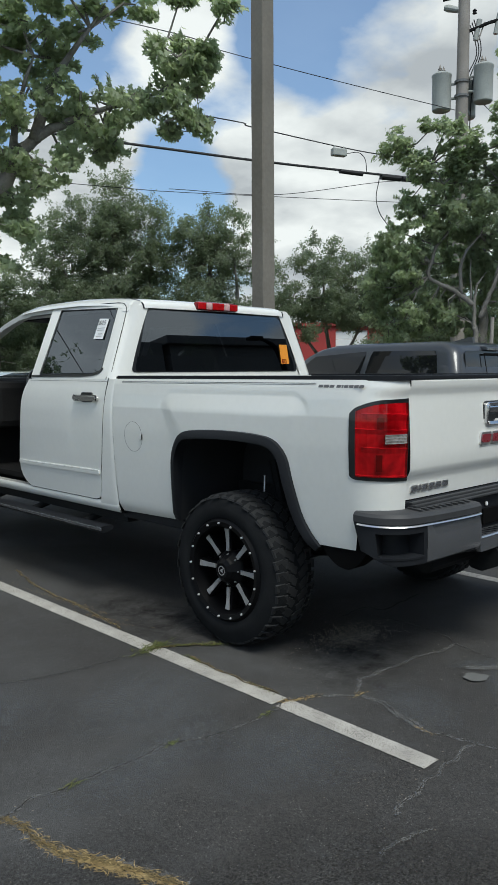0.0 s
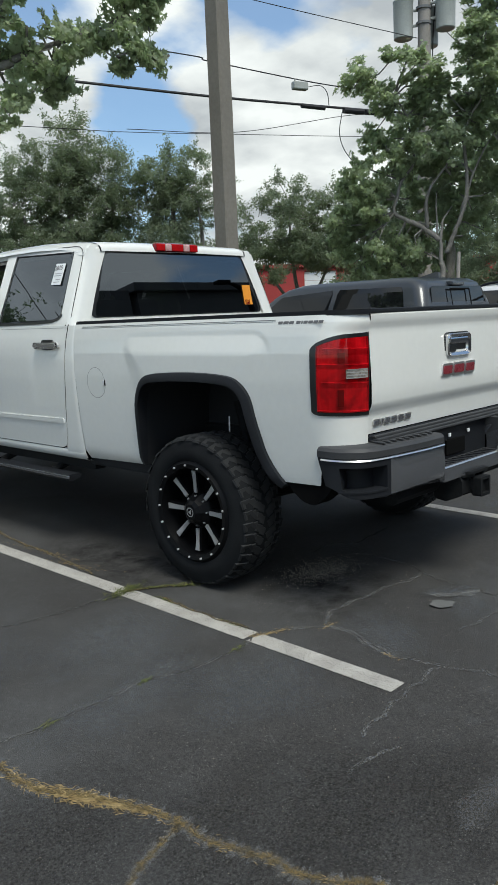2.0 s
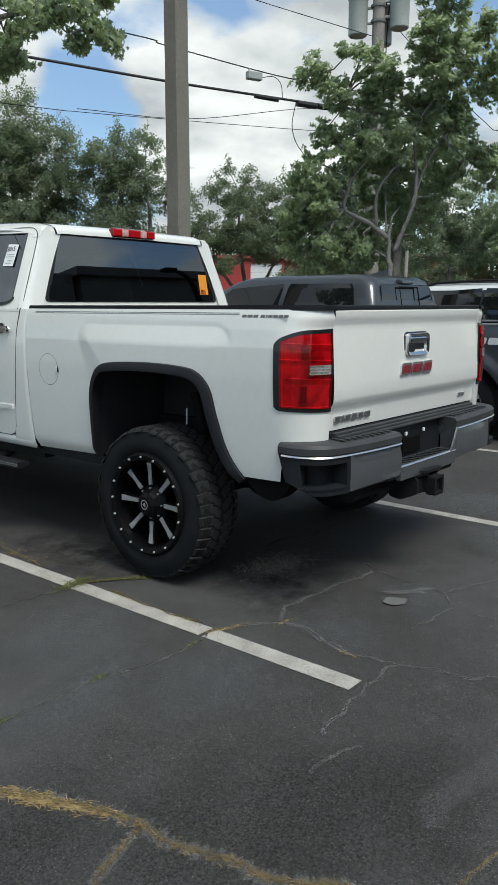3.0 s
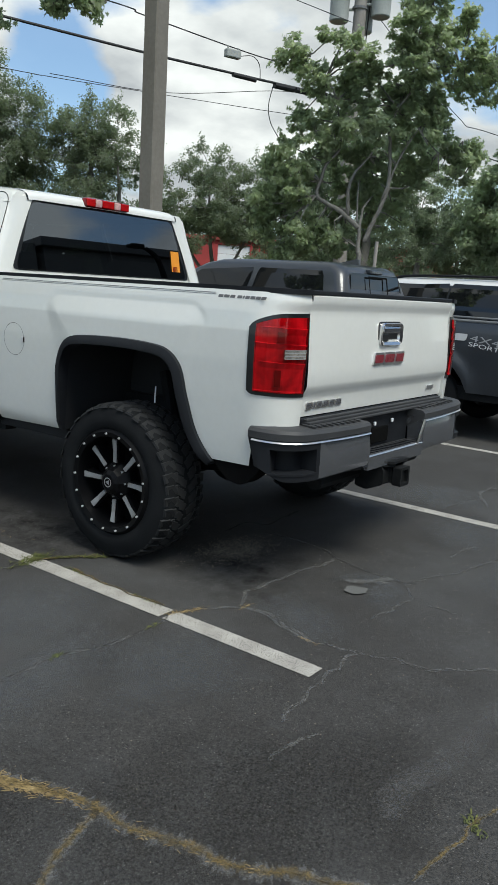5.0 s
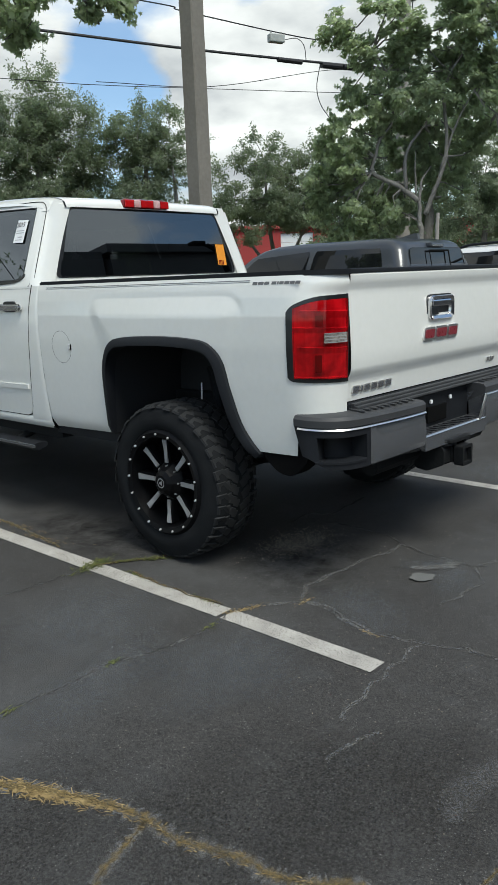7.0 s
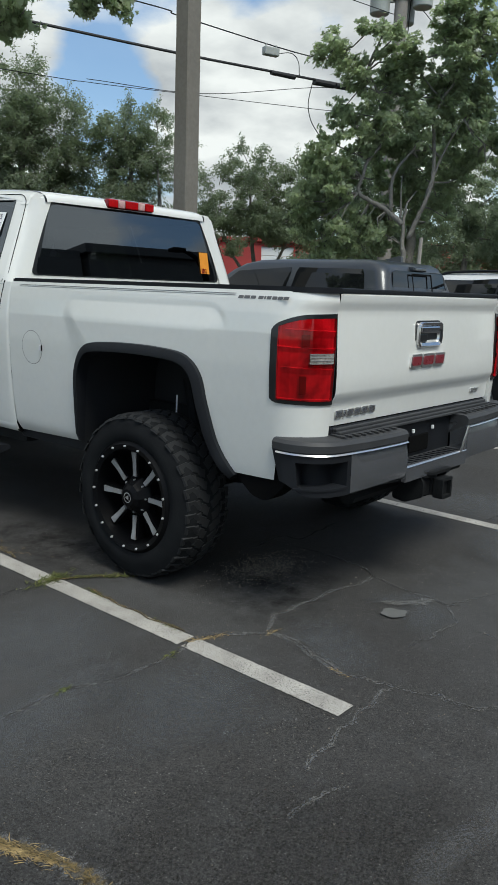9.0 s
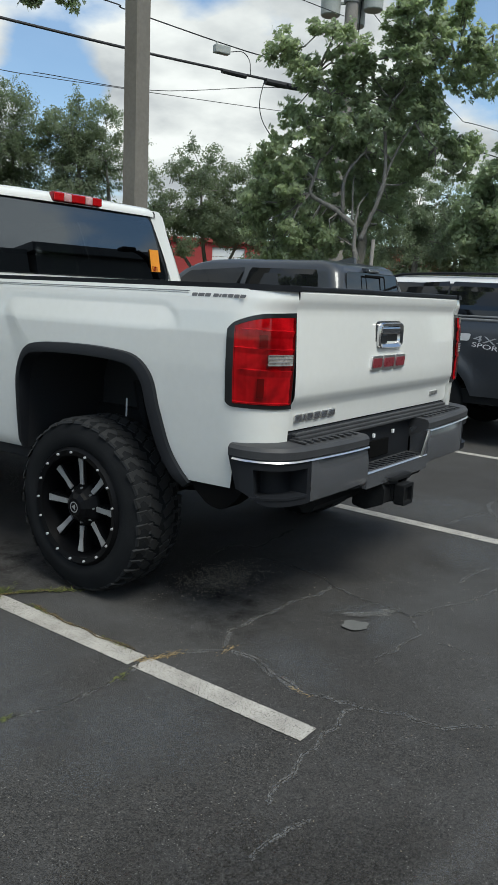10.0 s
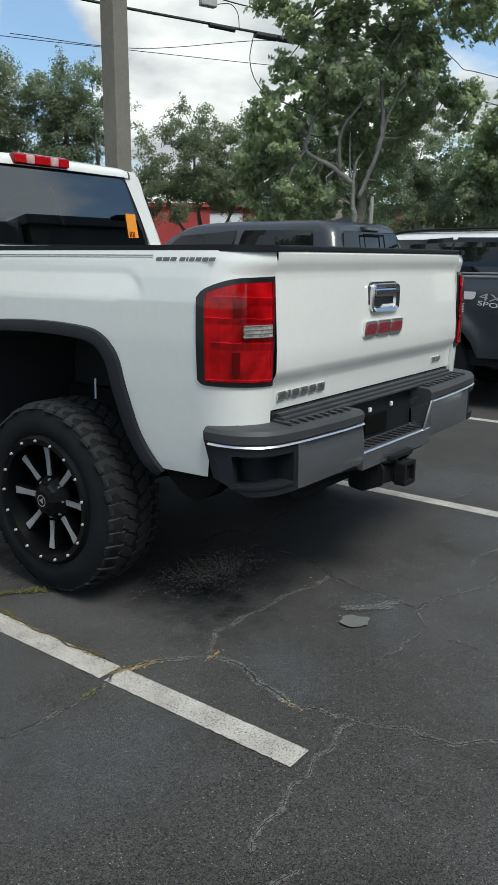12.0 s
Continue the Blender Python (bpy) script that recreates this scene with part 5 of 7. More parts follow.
def build_underside(T):
    U = new("chassis"); U.parent = T
    for sign in (-1, 1):
        bm = bmesh.new(); box(bm, (min(sign * .40, sign * .50), .1, .62), (max(sign * .40, sign * .50), 5.6, .80), .01); part("frame_rail", bm, STEEL_DARK, U)
        bm = bmesh.new(); tube(bm, smooth_line([(sign * .55, .25, .60), (sign * .55, .6, .50), (sign * .55, 1.03, .46), (sign * .55, 1.5, .50), (sign * .55, 1.95, .62)], 5), .03, 6); part("leaf_spring", bm, STEEL_DARK, U)
        bm = bmesh.new(); tube(bm, [(sign * .60, .90, .42), (sign * .52, 1.12, .95)], .032, 8); part("shock_absorber", bm, STEEL_DARK, U)
        bm = bmesh.new()
        slab(bm, rounded([(.42, .665), (.37, .60), (.30, .545), (.22, .532), (.14, .595), (.10, .665)], .03), lambda p: Vector((sign * .945, p[0], p[1])), (sign * -.10, 0, 0)); part("mud_guard", bm, GAP, U)
        # running board
        R = new("running_board"); R.parent = T
        bm = bmesh.new()
        sweep(bm, [2.17, 2.19, 2.4, 4.1, 4.12], lambda k, y: [Vector((sign * a, y, z)) for a, z in ((.955, .455), (1.01, .440), (1.045, .446), (1.052, .462), (1.045, .480), (1.01, .486), (.955, .482), (.945, .47))])
        bm.verts.ensure_lookup_table()
        bm.faces.new([v for v in bm.verts][:8][::-1])
        part("step_board", bm, BLACK, R, "black running board", smooth=30)
        bm = bmesh.new(); box(bm, (min(sign * 1.046, sign * 1.056), 2.15, .460), (max(sign * 1.046, sign * 1.056), 4.1, .480), .004); part("edge_strip", bm, BUMPER_GREY, R)
        for y in (2.5, 3.2, 3.9):
            bm = bmesh.new(); tube(bm, [(sign * .95, y, .465), (sign * .75, y, .52), (sign * .5, y, .66)], .025, 8); part("bracket", bm, STEEL_DARK, R)
        bm = bmesh.new(); box(bm, (min(sign * .84, sign * .90), 1.50, .535), (max(sign * .84, sign * .90), 2.12, .612), .01); part("bed_sill", bm, BLACK, U)
        bm = bmesh.new(); box(bm, (min(sign * .80, sign * .88), 2.1, .50), (max(sign * .80, sign * .88), 4.2, .58)); part("inner_sill", bm, STEEL_DARK, U)
    for y in (.988, 4.89):
        bm = bmesh.new(); tube(bm, [(-.75, y, .411), (.75, y, .411)], .05, 10); part("axle", bm, STEEL_DARK, U)
        bm = bmesh.new(); bmesh.ops.create_uvsphere(bm, u_segments=14, v_segments=10, radius=.17, matrix=Matrix.Translation((0, y, .42)) @ Matrix.Diagonal((.9, 1, 1, 1))); part("differential", bm, STEEL_DARK, U, smooth=True)
    bm = bmesh.new(); tube(bm, [(0, 1.1, .45), (0, 3.4, .62)], .045, 8); part("drive_shaft", bm, STEEL_DARK, U)
    bm = bmesh.new(); tube(bm, smooth_line([(.62, .25, .55), (.62, .8, .62), (.6, 1.3, .68), (.35, 2.0, .60), (.3, 3.5, .60)], 4), .04, 8); part("exhaust_pipe", bm, STEEL_DARK, U)
    bm = bmesh.new(); lathe(bm, [(-.1, .1), (-.1, .36), (.1, .36), (.1, .1)], 32, (0, 0, 0), 2); s = part("spare_tyre", bm, RUBBER, U); s.matrix_basis = Matrix.Translation((0, .5, .72))
    bm = bmesh.new(); box(bm, (-.78, 2.1, .60), (.78, 4.2, .68)); part("underbody", bm, STEEL_DARK, U)
    bm = bmesh.new(); tube(bm, [(-.80, 0.924, 0.907), (-.80, 0.929, 0.745)], .004, 5); part("brake_hose", bm, PAPER, U)


white_pickup()


# ---- ground ----
bm = bmesh.new()
bmesh.ops.create_grid(bm, x_segments=2, y_segments=2, size=400)
tagged(part("ground", bm, ASPHALT), "worn dark grey asphalt of the parking lot", "ground", kind="structure")
bm = bmesh.new()
box(bm, (-14, 6.9, 0.0), (40, 60, 0.12), 0.02)
tagged(part("planting_strip", bm, SOIL), "rough soil and grass under the trees", "ground", kind="structure")


def parking_line(x0, y0, x1, y1, width=0.098, seed=3):
    bm = bmesh.new()
    d = Vector((x1 - x0, y1 - y0, 0)); n = Vector((-d.y, d.x, 0)).normalized() * width / 2
    rng = random.Random(seed)
    rows = []
    m = max(20, int(d.length * 150))
    for k in range(m + 1):
        p = Vector((x0, y0, 0.004)) + d * k / m
        rows.append([p - n * (1 + rng.uniform(-.035, .035)), p, p + n * (1 + rng.uniform(-.035, .035))])
    grid(bm, rows)
    return tagged(part("parking_line", bm, LINE), "chipped white painted parking stall line on asphalt", "road marking", "stall lines", "structure")


parking_line(-1.357, -0.503, -1.357, 0.262)
parking_line(-1.357, 0.285, -1.350, 4.6, seed=5)
parking_line(1.165, -0.9, 1.225, 4.6, seed=6)
parking_line(3.70, -0.6, 3.76, 4.6, seed=7)


# ---- cracks in the asphalt ----
def crack(pts, dust=0.05, core=0.010, moss=0.0, seed=0):
    """A meandering crack: pale dust to both sides, a dark core, and dry moss where it grows."""
    rng = random.Random(seed)
    fine = smooth_line([(x, y, 0) for x, y in pts], 16)
    wob = [p + Vector((noise.noise(p * 14) * .018 + noise.noise(p * 40) * .004, noise.noise(p * 14 + Vector((9, 4, 0))) * .018 + noise.noise(p * 40 + Vector((5, 2, 0))) * .004, 0)) for p in fine]
    c = tagged(new("crack"), "crack in the asphalt with pale dusty edges", "crack", "asphalt cracks", "structure")

    def ribbon(name, width, z, material):
        bm, rows = bmesh.new(), []
        for k, p in enumerate(wob):
            d = (wob[min(k + 1, len(wob) - 1)] - wob[max(k - 1, 0)]).normalized()
            s = Vector((-d.y, d.x, 0))
            f = min(1, min(k, len(wob) - 1 - k) / 4 + .25)
            rows.append([p + s * width * f * rng.uniform(.25, 1.0) + Vector((0, 0, z)), p + Vector((0, 0, z)), p - s * width * f * rng.uniform(.25, 1.0) + Vector((0, 0, z))])
        vs = grid(bm, rows)
        uv = bm.loops.layers.uv.new("UVMap")
        side = {v: k * .5 for r in vs for k, v in enumerate(r)}
        for f in bm.faces:
            for lp in f.loops:
                lp[uv].uv = (side[lp.vert], 0)
        part(name, bm, material, c)
    if dust:
        ribbon("dust", dust * .9, .0040, DUST)
    if moss:
        ribbon("moss", moss, .0075, MOSS)
    if core:
        ribbon("gap", core * .55, .0055, CRACK)


A = [(-2.95, .52), (-2.80, .40), (-2.69, .31), (-2.65, .22), (-2.65, .1), (-2.63, -.01), (-2.57, -.12), (-2.51, -.25), (-2.47, -.37), (-2.45, -.48), (-2.45, -.6), (-2.42, -.68), (-2.39, -.79), (-2.38, -.88), (-2.34, -.97), (-2.29, -1.04), (-2.2, -1.25)]
crack(A, .06, .006, .030, 1)
crack([(-2.45, -.48), (-2.54, -.50), (-2.62, -.53), (-2.75, -.60), (-2.9, -.7)], .04, .004, .022, 2)
crack([(-1.35, .27), (-1.50, .23), (-1.77, .25), (-1.95, .31), (-2.20, .31), (-2.40, .32), (-2.56, .34), (-2.67, .30)], .017, .006, 0, 3)
crack([(-1.34, 1.22), (-1.49, 1.23), (-1.73, 1.24), (-1.93, 1.27), (-2.14, 1.35), (-2.5, 1.45)], .014, .007, 0, 4)
crack([(-1.34, 1.22), (-1.18, 1.12), (-1.05, 1.01)], .012, .006, .02, 5)
crack([(-1.35, 0.27), (-1.25, 0.24), (-1.17, 0.18), (-1.10, 0.12), (-1.06, 0.07)], .026, .005, 0, 6)
crack([(-1.06, 0.10), (-0.91, 0.17), (-0.79, 0.17), (-0.60, 0.17), (-0.41, 0.15), (-0.31, 0.12), (-0.15, 0.12)], .026, .004, 0, 7)
crack([(-0.07, 0.66), (-0.05, 0.46), (-0.08, 0.25), (-0.15, 0.12), (-0.20, -0.07), (-0.21, -0.20), (-0.22, -0.33), (-0.19, -0.38)], .018, .008, 0, 8)
crack([(-0.22, -0.33), (-0.06, -0.39), (0.14, -0.47), (0.28, -0.50), (0.55, -0.56)], .020, .004, 0, 9)
crack([(-1.06, 0.07), (-1.04, -0.00), (-1.06, -0.09), (-1.10, -0.18), (-1.12, -0.27), (-1.14, -0.35)], .036, .008, 0, 10)
crack([(-1.14, -0.35), (-1.11, -0.43), (-1.09, -0.54), (-1.06, -0.64), (-1.03, -0.68), (-1.05, -0.74), (-1.03, -0.81), (-0.98, -0.88), (-0.92, -0.93), (-0.83, -1.03)], .022, .005, 0, 12)
crack([(-1.11, -0.54), (-1.18, -0.53), (-1.25, -0.55), (-1.35, -0.55), (-1.42, -0.56), (-1.47, -0.55), (-1.55, -0.58), (-1.60, -0.58), (-1.68, -0.58), (-1.73, -0.60)], .018, .003, 0, 13)
crack([(-0.38, -0.45), (-0.53, -0.44), (-0.65, -0.43), (-0.75, -0.41)], .014, .003, 0, 17)
crack([(-0.22, -0.33), (-0.31, -0.40), (-0.38, -0.45)], .012, .003, 0, 18)
crack([(-0.40, -0.54), (-0.40, -0.61), (-0.40, -0.69)], .012, .004, 0, 19)
crack([(-0.22, 0.85), (0.01, 0.86), (0.07, 0.74), (0.28, 0.77), (0.50, 0.79)], .020, .012, 0, 20)
crack([(-1.70, -0.73), (-1.79, -0.71), (-1.88, -0.69), (-1.95, -0.70)], .016, .003, 0, 21)
crack([(-1.64, -1.35), (-1.72, -1.32), (-1.82, -1.30), (-1.89, -1.30), (-1.99, -1.29), (-2.11, -1.27)], .020, .004, .012, 22)
crack([(1.28, 0.14), (1.51, 0.11), (1.77, 0.06)], .022, .005, 0, 23)
crack([(0.33, -0.34), (0.48, -0.34), (0.66, -0.37)], .022, .005, 0, 24)
crack([(-1.30, .34), (-1.31, .6), (-1.30, .85), (-1.28, 1.0)], .010, .008, .018, 14)
crack([(-1.06, 3.3), (-1.17, 2.85), (-1.21, 2.5), (-1.22, 2.2), (-1.26, 1.86), (-1.29, 1.6)], .03, .008, .022, 15)
crack([(1.6, -.1), (2.0, .1), (2.5, .05), (3.0, .35)], .03, .004, 0, 16)


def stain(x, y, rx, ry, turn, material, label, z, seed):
    """A soft-edged patch: its cover fades from the middle to the rim."""
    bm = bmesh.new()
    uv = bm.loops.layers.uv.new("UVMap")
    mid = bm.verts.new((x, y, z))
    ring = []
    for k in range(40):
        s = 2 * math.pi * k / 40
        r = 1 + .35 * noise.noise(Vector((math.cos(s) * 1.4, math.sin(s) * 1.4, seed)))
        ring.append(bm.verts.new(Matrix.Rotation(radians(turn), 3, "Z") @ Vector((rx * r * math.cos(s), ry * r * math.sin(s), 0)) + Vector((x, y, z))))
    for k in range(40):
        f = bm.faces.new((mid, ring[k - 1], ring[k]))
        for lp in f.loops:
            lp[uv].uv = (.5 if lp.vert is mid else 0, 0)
    tagged(part("ground_mark", bm, material), label, "stain", "ground stains", "structure")


# a stain near the wheel, then shade painted along the truck's near side
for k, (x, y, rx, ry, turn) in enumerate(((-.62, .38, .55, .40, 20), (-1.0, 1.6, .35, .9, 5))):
    stain(x, y, rx, ry, turn, STAIN_SHADE, "dark stain and painted shade on the asphalt by the truck", .0022 + .0003 * k, k)
for k, (x, y, rx, ry, turn) in enumerate(((-2.75, -.22, .62, .42, -30), (-2.35, -.72, .60, .40, 20), (-1.95, -.95, .45, .35, 0))):
    stain(x, y, rx, ry, turn, TAR, "brownish film of old tar on the asphalt", .0026 + .0001 * k, 50 + k)
for k, (x, y, rx, ry, turn) in enumerate(((-1.75, .72, .55, .35, 20), (-2.1, .25, .5, .22, 10), (-.42, -.30, .26, .13, 30), (-.95, -.15, .35, .2, 60), (.4, -.75, .5, .25, 0), (-1.7, -.05, .4, .3, 0), (-2.5, 1.1, .6, .4, 0), (-.30, -.14, .22, .08, -40), (.9, -.2, .5, .3, 20), (1.6, .3, .5, .4, 0))):
    stain(x, y, rx, ry, turn, SCUFF, "pale worn patch in the asphalt", .0030 + .0001 * k, 10 + k)


stain(-.50, -.20, .060, .050, -45, SPILL, "pale dried spill on the asphalt", .0085, 2)
for k, (x, y, rx, ry) in enumerate(((-.385, -.150, .075, .028), (-.32, -.215, .060, .030), (-.255, -.235, .035, .022))):
    stain(x, y, rx, ry, -50, SPLASH, "small pale splash beside the dried spill", .0088 + .0002 * k, 30 + k)


def tyre_scuff(pts, wide):
    """A pale curved band, faint at both edges and both ends."""
    line = smooth_line([(x, y, .0044) for x, y in pts], 8)
    bm, rows = bmesh.new(), []
    for k, p in enumerate(line):
        d = (line[min(k + 1, len(line) - 1)] - line[max(k - 1, 0)]).normalized()
        q = Vector((-d.y, d.x, 0)) * wide * min(1, .3 + min(k, len(line) - 1 - k) / 6)
        rows.append([p + q, p, p - q])
    vs = grid(bm, rows)
    uv = bm.loops.layers.uv.new("UVMap")
    side = {v: k * .5 for r in vs for k, v in enumerate(r)}
    for f in bm.faces:
        for lp in f.loops:
            lp[uv].uv = (side[lp.vert], 0)
    tagged(part("ground_mark", bm, TYRE_SCUFF), "pale curved tyre scuff on the asphalt", "stain", "ground stains", "structure")


tyre_scuff([(-1.03, -1.14), (-1.21, -1.14), (-1.47, -1.14), (-1.60, -1.12), (-1.72, -1.09), (-1.83, -1.08), (-1.95, -1.11)], .062)


# ---- weeds and dry grass in the cracks ----
def blades(name, label, spots, material, seed, flat=0.8, wide=1.0, turn=0.4):
    """spots: x, y, spread along, spread across, heading in degrees, count, length."""
    rng = np.random.default_rng(seed)
    verts, faces = [], []
    for x, y, a, b, head, count, length in spots:
        h = radians(head)
        for _ in range(count):
            u, v = rng.normal() * a, rng.normal() * b
            px, py = x + u * math.cos(h) - v * math.sin(h), y + u * math.sin(h) + v * math.cos(h)
            t = h + rng.normal() * turn + (math.pi if rng.random() < .3 else 0)
            ln = length * rng.uniform(.45, 1.2)
            rise = ln * (1 - flat) * rng.uniform(.2, 1.6)
            w = rng.uniform(.0007, .0017) * wide
            d, s = np.array([math.cos(t), math.sin(t), 0]), np.array([-math.sin(t), math.cos(t), 0])
            bend = rng.normal() * .25
            p0 = np.array([px, py, .004])
            p1 = p0 + d * ln * .5 + s * ln * bend * .3 + np.array([0, 0, rise])
            p2 = p0 + d * ln + s * ln * bend + np.array([0, 0, rise * rng.uniform(.2, 1.2)])
            k = len(verts)
            verts += [p0 - s * w, p0 + s * w, p1 + s * w, p1 - s * w, p2]
            faces += [(k, k + 1, k + 2, k + 3), (k + 3, k + 2, k + 4)]
    me = bpy.data.meshes.new(name)
    me.from_pydata([tuple(v) for v in verts], [], faces)
    me.materials.append(material)
    return tagged(new(name, me), label, "grass", kind="stuff")


blades("dry_grass", "dry straw-coloured grass matted in an asphalt crack", [
    (-2.57, -.14, .080, .013, -68, 520, .034), (-2.50, -.30, .05, .010, -70, 160, .026), (-2.64, .08, .07, .012, -85, 150, .024), (-2.46, -.46, .05, .012, -80, 40, .025),
    (-2.66, .25, .05, .014, -60, 40, .03), (-2.9, .5, .1, .02, -50, 60, .04), (-2.42, -.70, .06, .010, -70, 30, .022), (-2.37, -.9, .05, .010, -70, 25, .02),
    (-1.22, 2.3, .3, .015, -85, 90, .03), (-1.26, 1.86, .12, .012, -80, 50, .03), (-1.28, 0.24, .05, .012, -25, 140, .018), (-1.06, 0.08, .03, .008, 0, 40, .014), (-1.14, -0.32, .03, .006, -100, 40, .010)], STRAW, 5, .92)
blades("weed", "small green weeds growing in asphalt cracks", [
    (-1.81, -1.31, .022, .010, 40, 50, .022),
    (-1.35, 1.23, .060, .020, 10, 190, .042), (-1.20, 1.14, .07, .010, -35, 120, .028), (-1.08, 1.03, .05, .01, -35, 60, .035), (-1.95, .31, .015, .008, 20, 26, .02),
    (-1.50, .235, .025, .008, 15, 26, .02), (-2.40, .32, .03, .010, 0, 26, .02), (-1.31, .45, .06, .006, 85, 30, .016), (-1.30, .95, .05, .008, 85, 40, .02)], WEED, 6, .84, 2.0, .7)


def gravel():
    rng = np.random.default_rng(4)
    verts, faces = [], []
    spots = [(-.45, .60, .13, .085, 2100, .0040), (-.95, -.05, .5, .5, 160, .003), (-2.2, -.3, .6, .7, 260, .0028), (0.2, -.3, .6, .4, 160, .004)]
    for x, y, a, b, count, size in spots:
        for _ in range(count):
            c = np.array([x + rng.normal() * a, y + rng.normal() * b, .0])
            r = size * rng.uniform(.5, 1.3)
            k = len(verts)
            ang = rng.uniform(0, 6.28)
            for q in range(5):
                s = ang + q * 1.2566
                verts.append(c + r * np.array([math.cos(s) * rng.uniform(.7, 1.1), math.sin(s) * rng.uniform(.7, 1.1), .15]))
            verts.append(c + np.array([0, 0, r * rng.uniform(.7, 1.3)]))
            faces += [(k + q, k + (q + 1) % 5, k + 5) for q in range(5)]
    me = bpy.data.meshes.new("gravel")
    me.from_pydata([tuple(v) for v in verts], [], faces)
    me.materials.append(worn("pebble", (0.080, 0.070, 0.057), (0.225, 0.200, 0.162), .9, 0, 9, 60, 0, per=.5))
    tagged(new("gravel", me), "loose pale gravel scattered on the asphalt", "gravel", kind="stuff")


gravel()


# ---- concrete pole ----
def concrete_pole():
    t = thing("lamp_post", "tall square-cut grey concrete post behind the white pickup", "post", (3.28, 4.98, 0), turn=1)
    bm = bmesh.new()
    rows, rng = [], random.Random(8)
    for k in range(39):
        z = k * .25
        w = .110 - .0012 * z + rng.uniform(-.0006, .0006)
        c = w * rng.uniform(.84, .90)
        rows.append([Vector(q) for q in ((w, -c, z), (w, c, z), (c, w, z), (-c, w, z), (-w, c, z), (-w, -c, z), (-c, -w, z), (c, -w, z))])
    grid(bm, rows, True)
    bm.faces.new([bm.verts.new(p) for p in rows[-1]])
    part("shaft", bm, CONCRETE, t)


concrete_pole()


# ---- trees ----
def leaf_mesh(name, centres, size, material, parent, rng, lobed):
    if lobed:
        shape = [(0, 0), (.28, -.12), (.5, .12), (.26, .3), (.42, .62), (.14, .6), (0, 1), (-.14, .6), (-.42, .62), (-.26, .3), (-.5, .12), (-.28, -.12)]
    else:
        shape = [(0, 0), (.27, .4), (0, 1), (-.27, .4)]
    sh = np.array([(x, y, -0.12 * abs(x)) for x, y in shape])
    n, k = len(centres), len(sh)
    q = rng.normal(size=(n, 3))
    outward = centres - centres.mean(0)
    outward /= np.linalg.norm(outward, axis=1, keepdims=True) + 1e-6
    up = np.array([0, 0, 1.0]) * 0.42 + outward * 0.6 + rng.normal(size=(n, 3)) * 0.5
    up /= np.linalg.norm(up, axis=1, keepdims=True)
    q -= (q * up).sum(1, keepdims=True) * up
    q /= np.linalg.norm(q, axis=1, keepdims=True)
    q[:, 2] -= 0.4
    q /= np.linalg.norm(q, axis=1, keepdims=True)
    side = np.cross(q, up)
    s = size * rng.uniform(0.6, 1.25, size=(n, 1, 1))
    v = centres[:, None] + s * (sh[None, :, :1] * side[:, None] + sh[None, :, 1:2] * q[:, None] + sh[None, :, 2:] * up[:, None])
    me = bpy.data.meshes.new(name)
    me.vertices.add(n * k); me.vertices.foreach_set("co", v.ravel())
    me.loops.add(n * k); me.loops.foreach_set("vertex_index", np.arange(n * k))
    me.polygons.add(n); me.polygons.foreach_set("loop_start", np.arange(n) * k); me.polygons.foreach_set("loop_total", np.full(n, k))
    me.materials.append(material)
    me.update(calc_edges=True)
    ob = new(name, me)
    ob.parent = parent
    return ob


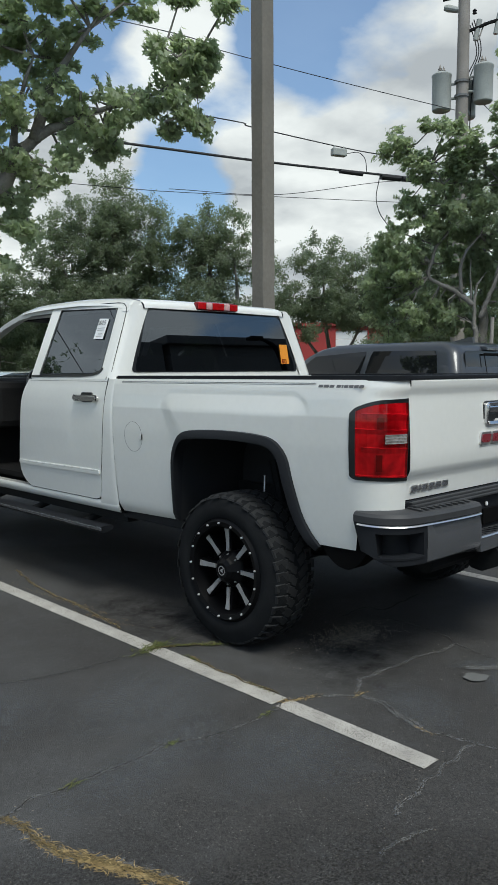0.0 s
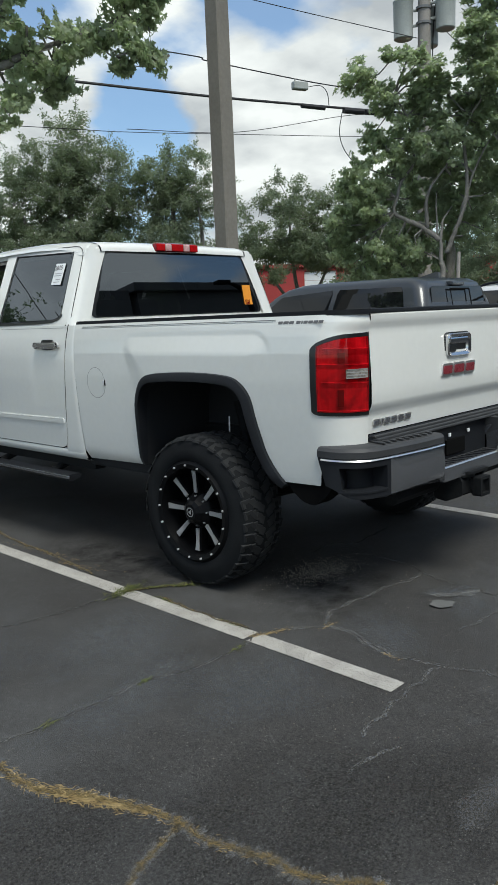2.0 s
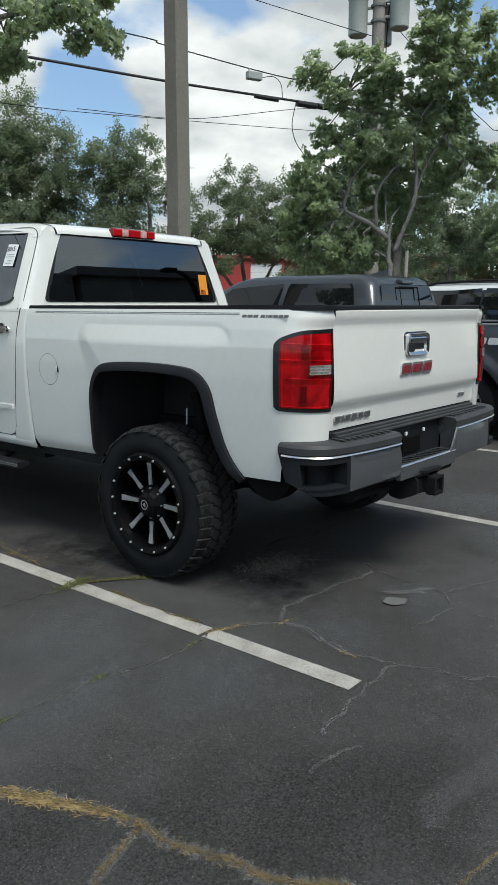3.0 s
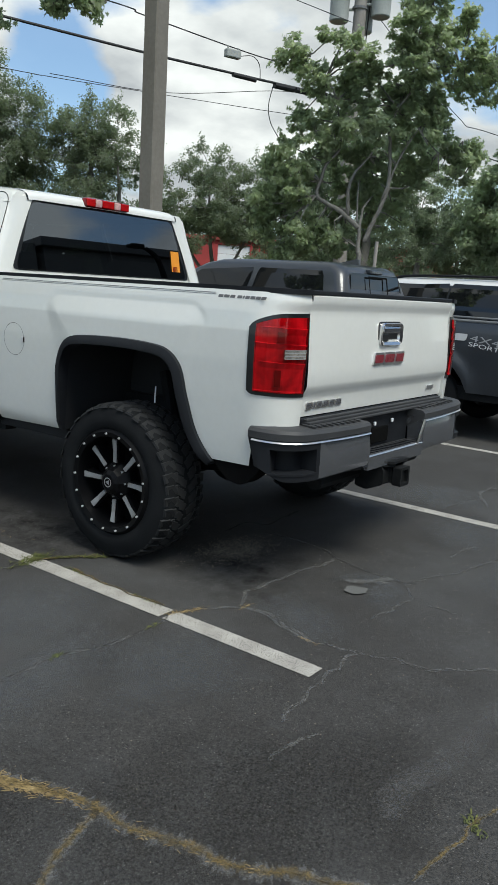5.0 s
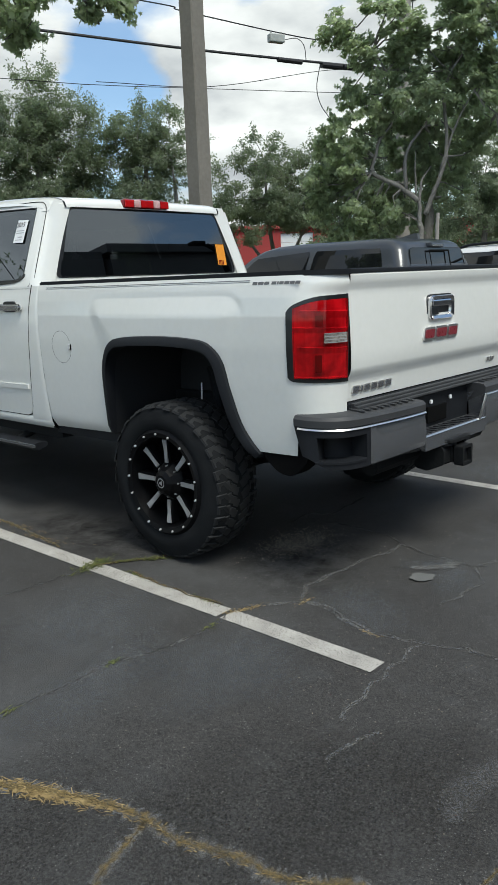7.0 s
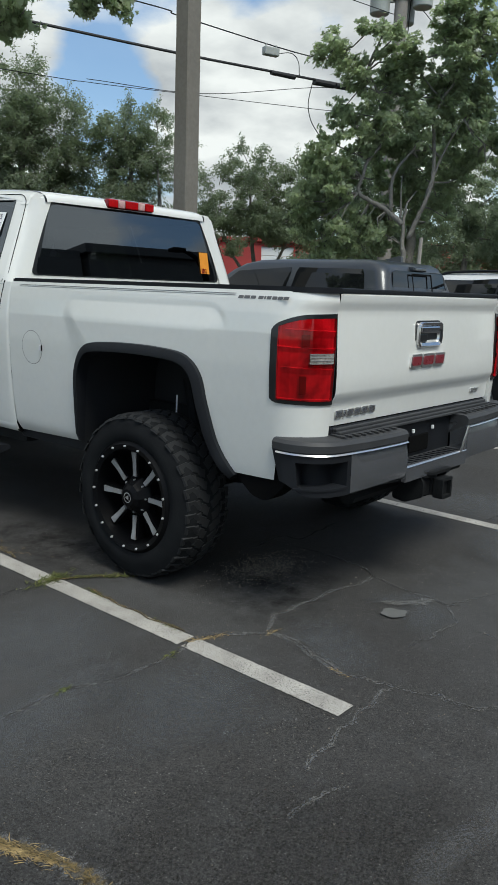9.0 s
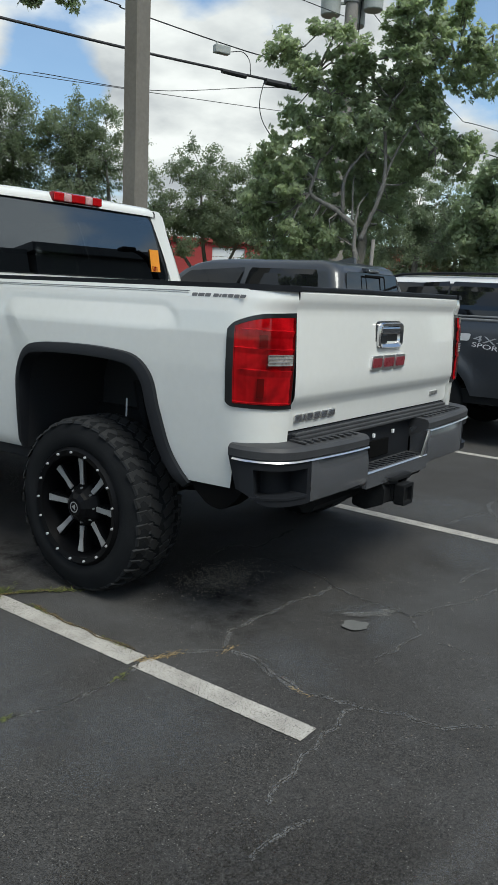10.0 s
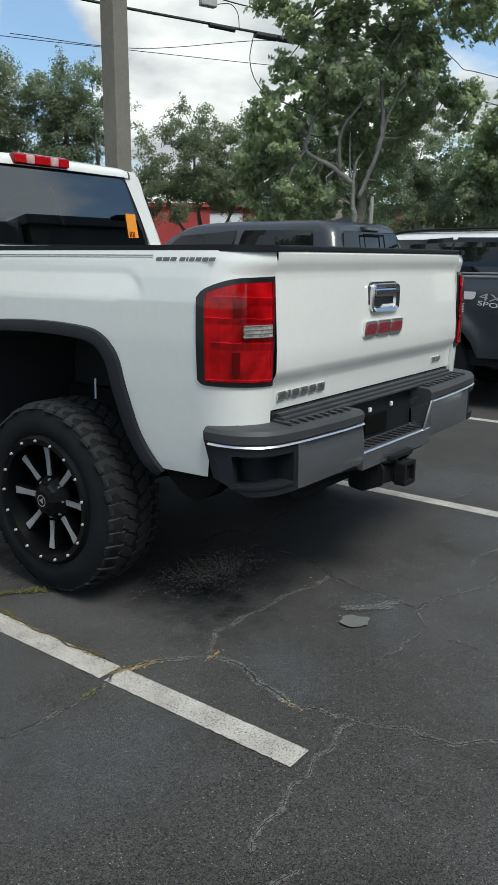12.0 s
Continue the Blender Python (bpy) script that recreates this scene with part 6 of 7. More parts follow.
def tree(label, base, limbs, blobs, leaf, density, material, lobed, seed, clump=0.24, per=110, sprigs=0.4):
    """limbs: (points in the world, radius); blobs: (centre in the world, radii) of the crown; density: clumps a cubic metre."""
    rng = np.random.default_rng(seed)
    base = Vector(base)
    t = thing("tree", label, "tree", base)
    bm = bmesh.new()
    for limb, r0 in limbs:
        pts = [Vector(p) - base for p in limb]
        fine = []
        for k, p in enumerate(smooth_line(pts, 5)):
            fine.append(p + (Vector(rng.normal(size=3)) * r0 * .10 if k else Vector()))
        tube(bm, fine, [r0 * (1 - 0.75 * k / (len(fine) - 1)) for k in range(len(fine))], 9)
    part("trunk", bm, BARK, t, smooth=True)
    centres, twigs = [], bmesh.new()
    ends = [Vector(p) - base for limb, _ in limbs for p in limb[1:]]
    flat = np.array([1, 1, 0.62])
    for c, r in blobs:
        c = Vector(c) - base
        m = max(6, int(density * 4.19 * r[0] * r[1] * r[2]))
        d = rng.normal(size=(m, 3)); d /= np.linalg.norm(d, axis=1, keepdims=True)
        lump = 1 + .22 * np.array([noise.noise(Vector(v) * 2.2 + c) for v in d])[:, None]
        cl = np.array(c) + d * np.array(r) * (rng.uniform(0.05, 1.0, size=(m, 1)) ** 0.42) * lump
        e = min(ends, key=lambda e: (e - c).length)
        tube(twigs, [e, e.lerp(c, .5) + Vector(rng.normal(size=3)) * .1, c], [.018, .014, .008], 5, False)
        for k, q in enumerate(cl):
            if q[2] + base.z < .4:
                continue
            g = rng.normal(size=(per, 3)); g /= np.linalg.norm(g, axis=1, keepdims=True)
            size = clump * rng.uniform(.6, 1.25)
            centres.append(q + g * flat * size * rng.uniform(0, 1, size=(per, 1)) ** .38)
            if rng.random() < sprigs:
                way = d[k] + rng.normal(size=3) * .45 + np.array([0, 0, .35]); way /= np.linalg.norm(way)
                ln = clump * rng.uniform(1.1, 2.0)
                u = rng.uniform(.3, 1, size=(per // 4, 1))
                centres.append(q + way * ln * u + rng.normal(size=(per // 4, 3)) * clump * .17)
                tube(twigs, [Vector(q), Vector(q + way * ln * .95)], [.006, .002], 4, False)
            if k % 3 == 0:
                g = c.lerp(Vector(q), .3)
                tube(twigs, [g, g.lerp(Vector(q), .5) + Vector(rng.normal(size=3)) * .06, Vector(q)], [.010, .007, .003], 4, False)
    tagged(part("branchwork", twigs, BARK, t), kind="stuff")
    tagged(leaf_mesh("crown", np.concatenate(centres), leaf, material, t, rng, lobed), kind="stuff")
    return t


OAK = "live oak with small dark leaves behind the parked pickups"
tree(OAK, (6.9, 13.7, 0), [([(6.9, 13.7, 0), (6.9, 13.6, 1.6), (6.8, 13.7, 3.2), (7.0, 13.6, 5.2)], .17), ([(6.9, 13.6, 1.6), (7.5, 13.2, 2.8), (7.7, 13.1, 4.3)], .1), ([(6.9, 13.6, 1.6), (6.2, 14.0, 3), (5.9, 14.2, 4)], .1)],
     [((6.95, 13.6, 5.45), (.80, .9, .85)), ((6.45, 13.9, 4.75), (1.0, 1.1, .9)), ((7.55, 13.2, 4.70), (.9, 1.0, .9)), ((5.8, 14.3, 3.10), (1.1, 1.1, .9)), ((6.9, 13.6, 2.90), (1.6, 1.3, 1.0)), ((6.7, 13.8, 1.70), (2.0, 1.3, .7)), ((7.9, 13.0, 3.20), (1.0, .9, .9)), ((6.0, 14.2, 4.20), (.9, .9, .8)), ((7.2, 13.5, 4.20), (1.2, 1.0, .9))], .066, 17, LEAF_OAK, False, 1, .24, 160, .65)
tree(OAK, (8.8, 12.2, 0), [([(8.8, 12.2, 0), (8.8, 12.2, 1.6), (8.7, 12.2, 3.0), (8.8, 12.2, 4.6)], .15), ([(8.8, 12.2, 1.6), (9.2, 11.8, 3.0), (9.2, 11.8, 4)], .09)],
     [((8.8, 12.2, 5.00), (.75, .8, .75)), ((8.35, 12.5, 4.45), (.8, .9, .8)), ((9.2, 11.85, 4.40), (.75, .8, .8)), ((8.8, 12.2, 2.80), (1.4, 1.2, .9)), ((8.8, 12.2, 1.70), (1.6, 1.2, .7)), ((8.8, 12.2, 3.90), (1.15, 1.0, .8))], .066, 16, LEAF_OAK, False, 2, .24, 155, .65)
tree(OAK, (4.6, 15.0, 0), [([(4.6, 15, 0), (4.6, 15, 2), (4.5, 15, 3.4)], .15)],
     [((4.9, 14.9, 3.0), (1.2, 1.1, .9)), ((3.4, 15.5, 3.0), (1.4, 1.2, 1.1)), ((4.2, 15.2, 1.8), (2.2, 1.2, .8)), ((2.2, 15.8, 2.4), (1.4, 1.2, 1.4))], .075, 11, LEAF_OAK, False, 7, .27, 170)
tree(OAK, (11.6, 10.8, 0), [([(11.6, 10.8, 0), (11.6, 10.8, 1.4), (11.5, 10.9, 2.6), (11.4, 10.9, 3.9)], .085), ([(11.6, 10.8, 1.4), (12.0, 10.3, 2.4), (12.3, 9.9, 3.6)], .05), ([(11.6, 10.8, 1.4), (11.1, 11.3, 2.4), (10.9, 11.5, 3.3)], .05)],
     [((11.45, 10.9, 4.15), (.7, .8, .65)), ((10.9, 11.5, 3.70), (.6, .7, .7)), ((12.0, 10.3, 3.80), (.8, .8, .75)), ((12.5, 9.6, 3.80), (.8, .8, .9)), ((11.5, 10.8, 2.95), (1.2, 1.0, .42)), ((12.5, 9.7, 2.85), (.8, .8, .45)), ((11.2, 11.2, 3.10), (.9, .8, .5)), ((10.42, 10.41, 2.31), (0.22, 0.22, 0.28)), ((10.02, 10.83, 2.83), (0.35, 0.35, 0.3)), ((10.57, 10.68, 3.24), (0.55, 0.55, 0.45)), ((10.94, 10.26, 3.1), (0.6, 0.6, 0.5)), ((11.45, 9.96, 2.89), (0.6, 0.6, 0.45)), ((11.17, 10.14, 3.72), (0.5, 0.5, 0.4)), ((11.83, 9.63, 2.74), (0.45, 0.45, 0.35)), ((11.9, 10.4, 3.00), (.9, .8, .55)), ((10.6, 11.6, 2.90), (.7, .7, .5)), ((13.3, 9.0, 2.60), (.8, .8, .8))], .066, 18, LEAF_OAK, False, 3, .22, 165, .65)
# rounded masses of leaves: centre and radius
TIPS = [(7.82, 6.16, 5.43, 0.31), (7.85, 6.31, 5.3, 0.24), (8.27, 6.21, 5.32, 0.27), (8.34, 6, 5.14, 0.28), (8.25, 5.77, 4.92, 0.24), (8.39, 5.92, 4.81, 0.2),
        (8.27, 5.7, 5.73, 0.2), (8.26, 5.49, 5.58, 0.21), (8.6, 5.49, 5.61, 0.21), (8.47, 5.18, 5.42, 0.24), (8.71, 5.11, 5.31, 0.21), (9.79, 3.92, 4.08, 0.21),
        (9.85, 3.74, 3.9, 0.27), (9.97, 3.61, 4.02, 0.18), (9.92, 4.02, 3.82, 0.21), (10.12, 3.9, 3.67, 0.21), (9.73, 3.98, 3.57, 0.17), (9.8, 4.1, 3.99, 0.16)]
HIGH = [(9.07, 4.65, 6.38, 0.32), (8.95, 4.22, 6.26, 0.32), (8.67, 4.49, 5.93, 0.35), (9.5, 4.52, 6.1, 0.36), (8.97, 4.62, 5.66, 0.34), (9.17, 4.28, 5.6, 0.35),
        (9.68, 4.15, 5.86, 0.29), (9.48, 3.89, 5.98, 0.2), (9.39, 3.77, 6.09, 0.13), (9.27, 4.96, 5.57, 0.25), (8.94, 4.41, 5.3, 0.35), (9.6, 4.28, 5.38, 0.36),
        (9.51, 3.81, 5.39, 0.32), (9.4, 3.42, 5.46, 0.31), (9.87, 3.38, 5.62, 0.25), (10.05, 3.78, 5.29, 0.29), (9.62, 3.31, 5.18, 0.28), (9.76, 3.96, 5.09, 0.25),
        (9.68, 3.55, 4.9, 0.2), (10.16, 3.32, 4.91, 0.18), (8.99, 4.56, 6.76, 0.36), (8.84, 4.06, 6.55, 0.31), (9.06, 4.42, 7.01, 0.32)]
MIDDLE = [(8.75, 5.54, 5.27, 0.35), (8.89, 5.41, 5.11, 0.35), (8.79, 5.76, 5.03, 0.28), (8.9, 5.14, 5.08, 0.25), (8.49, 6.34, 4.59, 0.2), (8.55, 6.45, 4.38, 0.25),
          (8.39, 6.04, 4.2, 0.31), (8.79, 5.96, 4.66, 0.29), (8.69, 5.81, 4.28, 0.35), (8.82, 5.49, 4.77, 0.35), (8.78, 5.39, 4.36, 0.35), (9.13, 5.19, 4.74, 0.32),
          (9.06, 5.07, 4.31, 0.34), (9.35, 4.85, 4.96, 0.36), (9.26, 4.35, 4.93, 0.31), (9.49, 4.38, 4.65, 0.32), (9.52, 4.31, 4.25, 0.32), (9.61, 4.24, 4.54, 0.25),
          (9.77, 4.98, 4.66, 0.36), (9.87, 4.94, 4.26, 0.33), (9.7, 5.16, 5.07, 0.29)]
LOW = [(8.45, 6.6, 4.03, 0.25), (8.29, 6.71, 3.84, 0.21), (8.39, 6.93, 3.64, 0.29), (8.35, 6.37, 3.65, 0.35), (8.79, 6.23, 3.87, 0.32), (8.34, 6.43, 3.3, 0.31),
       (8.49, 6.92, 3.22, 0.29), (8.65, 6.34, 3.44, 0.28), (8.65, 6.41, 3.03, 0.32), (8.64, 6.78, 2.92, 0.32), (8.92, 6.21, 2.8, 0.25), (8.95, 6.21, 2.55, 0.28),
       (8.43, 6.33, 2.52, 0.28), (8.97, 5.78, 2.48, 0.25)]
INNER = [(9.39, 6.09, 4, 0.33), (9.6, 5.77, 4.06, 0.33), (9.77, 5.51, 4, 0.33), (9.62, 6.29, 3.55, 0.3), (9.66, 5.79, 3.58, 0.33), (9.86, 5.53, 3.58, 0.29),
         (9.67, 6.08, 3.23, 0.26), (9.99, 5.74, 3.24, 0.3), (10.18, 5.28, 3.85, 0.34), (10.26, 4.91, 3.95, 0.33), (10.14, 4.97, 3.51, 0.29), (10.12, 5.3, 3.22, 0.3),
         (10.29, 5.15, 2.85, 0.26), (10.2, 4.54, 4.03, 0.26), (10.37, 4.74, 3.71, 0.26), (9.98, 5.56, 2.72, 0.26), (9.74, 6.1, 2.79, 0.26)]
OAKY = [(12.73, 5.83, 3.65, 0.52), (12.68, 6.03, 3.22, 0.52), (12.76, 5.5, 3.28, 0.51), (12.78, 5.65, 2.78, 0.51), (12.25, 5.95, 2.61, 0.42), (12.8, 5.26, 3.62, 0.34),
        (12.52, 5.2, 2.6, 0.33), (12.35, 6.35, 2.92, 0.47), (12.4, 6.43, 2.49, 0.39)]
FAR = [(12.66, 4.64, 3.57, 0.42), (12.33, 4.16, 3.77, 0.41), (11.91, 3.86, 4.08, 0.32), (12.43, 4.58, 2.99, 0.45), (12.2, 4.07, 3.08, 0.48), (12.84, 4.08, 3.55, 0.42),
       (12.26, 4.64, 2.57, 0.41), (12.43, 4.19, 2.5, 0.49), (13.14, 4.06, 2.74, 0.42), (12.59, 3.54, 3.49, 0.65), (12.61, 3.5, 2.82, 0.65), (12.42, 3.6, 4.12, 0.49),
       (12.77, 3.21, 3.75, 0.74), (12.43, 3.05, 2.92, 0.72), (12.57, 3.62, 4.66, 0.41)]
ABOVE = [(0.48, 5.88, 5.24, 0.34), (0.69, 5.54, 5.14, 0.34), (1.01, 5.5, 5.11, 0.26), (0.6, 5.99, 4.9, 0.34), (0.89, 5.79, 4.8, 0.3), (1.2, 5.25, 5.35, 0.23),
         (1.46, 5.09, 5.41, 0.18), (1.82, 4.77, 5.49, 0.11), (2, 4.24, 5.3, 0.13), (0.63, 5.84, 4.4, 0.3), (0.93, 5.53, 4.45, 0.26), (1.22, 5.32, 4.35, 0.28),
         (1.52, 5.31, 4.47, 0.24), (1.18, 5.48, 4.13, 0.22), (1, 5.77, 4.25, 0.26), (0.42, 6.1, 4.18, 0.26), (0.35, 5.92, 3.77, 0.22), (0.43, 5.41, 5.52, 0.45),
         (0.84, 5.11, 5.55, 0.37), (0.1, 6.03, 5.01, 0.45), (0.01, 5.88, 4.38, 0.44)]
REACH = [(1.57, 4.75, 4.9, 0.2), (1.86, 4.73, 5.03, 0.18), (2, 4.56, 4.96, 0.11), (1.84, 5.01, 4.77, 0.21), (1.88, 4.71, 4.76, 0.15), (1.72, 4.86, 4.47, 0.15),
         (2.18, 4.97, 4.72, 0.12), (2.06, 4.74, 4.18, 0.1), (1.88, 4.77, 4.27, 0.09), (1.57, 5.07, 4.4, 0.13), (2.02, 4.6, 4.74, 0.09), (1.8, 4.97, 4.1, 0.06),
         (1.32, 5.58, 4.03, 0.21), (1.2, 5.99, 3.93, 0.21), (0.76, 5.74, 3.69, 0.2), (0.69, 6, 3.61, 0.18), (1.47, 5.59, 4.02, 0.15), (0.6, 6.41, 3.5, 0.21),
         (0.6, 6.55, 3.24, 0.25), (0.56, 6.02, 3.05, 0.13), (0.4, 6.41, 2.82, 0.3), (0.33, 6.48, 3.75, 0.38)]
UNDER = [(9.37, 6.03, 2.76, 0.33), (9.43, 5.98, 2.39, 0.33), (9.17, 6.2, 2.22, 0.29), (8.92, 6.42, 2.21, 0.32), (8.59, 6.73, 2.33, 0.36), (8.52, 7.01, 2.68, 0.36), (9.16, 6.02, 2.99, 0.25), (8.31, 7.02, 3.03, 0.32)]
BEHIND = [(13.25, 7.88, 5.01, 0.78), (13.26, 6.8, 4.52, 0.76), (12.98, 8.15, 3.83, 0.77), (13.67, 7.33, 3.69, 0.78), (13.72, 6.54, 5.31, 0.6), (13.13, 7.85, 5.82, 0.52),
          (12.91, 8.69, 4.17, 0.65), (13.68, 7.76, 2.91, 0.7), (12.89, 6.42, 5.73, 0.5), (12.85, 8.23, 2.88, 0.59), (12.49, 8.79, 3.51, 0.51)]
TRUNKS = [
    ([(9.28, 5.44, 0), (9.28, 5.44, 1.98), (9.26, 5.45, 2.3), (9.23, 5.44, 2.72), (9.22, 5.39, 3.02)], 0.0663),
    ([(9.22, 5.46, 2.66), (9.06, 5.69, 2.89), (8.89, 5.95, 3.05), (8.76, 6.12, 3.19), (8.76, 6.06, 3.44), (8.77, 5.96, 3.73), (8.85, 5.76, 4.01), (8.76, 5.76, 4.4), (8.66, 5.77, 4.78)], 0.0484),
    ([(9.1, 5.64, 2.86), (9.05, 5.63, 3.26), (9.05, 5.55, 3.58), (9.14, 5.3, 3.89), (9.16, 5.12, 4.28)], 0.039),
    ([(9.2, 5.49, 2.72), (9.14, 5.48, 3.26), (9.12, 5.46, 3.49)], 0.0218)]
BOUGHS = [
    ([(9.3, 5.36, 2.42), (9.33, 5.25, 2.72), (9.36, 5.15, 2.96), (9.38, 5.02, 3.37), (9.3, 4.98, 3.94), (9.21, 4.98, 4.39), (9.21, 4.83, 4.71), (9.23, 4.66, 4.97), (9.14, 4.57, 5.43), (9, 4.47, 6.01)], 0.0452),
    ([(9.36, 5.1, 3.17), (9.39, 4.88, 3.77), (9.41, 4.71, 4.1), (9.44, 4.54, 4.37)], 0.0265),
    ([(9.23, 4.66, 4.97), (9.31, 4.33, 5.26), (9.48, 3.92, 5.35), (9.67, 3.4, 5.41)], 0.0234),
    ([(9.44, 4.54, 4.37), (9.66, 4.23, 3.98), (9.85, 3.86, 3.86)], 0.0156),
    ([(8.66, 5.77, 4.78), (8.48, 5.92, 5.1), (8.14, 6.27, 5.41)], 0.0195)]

def masses(*lists):
    return [((x, y, z), (r, r, r * .92)) for rows in lists for x, y, z, r in rows]


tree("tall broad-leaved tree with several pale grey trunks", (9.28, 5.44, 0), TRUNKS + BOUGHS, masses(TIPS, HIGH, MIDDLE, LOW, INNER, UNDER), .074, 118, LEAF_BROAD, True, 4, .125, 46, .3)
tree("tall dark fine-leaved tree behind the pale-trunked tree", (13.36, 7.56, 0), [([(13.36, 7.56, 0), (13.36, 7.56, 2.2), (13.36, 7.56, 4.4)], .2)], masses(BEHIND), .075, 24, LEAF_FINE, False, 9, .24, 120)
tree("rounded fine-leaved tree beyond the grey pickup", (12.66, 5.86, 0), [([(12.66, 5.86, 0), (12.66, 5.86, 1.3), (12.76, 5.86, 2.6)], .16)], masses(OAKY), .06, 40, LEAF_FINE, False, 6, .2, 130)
tree("broad-leaved tree beyond the white car", (12.76, 3.78, 0), [([(12.76, 3.78, 0), (12.76, 3.78, 1.5), (12.86, 3.78, 3.2)], .16)], masses(FAR), .085, 40, LEAF_SUNLIT, True, 8, .2, 70)
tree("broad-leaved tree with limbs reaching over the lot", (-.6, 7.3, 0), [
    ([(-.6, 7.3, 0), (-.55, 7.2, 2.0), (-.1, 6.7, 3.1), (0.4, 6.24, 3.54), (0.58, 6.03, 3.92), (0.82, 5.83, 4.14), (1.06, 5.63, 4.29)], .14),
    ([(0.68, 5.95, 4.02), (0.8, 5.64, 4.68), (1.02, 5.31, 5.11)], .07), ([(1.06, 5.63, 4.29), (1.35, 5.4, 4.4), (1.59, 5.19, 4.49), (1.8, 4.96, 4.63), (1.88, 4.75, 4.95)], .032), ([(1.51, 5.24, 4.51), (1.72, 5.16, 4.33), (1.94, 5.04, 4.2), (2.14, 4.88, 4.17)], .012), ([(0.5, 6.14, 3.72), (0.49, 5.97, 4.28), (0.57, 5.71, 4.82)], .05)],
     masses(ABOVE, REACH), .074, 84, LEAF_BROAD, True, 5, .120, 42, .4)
for k, (x, y, s) in enumerate(((19.5, 12.5, 1.0), (21.5, 8.6, 1.1), (22, 4.2, 1.2), (0.5, 19.0, 1.0), (7.5, 17.5, .92), (10.3, 15.6, .80), (4.6, 18.6, .95), (-3.5, 20, 1.1), (24, 0.0, 1.1))):
    tree("leafy dark green tree beyond the parking lot", (x, y, 0), [([(x, y, 0), (x, y, 1.6), (x + .1, y, 3.0 * s)], .16)],
         [((x, y, 3.0 * s), (1.7, 1.7, 1.2 * s)), ((x - 1.1, y + .9, 2.2 * s), (1.5, 1.5, 1.0)), ((x + .9, y - 1.1, 2.3 * s), (1.6, 1.5, 1.0))], .11, 7, LEAF_OAK, False, 20 + k, .34, 110)


# ---- red building ----
def red_building():
    t = thing("building", "low red painted commercial building behind the trees", "building", (19.3, 17.1, 0), turn=-50)
    bm = bmesh.new()
    for a, b in ((-9, .05), (1.25, 9)):
        box(bm, (a, 0, 0), (b, .2, 3.15))
    box(bm, (.05, 0, 3.0), (1.25, .2, 3.15)); box(bm, (-9, .2, 0), (-8.8, 7, 3.15)); box(bm, (8.8, .2, 0), (9, 7, 3.15)); box(bm, (-9, 6.8, 0), (9, 7, 3.15))
    part("wall", bm, RED_WALL, t)
    bm = bmesh.new(); box(bm, (-9.1, -.1, 3.15), (9.1, 7.1, 3.3), .02); part("roof", bm, worn("roof_edge", (.3, .05, .05), (.4, .07, .06), .8), t)
    d = new("roller_door"); d.parent = t
    for k in range(9):
        bm = bmesh.new(); box(bm, (.05, .06, k * .333), (1.25, .11, k * .333 + .325), .012); part("door_slat", bm, PAPER, d)
    for x in (-5.5, -3.0, 3.5, 6):
        w = new("window"); w.parent = t
        bm = bmesh.new(); box(bm, (x - .5, -.02, 1.2), (x + .5, .02, 2.2)); part("window_pane", bm, GLOSS_BLACK, w)
        bm = bmesh.new(); ring_face(bm, [(x - .58, 1.12), (x + .58, 1.12), (x + .58, 2.28), (x - .58, 2.28)], [(x - .5, 1.2), (x + .5, 1.2), (x + .5, 2.2), (x - .5, 2.2)], lambda p: Vector((p[0], -.04, p[1])), (0, .04, 0)); part("window_frame", bm, PAPER, w)


red_building()


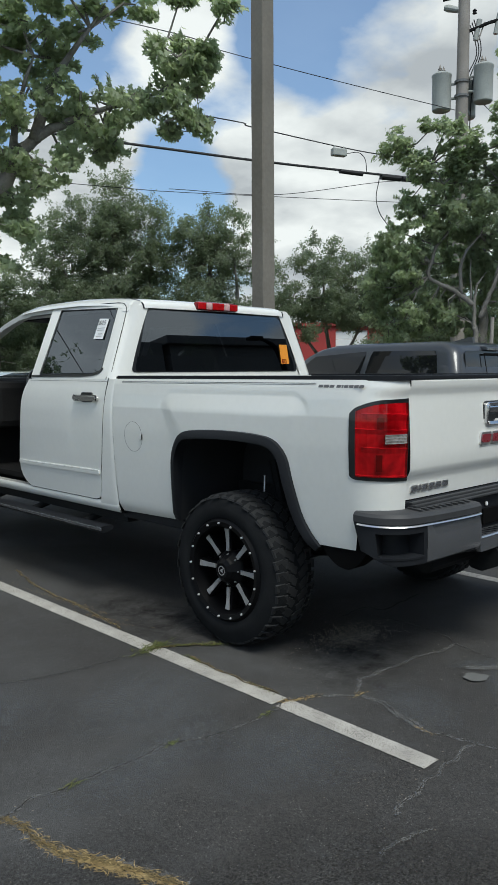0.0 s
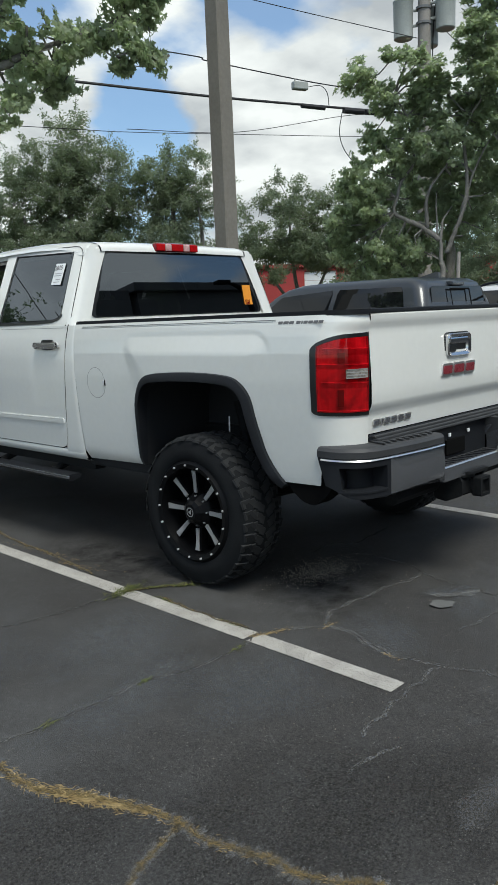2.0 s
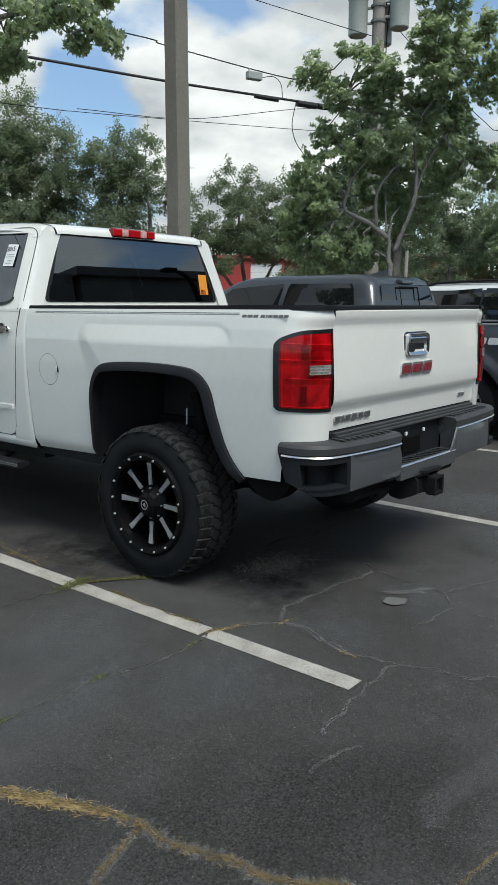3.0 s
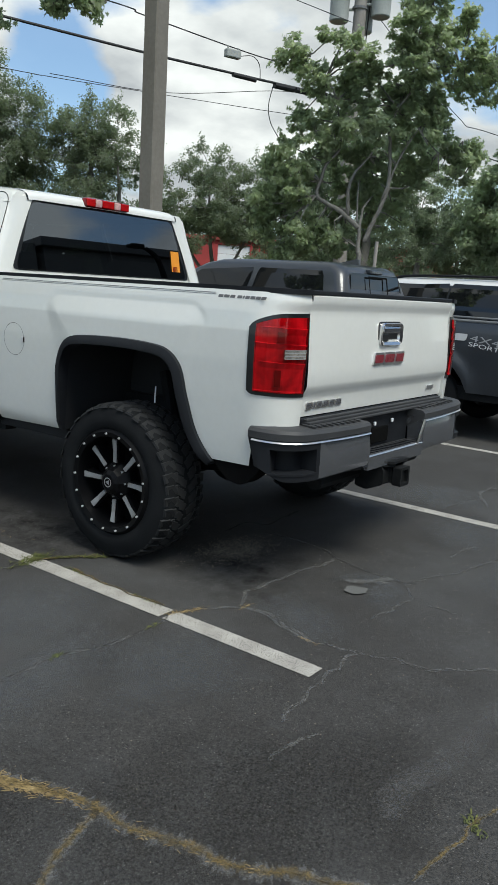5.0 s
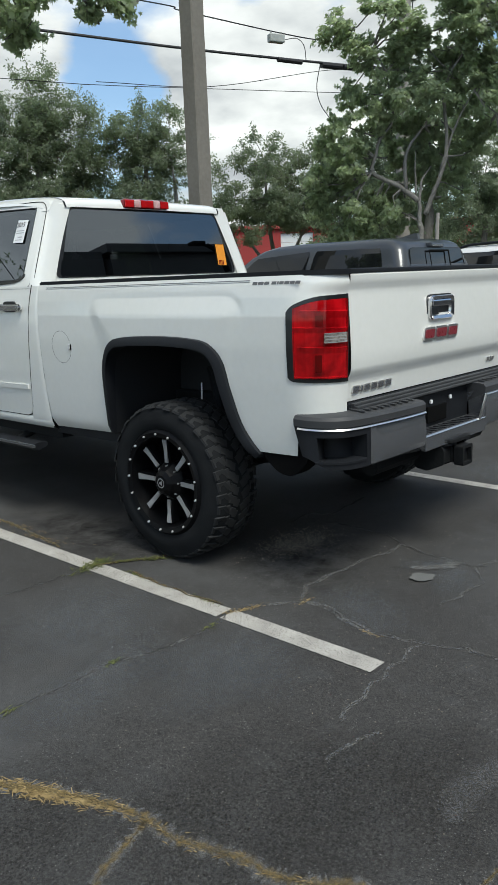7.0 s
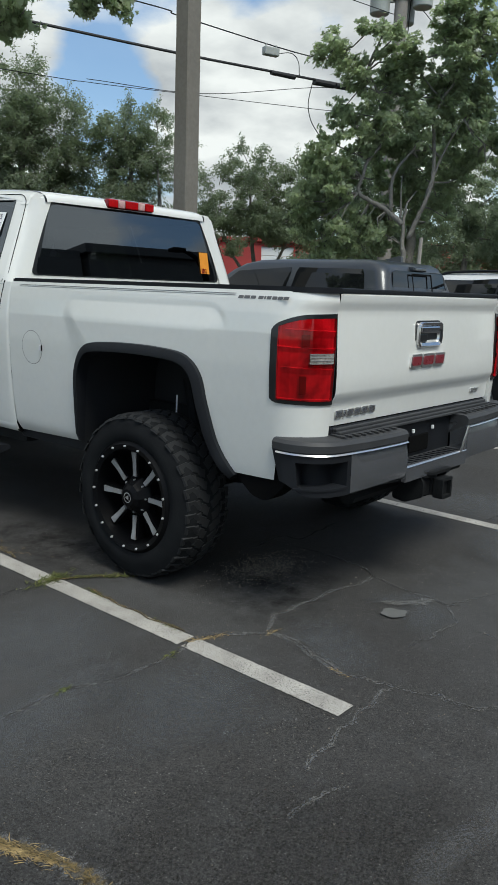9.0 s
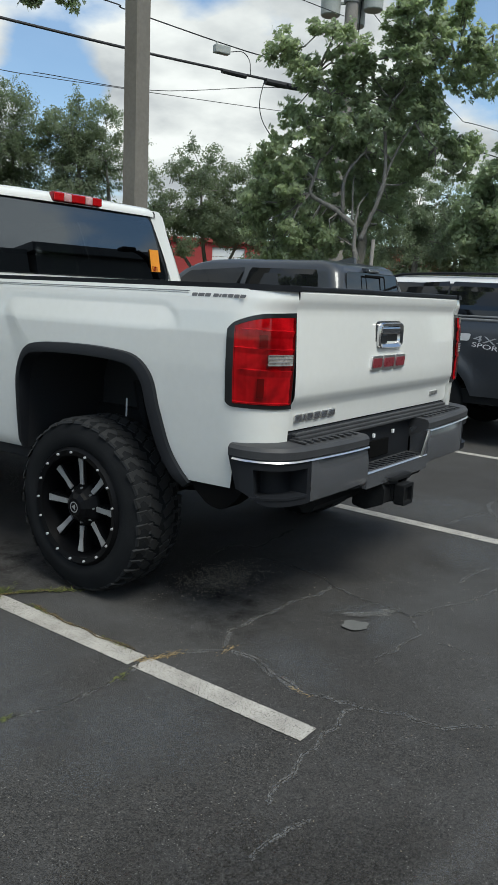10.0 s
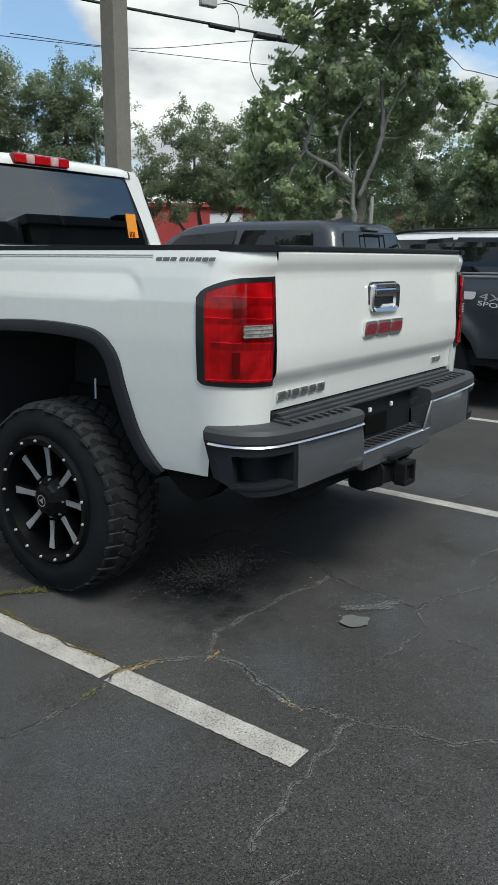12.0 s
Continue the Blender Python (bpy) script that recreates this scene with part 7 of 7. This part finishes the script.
# ---- power pole and lines ----
def utility_pole():
    t = thing("utility_pole", "weathered utility pole carrying three grey transformers", "utility pole", (11.64, 7.23, 0))
    bm = bmesh.new(); tube(bm, [(0, 0, 0), (0, 0, 5), (.02, -.02, 10.5)], [.16, .145, .115], 14); part("shaft", bm, WOOD_POLE, t, smooth=40)
    for x, y, z in ((-.22, .36, 7.07), (.23, -.38, 7.18), (.36, .10, 6.98)):
        c = new("transformer"); c.parent = t; c.matrix_basis = Matrix.Translation((x, y, z))
        bm = bmesh.new(); lathe(bm, [(0, .001), (0, .18), (.02, .20), (.70, .205), (.72, .215), (.75, .215), (.79, .17), (.80, .001)], 24, axis=2); part("can", bm, GREY_CAN, c, smooth=35)
        for a in (-.07, .07):
            bm = bmesh.new(); lathe(bm, [(.78, .03), (.82, .03), (.83, .045), (.85, .03), (.87, .042), (.89, .028), (.94, .012), (.97, .001)], 10, (a, 0, 0), 2); part("bushing", bm, WOOD_POLE, c)
        for hz in (.25, .55):
            bm = bmesh.new(); tube(bm, [(0, 0, hz), (-x * .7, -y * .7, hz)], .03, 6); part("hanger", bm, GREY_CAN, c)
    # straps that hold the cans, the fuse arm and the surge arresters above them
    for z in (7.32, 7.62):
        bm = bmesh.new(); lathe(bm, [(z, .10), (z, .158), (z + .05, .158), (z + .05, .10)], 16, (0, 0, 0), 2); part("strap", bm, RAIL_SHEEN_STRAP, t)
    bm = bmesh.new(); tube(bm, [(.06, -.10, 1.48 + 7.2), (.26, -.46, 8.80), (.42, -.74, 8.86)], .035, 6); part("crossarm", bm, STEEL_DARK, t)
    bm = bmesh.new(); tube(bm, [(-.02, .04, 9.42), (-.22, .36, 9.38)], .035, 6); part("crossarm", bm, STEEL_DARK, t)
    for a, b in (((.20, -.28, 8.90), (.14, -.22, 8.48)), ((.40, -.64, 8.98), (.34, -.58, 8.56))):
        bm = bmesh.new(); tube(bm, [a, b], [.06, .05], 8); cut = part("fuse_cutout", bm, GREY_CAN, t)
        bm = bmesh.new(); tube(bm, [(a[0] + .05, a[1] - .09, a[2] - .06), (b[0] + .03, b[1] - .06, b[2])], .016, 6); part("fuse_tube", bm, WOOD_POLE, cut)
    bm = bmesh.new(); tube(bm, [(-.20, .34, 9.22), (-.16, .27, 9.20), (.0, .02, 9.12)], [.05, .075, .055], 10); part("insulator", bm, GREY_CAN, t)
    bm = bmesh.new(); lathe(bm, [(9.02, .01), (9.03, .05), (9.07, .03), (9.09, .05), (9.13, .01)], 8, (.13, -.2, 0), 2); part("insulator", bm, STEEL_DARK, t)
    for k in range(3):
        bm = bmesh.new(); tube(bm, smooth_line([(.1 + .1 * k, -.2 + .1 * k, 8.9), (.25 + .08 * k, -.3 + .1 * k, 8.3), (.18, -.15 + .1 * k, 7.6), (.16, -.1 + .05 * k, 6.2), (.15, -.1 + .05 * k, 5.4)], 5), .012, 5); part("drop_wire", bm, CABLE, t)


utility_pole()


def cable(pts, r, label="black overhead cable", sag=True):
    bm = bmesh.new()
    tube(bm, smooth_line(pts, 8), r, 6)
    return tagged(part("overhead_cable", bm, CABLE), label, "cable", "overhead cables")


cable([(-12, 16.5, 8.4), (-4, 13.3, 8.1), (5.04, 9.8, 7.69), (6.4, 9.27, 7.49), (8.83, 8.33, 7.26), (11.5, 7.3, 7.05)], .008, "thin black overhead power wire")
cable([(-12, 16.5, 6.9), (-4, 13.3, 6.6), (5.82, 9.5, 6.27), (7.06, 9.02, 6.16), (8.84, 8.33, 5.99), (9.84, 7.94, 5.93), (11.5, 7.3, 5.9)], .011, "black overhead messenger wire")
heavy = thing("overhead_cable", "thick black overhead cable with two splice sleeves", "cable", group="overhead cables")
bm = bmesh.new(); tube(bm, smooth_line([(-12, 16.5, 5.8), (-3, 12.9, 5.72), (2.7, 10.71, 5.64), (4.56, 9.99, 5.60), (7.06, 9.02, 5.54), (8.84, 8.33, 5.53), (10.7, 7.61, 5.53), (11.5, 7.3, 5.55)], 8), .024, 7); part("line", bm, CABLE, heavy)
for a, b, r in (((8.86, 8.32, 5.51), (9.36, 8.13, 5.50), .045), ((9.78, 7.97, 5.49), (10.22, 7.80, 5.49), .062), ((10.26, 7.78, 5.49), (10.72, 7.60, 5.50), .058)):
    bm = bmesh.new(); tube(bm, [a, b], r, 10); part("splice_sleeve", bm, CABLE, heavy)
bm = bmesh.new(); tube(bm, smooth_line([(9.74, 7.98, 5.45), (9.66, 8.0, 5.06), (9.74, 7.97, 4.75), (9.95, 7.9, 4.5)], 6), .009, 5); part("drop_loop", bm, CABLE, heavy)
cable([(-8, 14.9, 4.8), (3.93, 10.23, 4.80), (5.49, 9.63, 4.81), (7.06, 9.02, 4.87), (10.11, 7.84, 5.0), (11.5, 7.3, 5.1)], .006, "thin black overhead service wire")
cable([(5.49, 9.63, 4.86), (7.54, 8.83, 4.93), (9.97, 7.89, 5.41), (11.5, 7.3, 5.5)], .006, "thin black overhead service wire")
cable([(11.6, 7.2, 7.6), (14.55, 6.12, 5.75), (15.99, 5.56, 5.5), (24, 2.4, 5.0)], .009, "black overhead power wire")
cable([(11.6, 7.2, 5.6), (14.26, 6.23, 5.3), (16.15, 5.5, 4.9), (24, 2.4, 4.6)], .012, "black overhead power wire")
cable([(11.6, 7.2, 4.2), (14.52, 6.13, 3.86), (15.41, 5.79, 3.78), (24, 2.4, 3.6)], .01, "black overhead power wire")
tap = thing("cable_tap", "small grey tap box hung on the messenger wire", "tap box", (8.84, 8.33, 5.80), turn=-21, group="overhead cables")
bm = bmesh.new(); box(bm, (-.16, -.07, 0), (.16, .07, .15), .02); part("housing", bm, GREY_CAN, tap)
for x in (-.11, .11):
    bm = bmesh.new(); tube(bm, [(x, 0, .14), (x, 0, .20)], .016, 6); part("clamp", bm, GREY_CAN, tap)
bm = bmesh.new(); tube(bm, smooth_line([(.14, 0, .06), (.45, 0, .12), (.62, 0, .0), (.66, 0, -.26)], 6), .008, 5); part("jumper", bm, CABLE, tap)
stake = thing("sign_post", "thin pale post beside the tree", "post", (7.62, 4.25, 0))
bm = bmesh.new(); tube(bm, [(0, 0, 0), (.05, -.03, 2.3)], [.035, .03], 8); part("post", bm, WOOD_POLE, stake)


# ---- across the lot, behind the viewer: seen in the glass, bar two added trees ----
def far_shop():
    t = thing("building", "plain flat-roofed grey commercial building across the lot", "building", (16, -18, 0))
    bm = bmesh.new(); box(bm, (-22, -9, 0), (-.3, -.1, 7.12)); part("side_wing", bm, worn("wing_wall", (.12, .12, .12), (.17, .17, .165), .9, 0, .5, 12, .2), t)
    bm = bmesh.new(); box(bm, (0, -9, 0), (26, 0, 7.0)); part("wall", bm, worn("render_wall", (.12, .12, .12), (.17, .17, .165), .9, 0, .5, 12, .2), t)
    bm = bmesh.new(); box(bm, (-.3, -9.3, 7.0), (26.3, .3, 7.35), .03); part("roof", bm, worn("roof_trim", (.1, .1, .1), (.15, .15, .15), .8), t)
    for k in range(5):
        w = new("window"); w.parent = t
        x = 2 + k * 5
        bm = bmesh.new(); box(bm, (x, -.02, .9), (x + 2.6, .05, 2.7)); part("window_pane", bm, GLOSS_BLACK, w)
        bm = bmesh.new(); box(bm, (x - .1, 0, .78), (x + 2.7, .12, .9)); part("window_sill", bm, CONCRETE, w)


far_shop()
p = thing("lamp_post", "slim dark lamp post across the lot", "lamp post", (11.7, -8, 0))
bm = bmesh.new(); tube(bm, smooth_line([(.12, 0, 0), (.10, 0, 2.6), (.02, 0, 3.6), (-.22, .0, 4.3), (-.6, .0, 4.55)], 6), [.12 - .07 * k / 24 for k in range(25)], 10); part("shaft", bm, STEEL_DARK, p)
bm = bmesh.new(); tube(bm, [(-.5, 0, 4.5), (-.8, 0, 4.58)], .04, 8); part("arm", bm, STEEL_DARK, p)
bm = bmesh.new(); box(bm, (-1.2, -.12, 4.54), (-.75, .12, 4.63), .03); part("lamp_head", bm, STEEL_DARK, p)
# the first two trees are unseen, added to darken bounce light and reflections
for k, (x, y, h) in enumerate(((-9, -14, 0), (-2, -14.5, 0), (-5.2, 12.6, -.7), (-9.5, 15, .6))):
    tree("leafy dark green tree across the lot, out of direct view", (x, y, 0), [([(x, y, 0), (x, y, 2), (x + .1, y, 4.6)], .2)],
         [((x, y, 5.0 + h), (2.0, 2.0, 1.6)), ((x - 1.4, y, 3.8 + h), (1.8, 1.8, 1.2)), ((x + 1.4, y, 3.8 + h), (1.8, 1.8, 1.2))], .11, 6, LEAF_OAK, False, 40 + k, .4, 110)


# ---- the other parked vehicles ----
def plan_ring(half, y0, y1, r, z, bow=0.0, n=5):
    """A rounded rectangle in plan at a height; bow: how far its front and back bulge."""
    pts = rounded([(-half, y0), (half, y0), (half, y1), (-half, y1)], r, n)
    return [Vector((p[0], p[1] + bow * (1 - (p[0] / half) ** 2) * (1 if p[1] > (y0 + y1) / 2 else -1), z)) for p in pts]


def shell(rings, cap=True):
    bm = bmesh.new()
    vs = grid(bm, rings, True)
    if cap:
        bm.faces.new(vs[-1])
    bmesh.ops.recalc_face_normals(bm, faces=bm.faces)
    return bm


def side_plate(sign, quad, surface, depth, r=.05):
    """A pane on the side of a cab: it follows the curve of the side."""
    (ya, za), (yb, zb), (yc, zc), (yd, zd) = quad
    bm = bmesh.new()
    rows = []
    for k in range(9):
        t = k / 8
        inset = r * .4 * (1 if k in (0, 8) else 0)
        y0, z0, y1, z1 = ya + (yd - ya) * t + inset, za + (zd - za) * t, yb + (yc - yb) * t - inset, zb + (zc - zb) * t
        rows.append([Vector((sign * (surface(z0 + (z1 - z0) * q / 8) + depth), y0 + (y1 - y0) * q / 8, z0 + (z1 - z0) * q / 8)) for q in range(9)])
    back = [[p - Vector((sign * depth * 3, 0, 0)) for p in row] for row in (rows[0], rows[-1])]
    grid(bm, [back[0]] + rows + [back[1]])
    bmesh.ops.recalc_face_normals(bm, faces=bm.faces)
    return bm


def simple_wheel(parent, x, y, r, out):
    w = new("wheel"); w.parent = parent; w.matrix_basis = Matrix.Translation((x, y, r))
    bm = bmesh.new(); lathe(bm, [(-.12, r * .62), (-.125, r * .8), (-.10, r * .96), (-.05, r), (.05, r), (.10, r * .96), (.125, r * .8), (.12, r * .62)], 40); part("tyre", bm, RUBBER, w, smooth=40)
    bm = bmesh.new(); lathe(bm, [(out * .11, r * .63), (out * .10, r * .58), (out * .05, r * .5), (out * .06, r * .12), (out * .09, .001)], 30); part("rim", bm, MACHINED, w, smooth=40)
    for k in range(6):
        bm = bmesh.new(); box(bm, (out * .105 - .015, -.03, .05), (out * .105 + .01, .03, r * .58), .006)
        s = part("spoke", bm, MACHINED, w); s.matrix_basis = Matrix.Rotation(k * math.pi / 3, 4, "X")


def grey_pickup():
    T = thing("pickup_truck", "dark blue-grey double-cab pickup with a silver bed decal", "pickup truck", (5.08, 0, 0))
    prof = [(.48, .90), (.60, .925), (.80, .945), (.95, .955), (1.05, .955), (1.15, .945), (1.24, .925)]
    wide = lambda z: lerp_table(prof, z)
    arch = lambda y, c: .40 + math.sqrt(max(0, .47 ** 2 - (y - c) ** 2)) if abs(y - c) < .47 else 0
    for sign in (-1, 1):
        for name, y0, y1, c, top in (("bed_side", .50, 2.68, 1.60, 1.235), ("front_fender", 4.72, 6.0, 5.12, 1.17)):
            bm = bmesh.new()
            cols = []
            ys = sorted(set(list(np.linspace(y0, y1, 26)) + [c - .47, c - .4699, c + .4699, c + .47]))
            for y in ys:
                low = max(.50, arch(y, c))
                fl = lambda z: .035 * (1 - ease(abs(math.hypot(y - c, z - .4) - .47), 0.02, .16))
                edge = .05 * (1 - ease(y - .50, 0, .14)) if name == "bed_side" else .1 * ease(y, 5.7, 6.0)
                cols.append([Vector((sign * (wide(z) + fl(z) - edge), y, z)) for z in np.linspace(low, top, 18)])
            grid(bm, cols); bmesh.ops.recalc_face_normals(bm, faces=bm.faces)
            part(name, bm, GREY_PAINT, T, smooth=45)
            bm = bmesh.new(); box(bm, (min(sign * .55, sign * .86), c - .5, .45), (max(sign * .55, sign * .86), c + .5, 1.0)); part("wheel_well", bm, GAP, T)
            simple_wheel(T, sign * .82, c, .385, sign)
        # the cap's pale grey stands in for reflected sky
        bm = bmesh.new(); box(bm, (min(sign * .83, sign * .935), .50, 1.232), (max(sign * .83, sign * .935), 2.68, 1.262), .012); part("rail_cap", bm, RAIL_SHEEN_STRAP, T)
        for name, y0, y1 in (("rear_door", 2.74, 3.72), ("front_door", 3.73, 4.71)):
            d = new(name); d.parent = T
            bm = bmesh.new(); grid(bm, [[Vector((sign * wide(z), y, z)) for z in np.linspace(.46, 1.24, 12)] for y in np.linspace(y0, y1, 5)]); bmesh.ops.recalc_face_normals(bm, faces=bm.faces); part("door_panel", bm, GREY_PAINT, d, smooth=True)
            bm = bmesh.new(); box(bm, (min(sign * .95, sign * .985), y0 + .08, 1.06), (max(sign * .95, sign * .985), y0 + .27, 1.085), .008); part("door_handle", bm, GREY_PAINT, d)
    bm = bmesh.new(); box(bm, (-.86, .52, .60), (.86, 2.66, .72)); part("bed_floor", bm, BLACK, T)
    bm = bmesh.new(); box(bm, (-.86, 2.60, .6), (.86, 2.68, 1.23)); part("bed_front_wall", bm, GREY_PAINT, T)
    bm = bmesh.new(); box(bm, (-.74, .46, .66), (.74, .52, 1.235), .012); part("tailgate", bm, GREY_PAINT, T)
    for sign in (-1, 1):
        bm = bmesh.new(); box(bm, (min(sign * .75, sign * .90), .455, .82), (max(sign * .75, sign * .90), .53, 1.20), .02); part("tail_lamp", bm, RED_LENS, T)
    bm = bmesh.new(); box(bm, (-.90, .34, .48), (.90, .50, .64), .03); part("rear_bumper", bm, BLACK, T)
    # cab top
    side = lambda z: lerp_table([(1.20, .917), (1.43, .86), (1.67, .775), (1.77, .735)], z)
    rings = [plan_ring(.925, 2.72, 5.80, .10, 1.20), plan_ring(.86, 2.76, 5.50, .12, 1.43, .02), plan_ring(.775, 2.84, 5.16, .14, 1.67, .03), plan_ring(.735, 2.89, 4.98, .16, 1.755, .04), plan_ring(.68, 2.98, 4.78, .18, 1.803, .04), plan_ring(.50, 3.2, 4.45, .2, 1.826, .03)]
    part("cab_top", shell(rings), GREY_PAINT, T, smooth=50)
    for sign in (-1, 1):
        for q in ([(2.98, 1.25), (4.12, 1.25), (4.05, 1.715), (3.10, 1.705)], [(4.20, 1.25), (5.50, 1.25), (5.00, 1.665), (4.13, 1.715)]):
            p = part("window_pane", side_plate(sign, q, side, .006), DARK_GLASS_GLOSS, T, "dark tinted side window")
    bm = bmesh.new()
    slab(bm, rounded([(-.70, 1.28), (.70, 1.28), (.62, 1.70), (-.62, 1.70)], .06, 3), lambda p: Vector((p[0], lerp_table([(1.2, 2.72), (1.45, 2.735), (1.70, 2.805)], p[1]) + .03 * (p[0] / .7) ** 2 - .006, p[1])), (0, -.006, 0))
    part("rear_window", bm, DARK_GLASS_GLOSS, T)
    for quad in ([(-.24, 1.655), (.24, 1.655), (.24, 1.675), (-.24, 1.675)], [(.215, 1.32), (.24, 1.32), (.24, 1.655), (.215, 1.655)], [(-.24, 1.32), (-.225, 1.32), (-.225, 1.655), (-.24, 1.655)]):
        bm = bmesh.new()
        slab(bm, quad, lambda p: Vector((p[0], lerp_table([(1.2, 2.705), (1.45, 2.72), (1.70, 2.79)], p[1]), p[1])), (0, -.004, 0))
        part("slider_frame", bm, GAP, T)
    bm = bmesh.new()
    slab(bm, rounded([(-.76, 1.26), (.76, 1.26), (.68, 1.62), (-.68, 1.62)], .06, 3), lambda p: Vector((p[0], lerp_table([(1.2, 5.80), (1.43, 5.53), (1.67, 5.18)], p[1]) - .05 * (p[0] / .7) ** 2 + .03, p[1])), (0, .006, 0))
    part("windscreen", bm, DARK_GLASS_GLOSS, T)
    b = new("high_brake_lamp"); b.parent = T
    bm = bmesh.new(); box(bm, (-.16, 2.80, 1.705), (.16, 2.90, 1.76), .015); part("lamp_body", bm, GREY_PAINT, b)
    bm = bmesh.new(); box(bm, (-.13, 2.79, 1.715), (.13, 2.805, 1.745), .004); part("lamp_lens", bm, BUMPER_GREY, b)
    bm = bmesh.new()
    prism(bm, [(3.05, 1.80), (3.33, 1.81), (3.30, 1.84), (3.10, 1.885), (3.06, 1.88)], -.025, .025, 0); part("roof_antenna", bm, GREY_PAINT, T, "shark-fin roof antenna")
    bm = bmesh.new(); grid(bm, [[Vector((x * w, y, z - .04 * x * x)) for x in np.linspace(-1, 1, 11)] for y, z, w in ((5.35, 1.23, .90), (5.6, 1.22, .9), (6.0, 1.15, .88), (6.15, 1.02, .86), (6.18, .6, .86))]); bmesh.ops.recalc_face_normals(bm, faces=bm.faces); part("hood", bm, GREY_PAINT, T, smooth=True)
    bm = bmesh.new(); box(bm, (-.88, .6, .42), (.88, 6.1, .56)); part("chassis", bm, STEEL_DARK, T)
    bm = bmesh.new(); box(bm, (-.86, 4.6, .5), (.86, 6.1, 1.1)); part("engine_bay", bm, STEEL_DARK, T)
    bm = bmesh.new(); box(bm, (-.92, 5.98, .42), (.92, 6.28, .66), .06); part("front_bumper", bm, GREY_PAINT, T)
    # silver decal on the near bed side
    face = -.9665
    on = lambda y, z: Matrix.Translation((face, y, z)) @ Matrix(((0, 0, -1, 0), (-1, 0, 0, 0), (0, 1, 0, 0), (0, 0, 0, 1)))
    lean = lambda w: Matrix(((w, .25, 0, 0), (0, 1, 0, 0), (0, 0, 1, 0), (0, 0, 0, 1)))
    a = 1.645
    for w in (.14, .14, .14):
        bm = bmesh.new(); slab(bm, rounded([(a, 1.043), (a - w, 1.043), (a - w - .02, 1.115), (a - .02, 1.115)], .02, 2), lambda p: Vector((face, p[0], p[1])), (-.0015, 0, 0)); part("decal_bar", bm, SILVER, T, "plain silver decal bar")
        a -= w + .02
    word(T, "4X4", .092, MACHINED, on(1.145, 1.046) @ lean(2.2))
    word(T, "SPORT", .060, SILVER, on(1.155, .995) @ lean(1.95))


def white_suv():
    T = thing("car", "white sport utility car with dark windows and black roof rails", "car", (7.55, .6, 0))
    rings = [plan_ring(.88, -.15, 4.75, .3, .36, .06), plan_ring(.93, -.22, 4.85, .35, .62, .08), plan_ring(.95, -.22, 4.82, .35, .9, .08), plan_ring(.93, -.15, 4.7, .35, 1.02, .08), plan_ring(.88, -.1, 3.95, .3, 1.10, .05)]
    part("body", shell(rings), SILVER, T, smooth=50)
    side = lambda z: lerp_table([(1.08, .90), (1.35, .86), (1.60, .785), (1.70, .745)], z)
    rings = [plan_ring(.90, -.12, 3.95, .2, 1.06), plan_ring(.86, -.02, 3.62, .2, 1.35, .03), plan_ring(.785, .14, 3.22, .2, 1.60, .04), plan_ring(.745, .22, 3.02, .2, 1.69, .05), plan_ring(.66, .3, 2.85, .22, 1.742, .05), plan_ring(.45, .6, 2.5, .2, 1.76, .04)]
    part("cab_top", shell(rings), SILVER, T, smooth=50)
    for sign in (-1, 1):
        part("window_surround", side_plate(sign, [(.12, 1.195), (3.40, 1.195), (2.86, 1.655), (.37, 1.650)], side, .003), GLOSS_BLACK, T)
        for q in ([(.10, 1.20), (.90, 1.20), (.94, 1.665), (.36, 1.64)], [(.93, 1.20), (1.95, 1.20), (1.90, 1.68), (.97, 1.67)], [(1.98, 1.20), (3.42, 1.20), (2.92, 1.62), (1.93, 1.68)]):
            part("window_pane", side_plate(sign, q, side, .006), DARK_GLASS_GLOSS, T, "dark tinted side window")
        bm = bmesh.new(); tube(bm, smooth_line([(sign * .70, .35, 1.725), (sign * .69, .55, 1.775), (sign * .68, 1.6, 1.79), (sign * .68, 2.6, 1.765), (sign * .69, 2.85, 1.715)], 5), .018, 6); part("roof_rail", bm, BLACK, T)
        for y in (.85, 3.75):
            simple_wheel(T, sign * .80, y, .35, sign)
            bm = bmesh.new(); box(bm, (min(sign * .60, sign * .93), y - .42, .2), (max(sign * .60, sign * .93), y + .42, .74), .12); part("wheel_well", bm, GAP, T)
        bm = bmesh.new(); box(bm, (min(sign * .62, sign * .88), -.22, .85), (max(sign * .62, sign * .88), -.05, 1.2), .03); part("tail_lamp", bm, RED_LENS, T)
    bm = bmesh.new(); slab(bm, rounded([(-.72, 1.22), (.72, 1.22), (.62, 1.58), (-.62, 1.58)], .05, 3), lambda p: Vector((p[0], lerp_table([(1.06, -.12), (1.35, -.05), (1.6, .10)], p[1]) - .02, p[1])), (0, -.006, 0)); part("rear_window", bm, DARK_GLASS_GLOSS, T)
    bm = bmesh.new(); slab(bm, rounded([(-.74, 1.15), (.74, 1.15), (.64, 1.58), (-.64, 1.58)], .05, 3), lambda p: Vector((p[0], lerp_table([(1.06, 3.95), (1.35, 3.65), (1.6, 3.27)], p[1]) + .01, p[1])), (0, .006, 0)); part("windscreen", bm, DARK_GLASS_GLOSS, T)


DARK_GLASS_GLOSS = principled("gloss_smoked_glass", (0.007, 0.008, 0.009), 0.03, 0, 0.0, 0.65)[0]
grey_pickup()
white_suv()
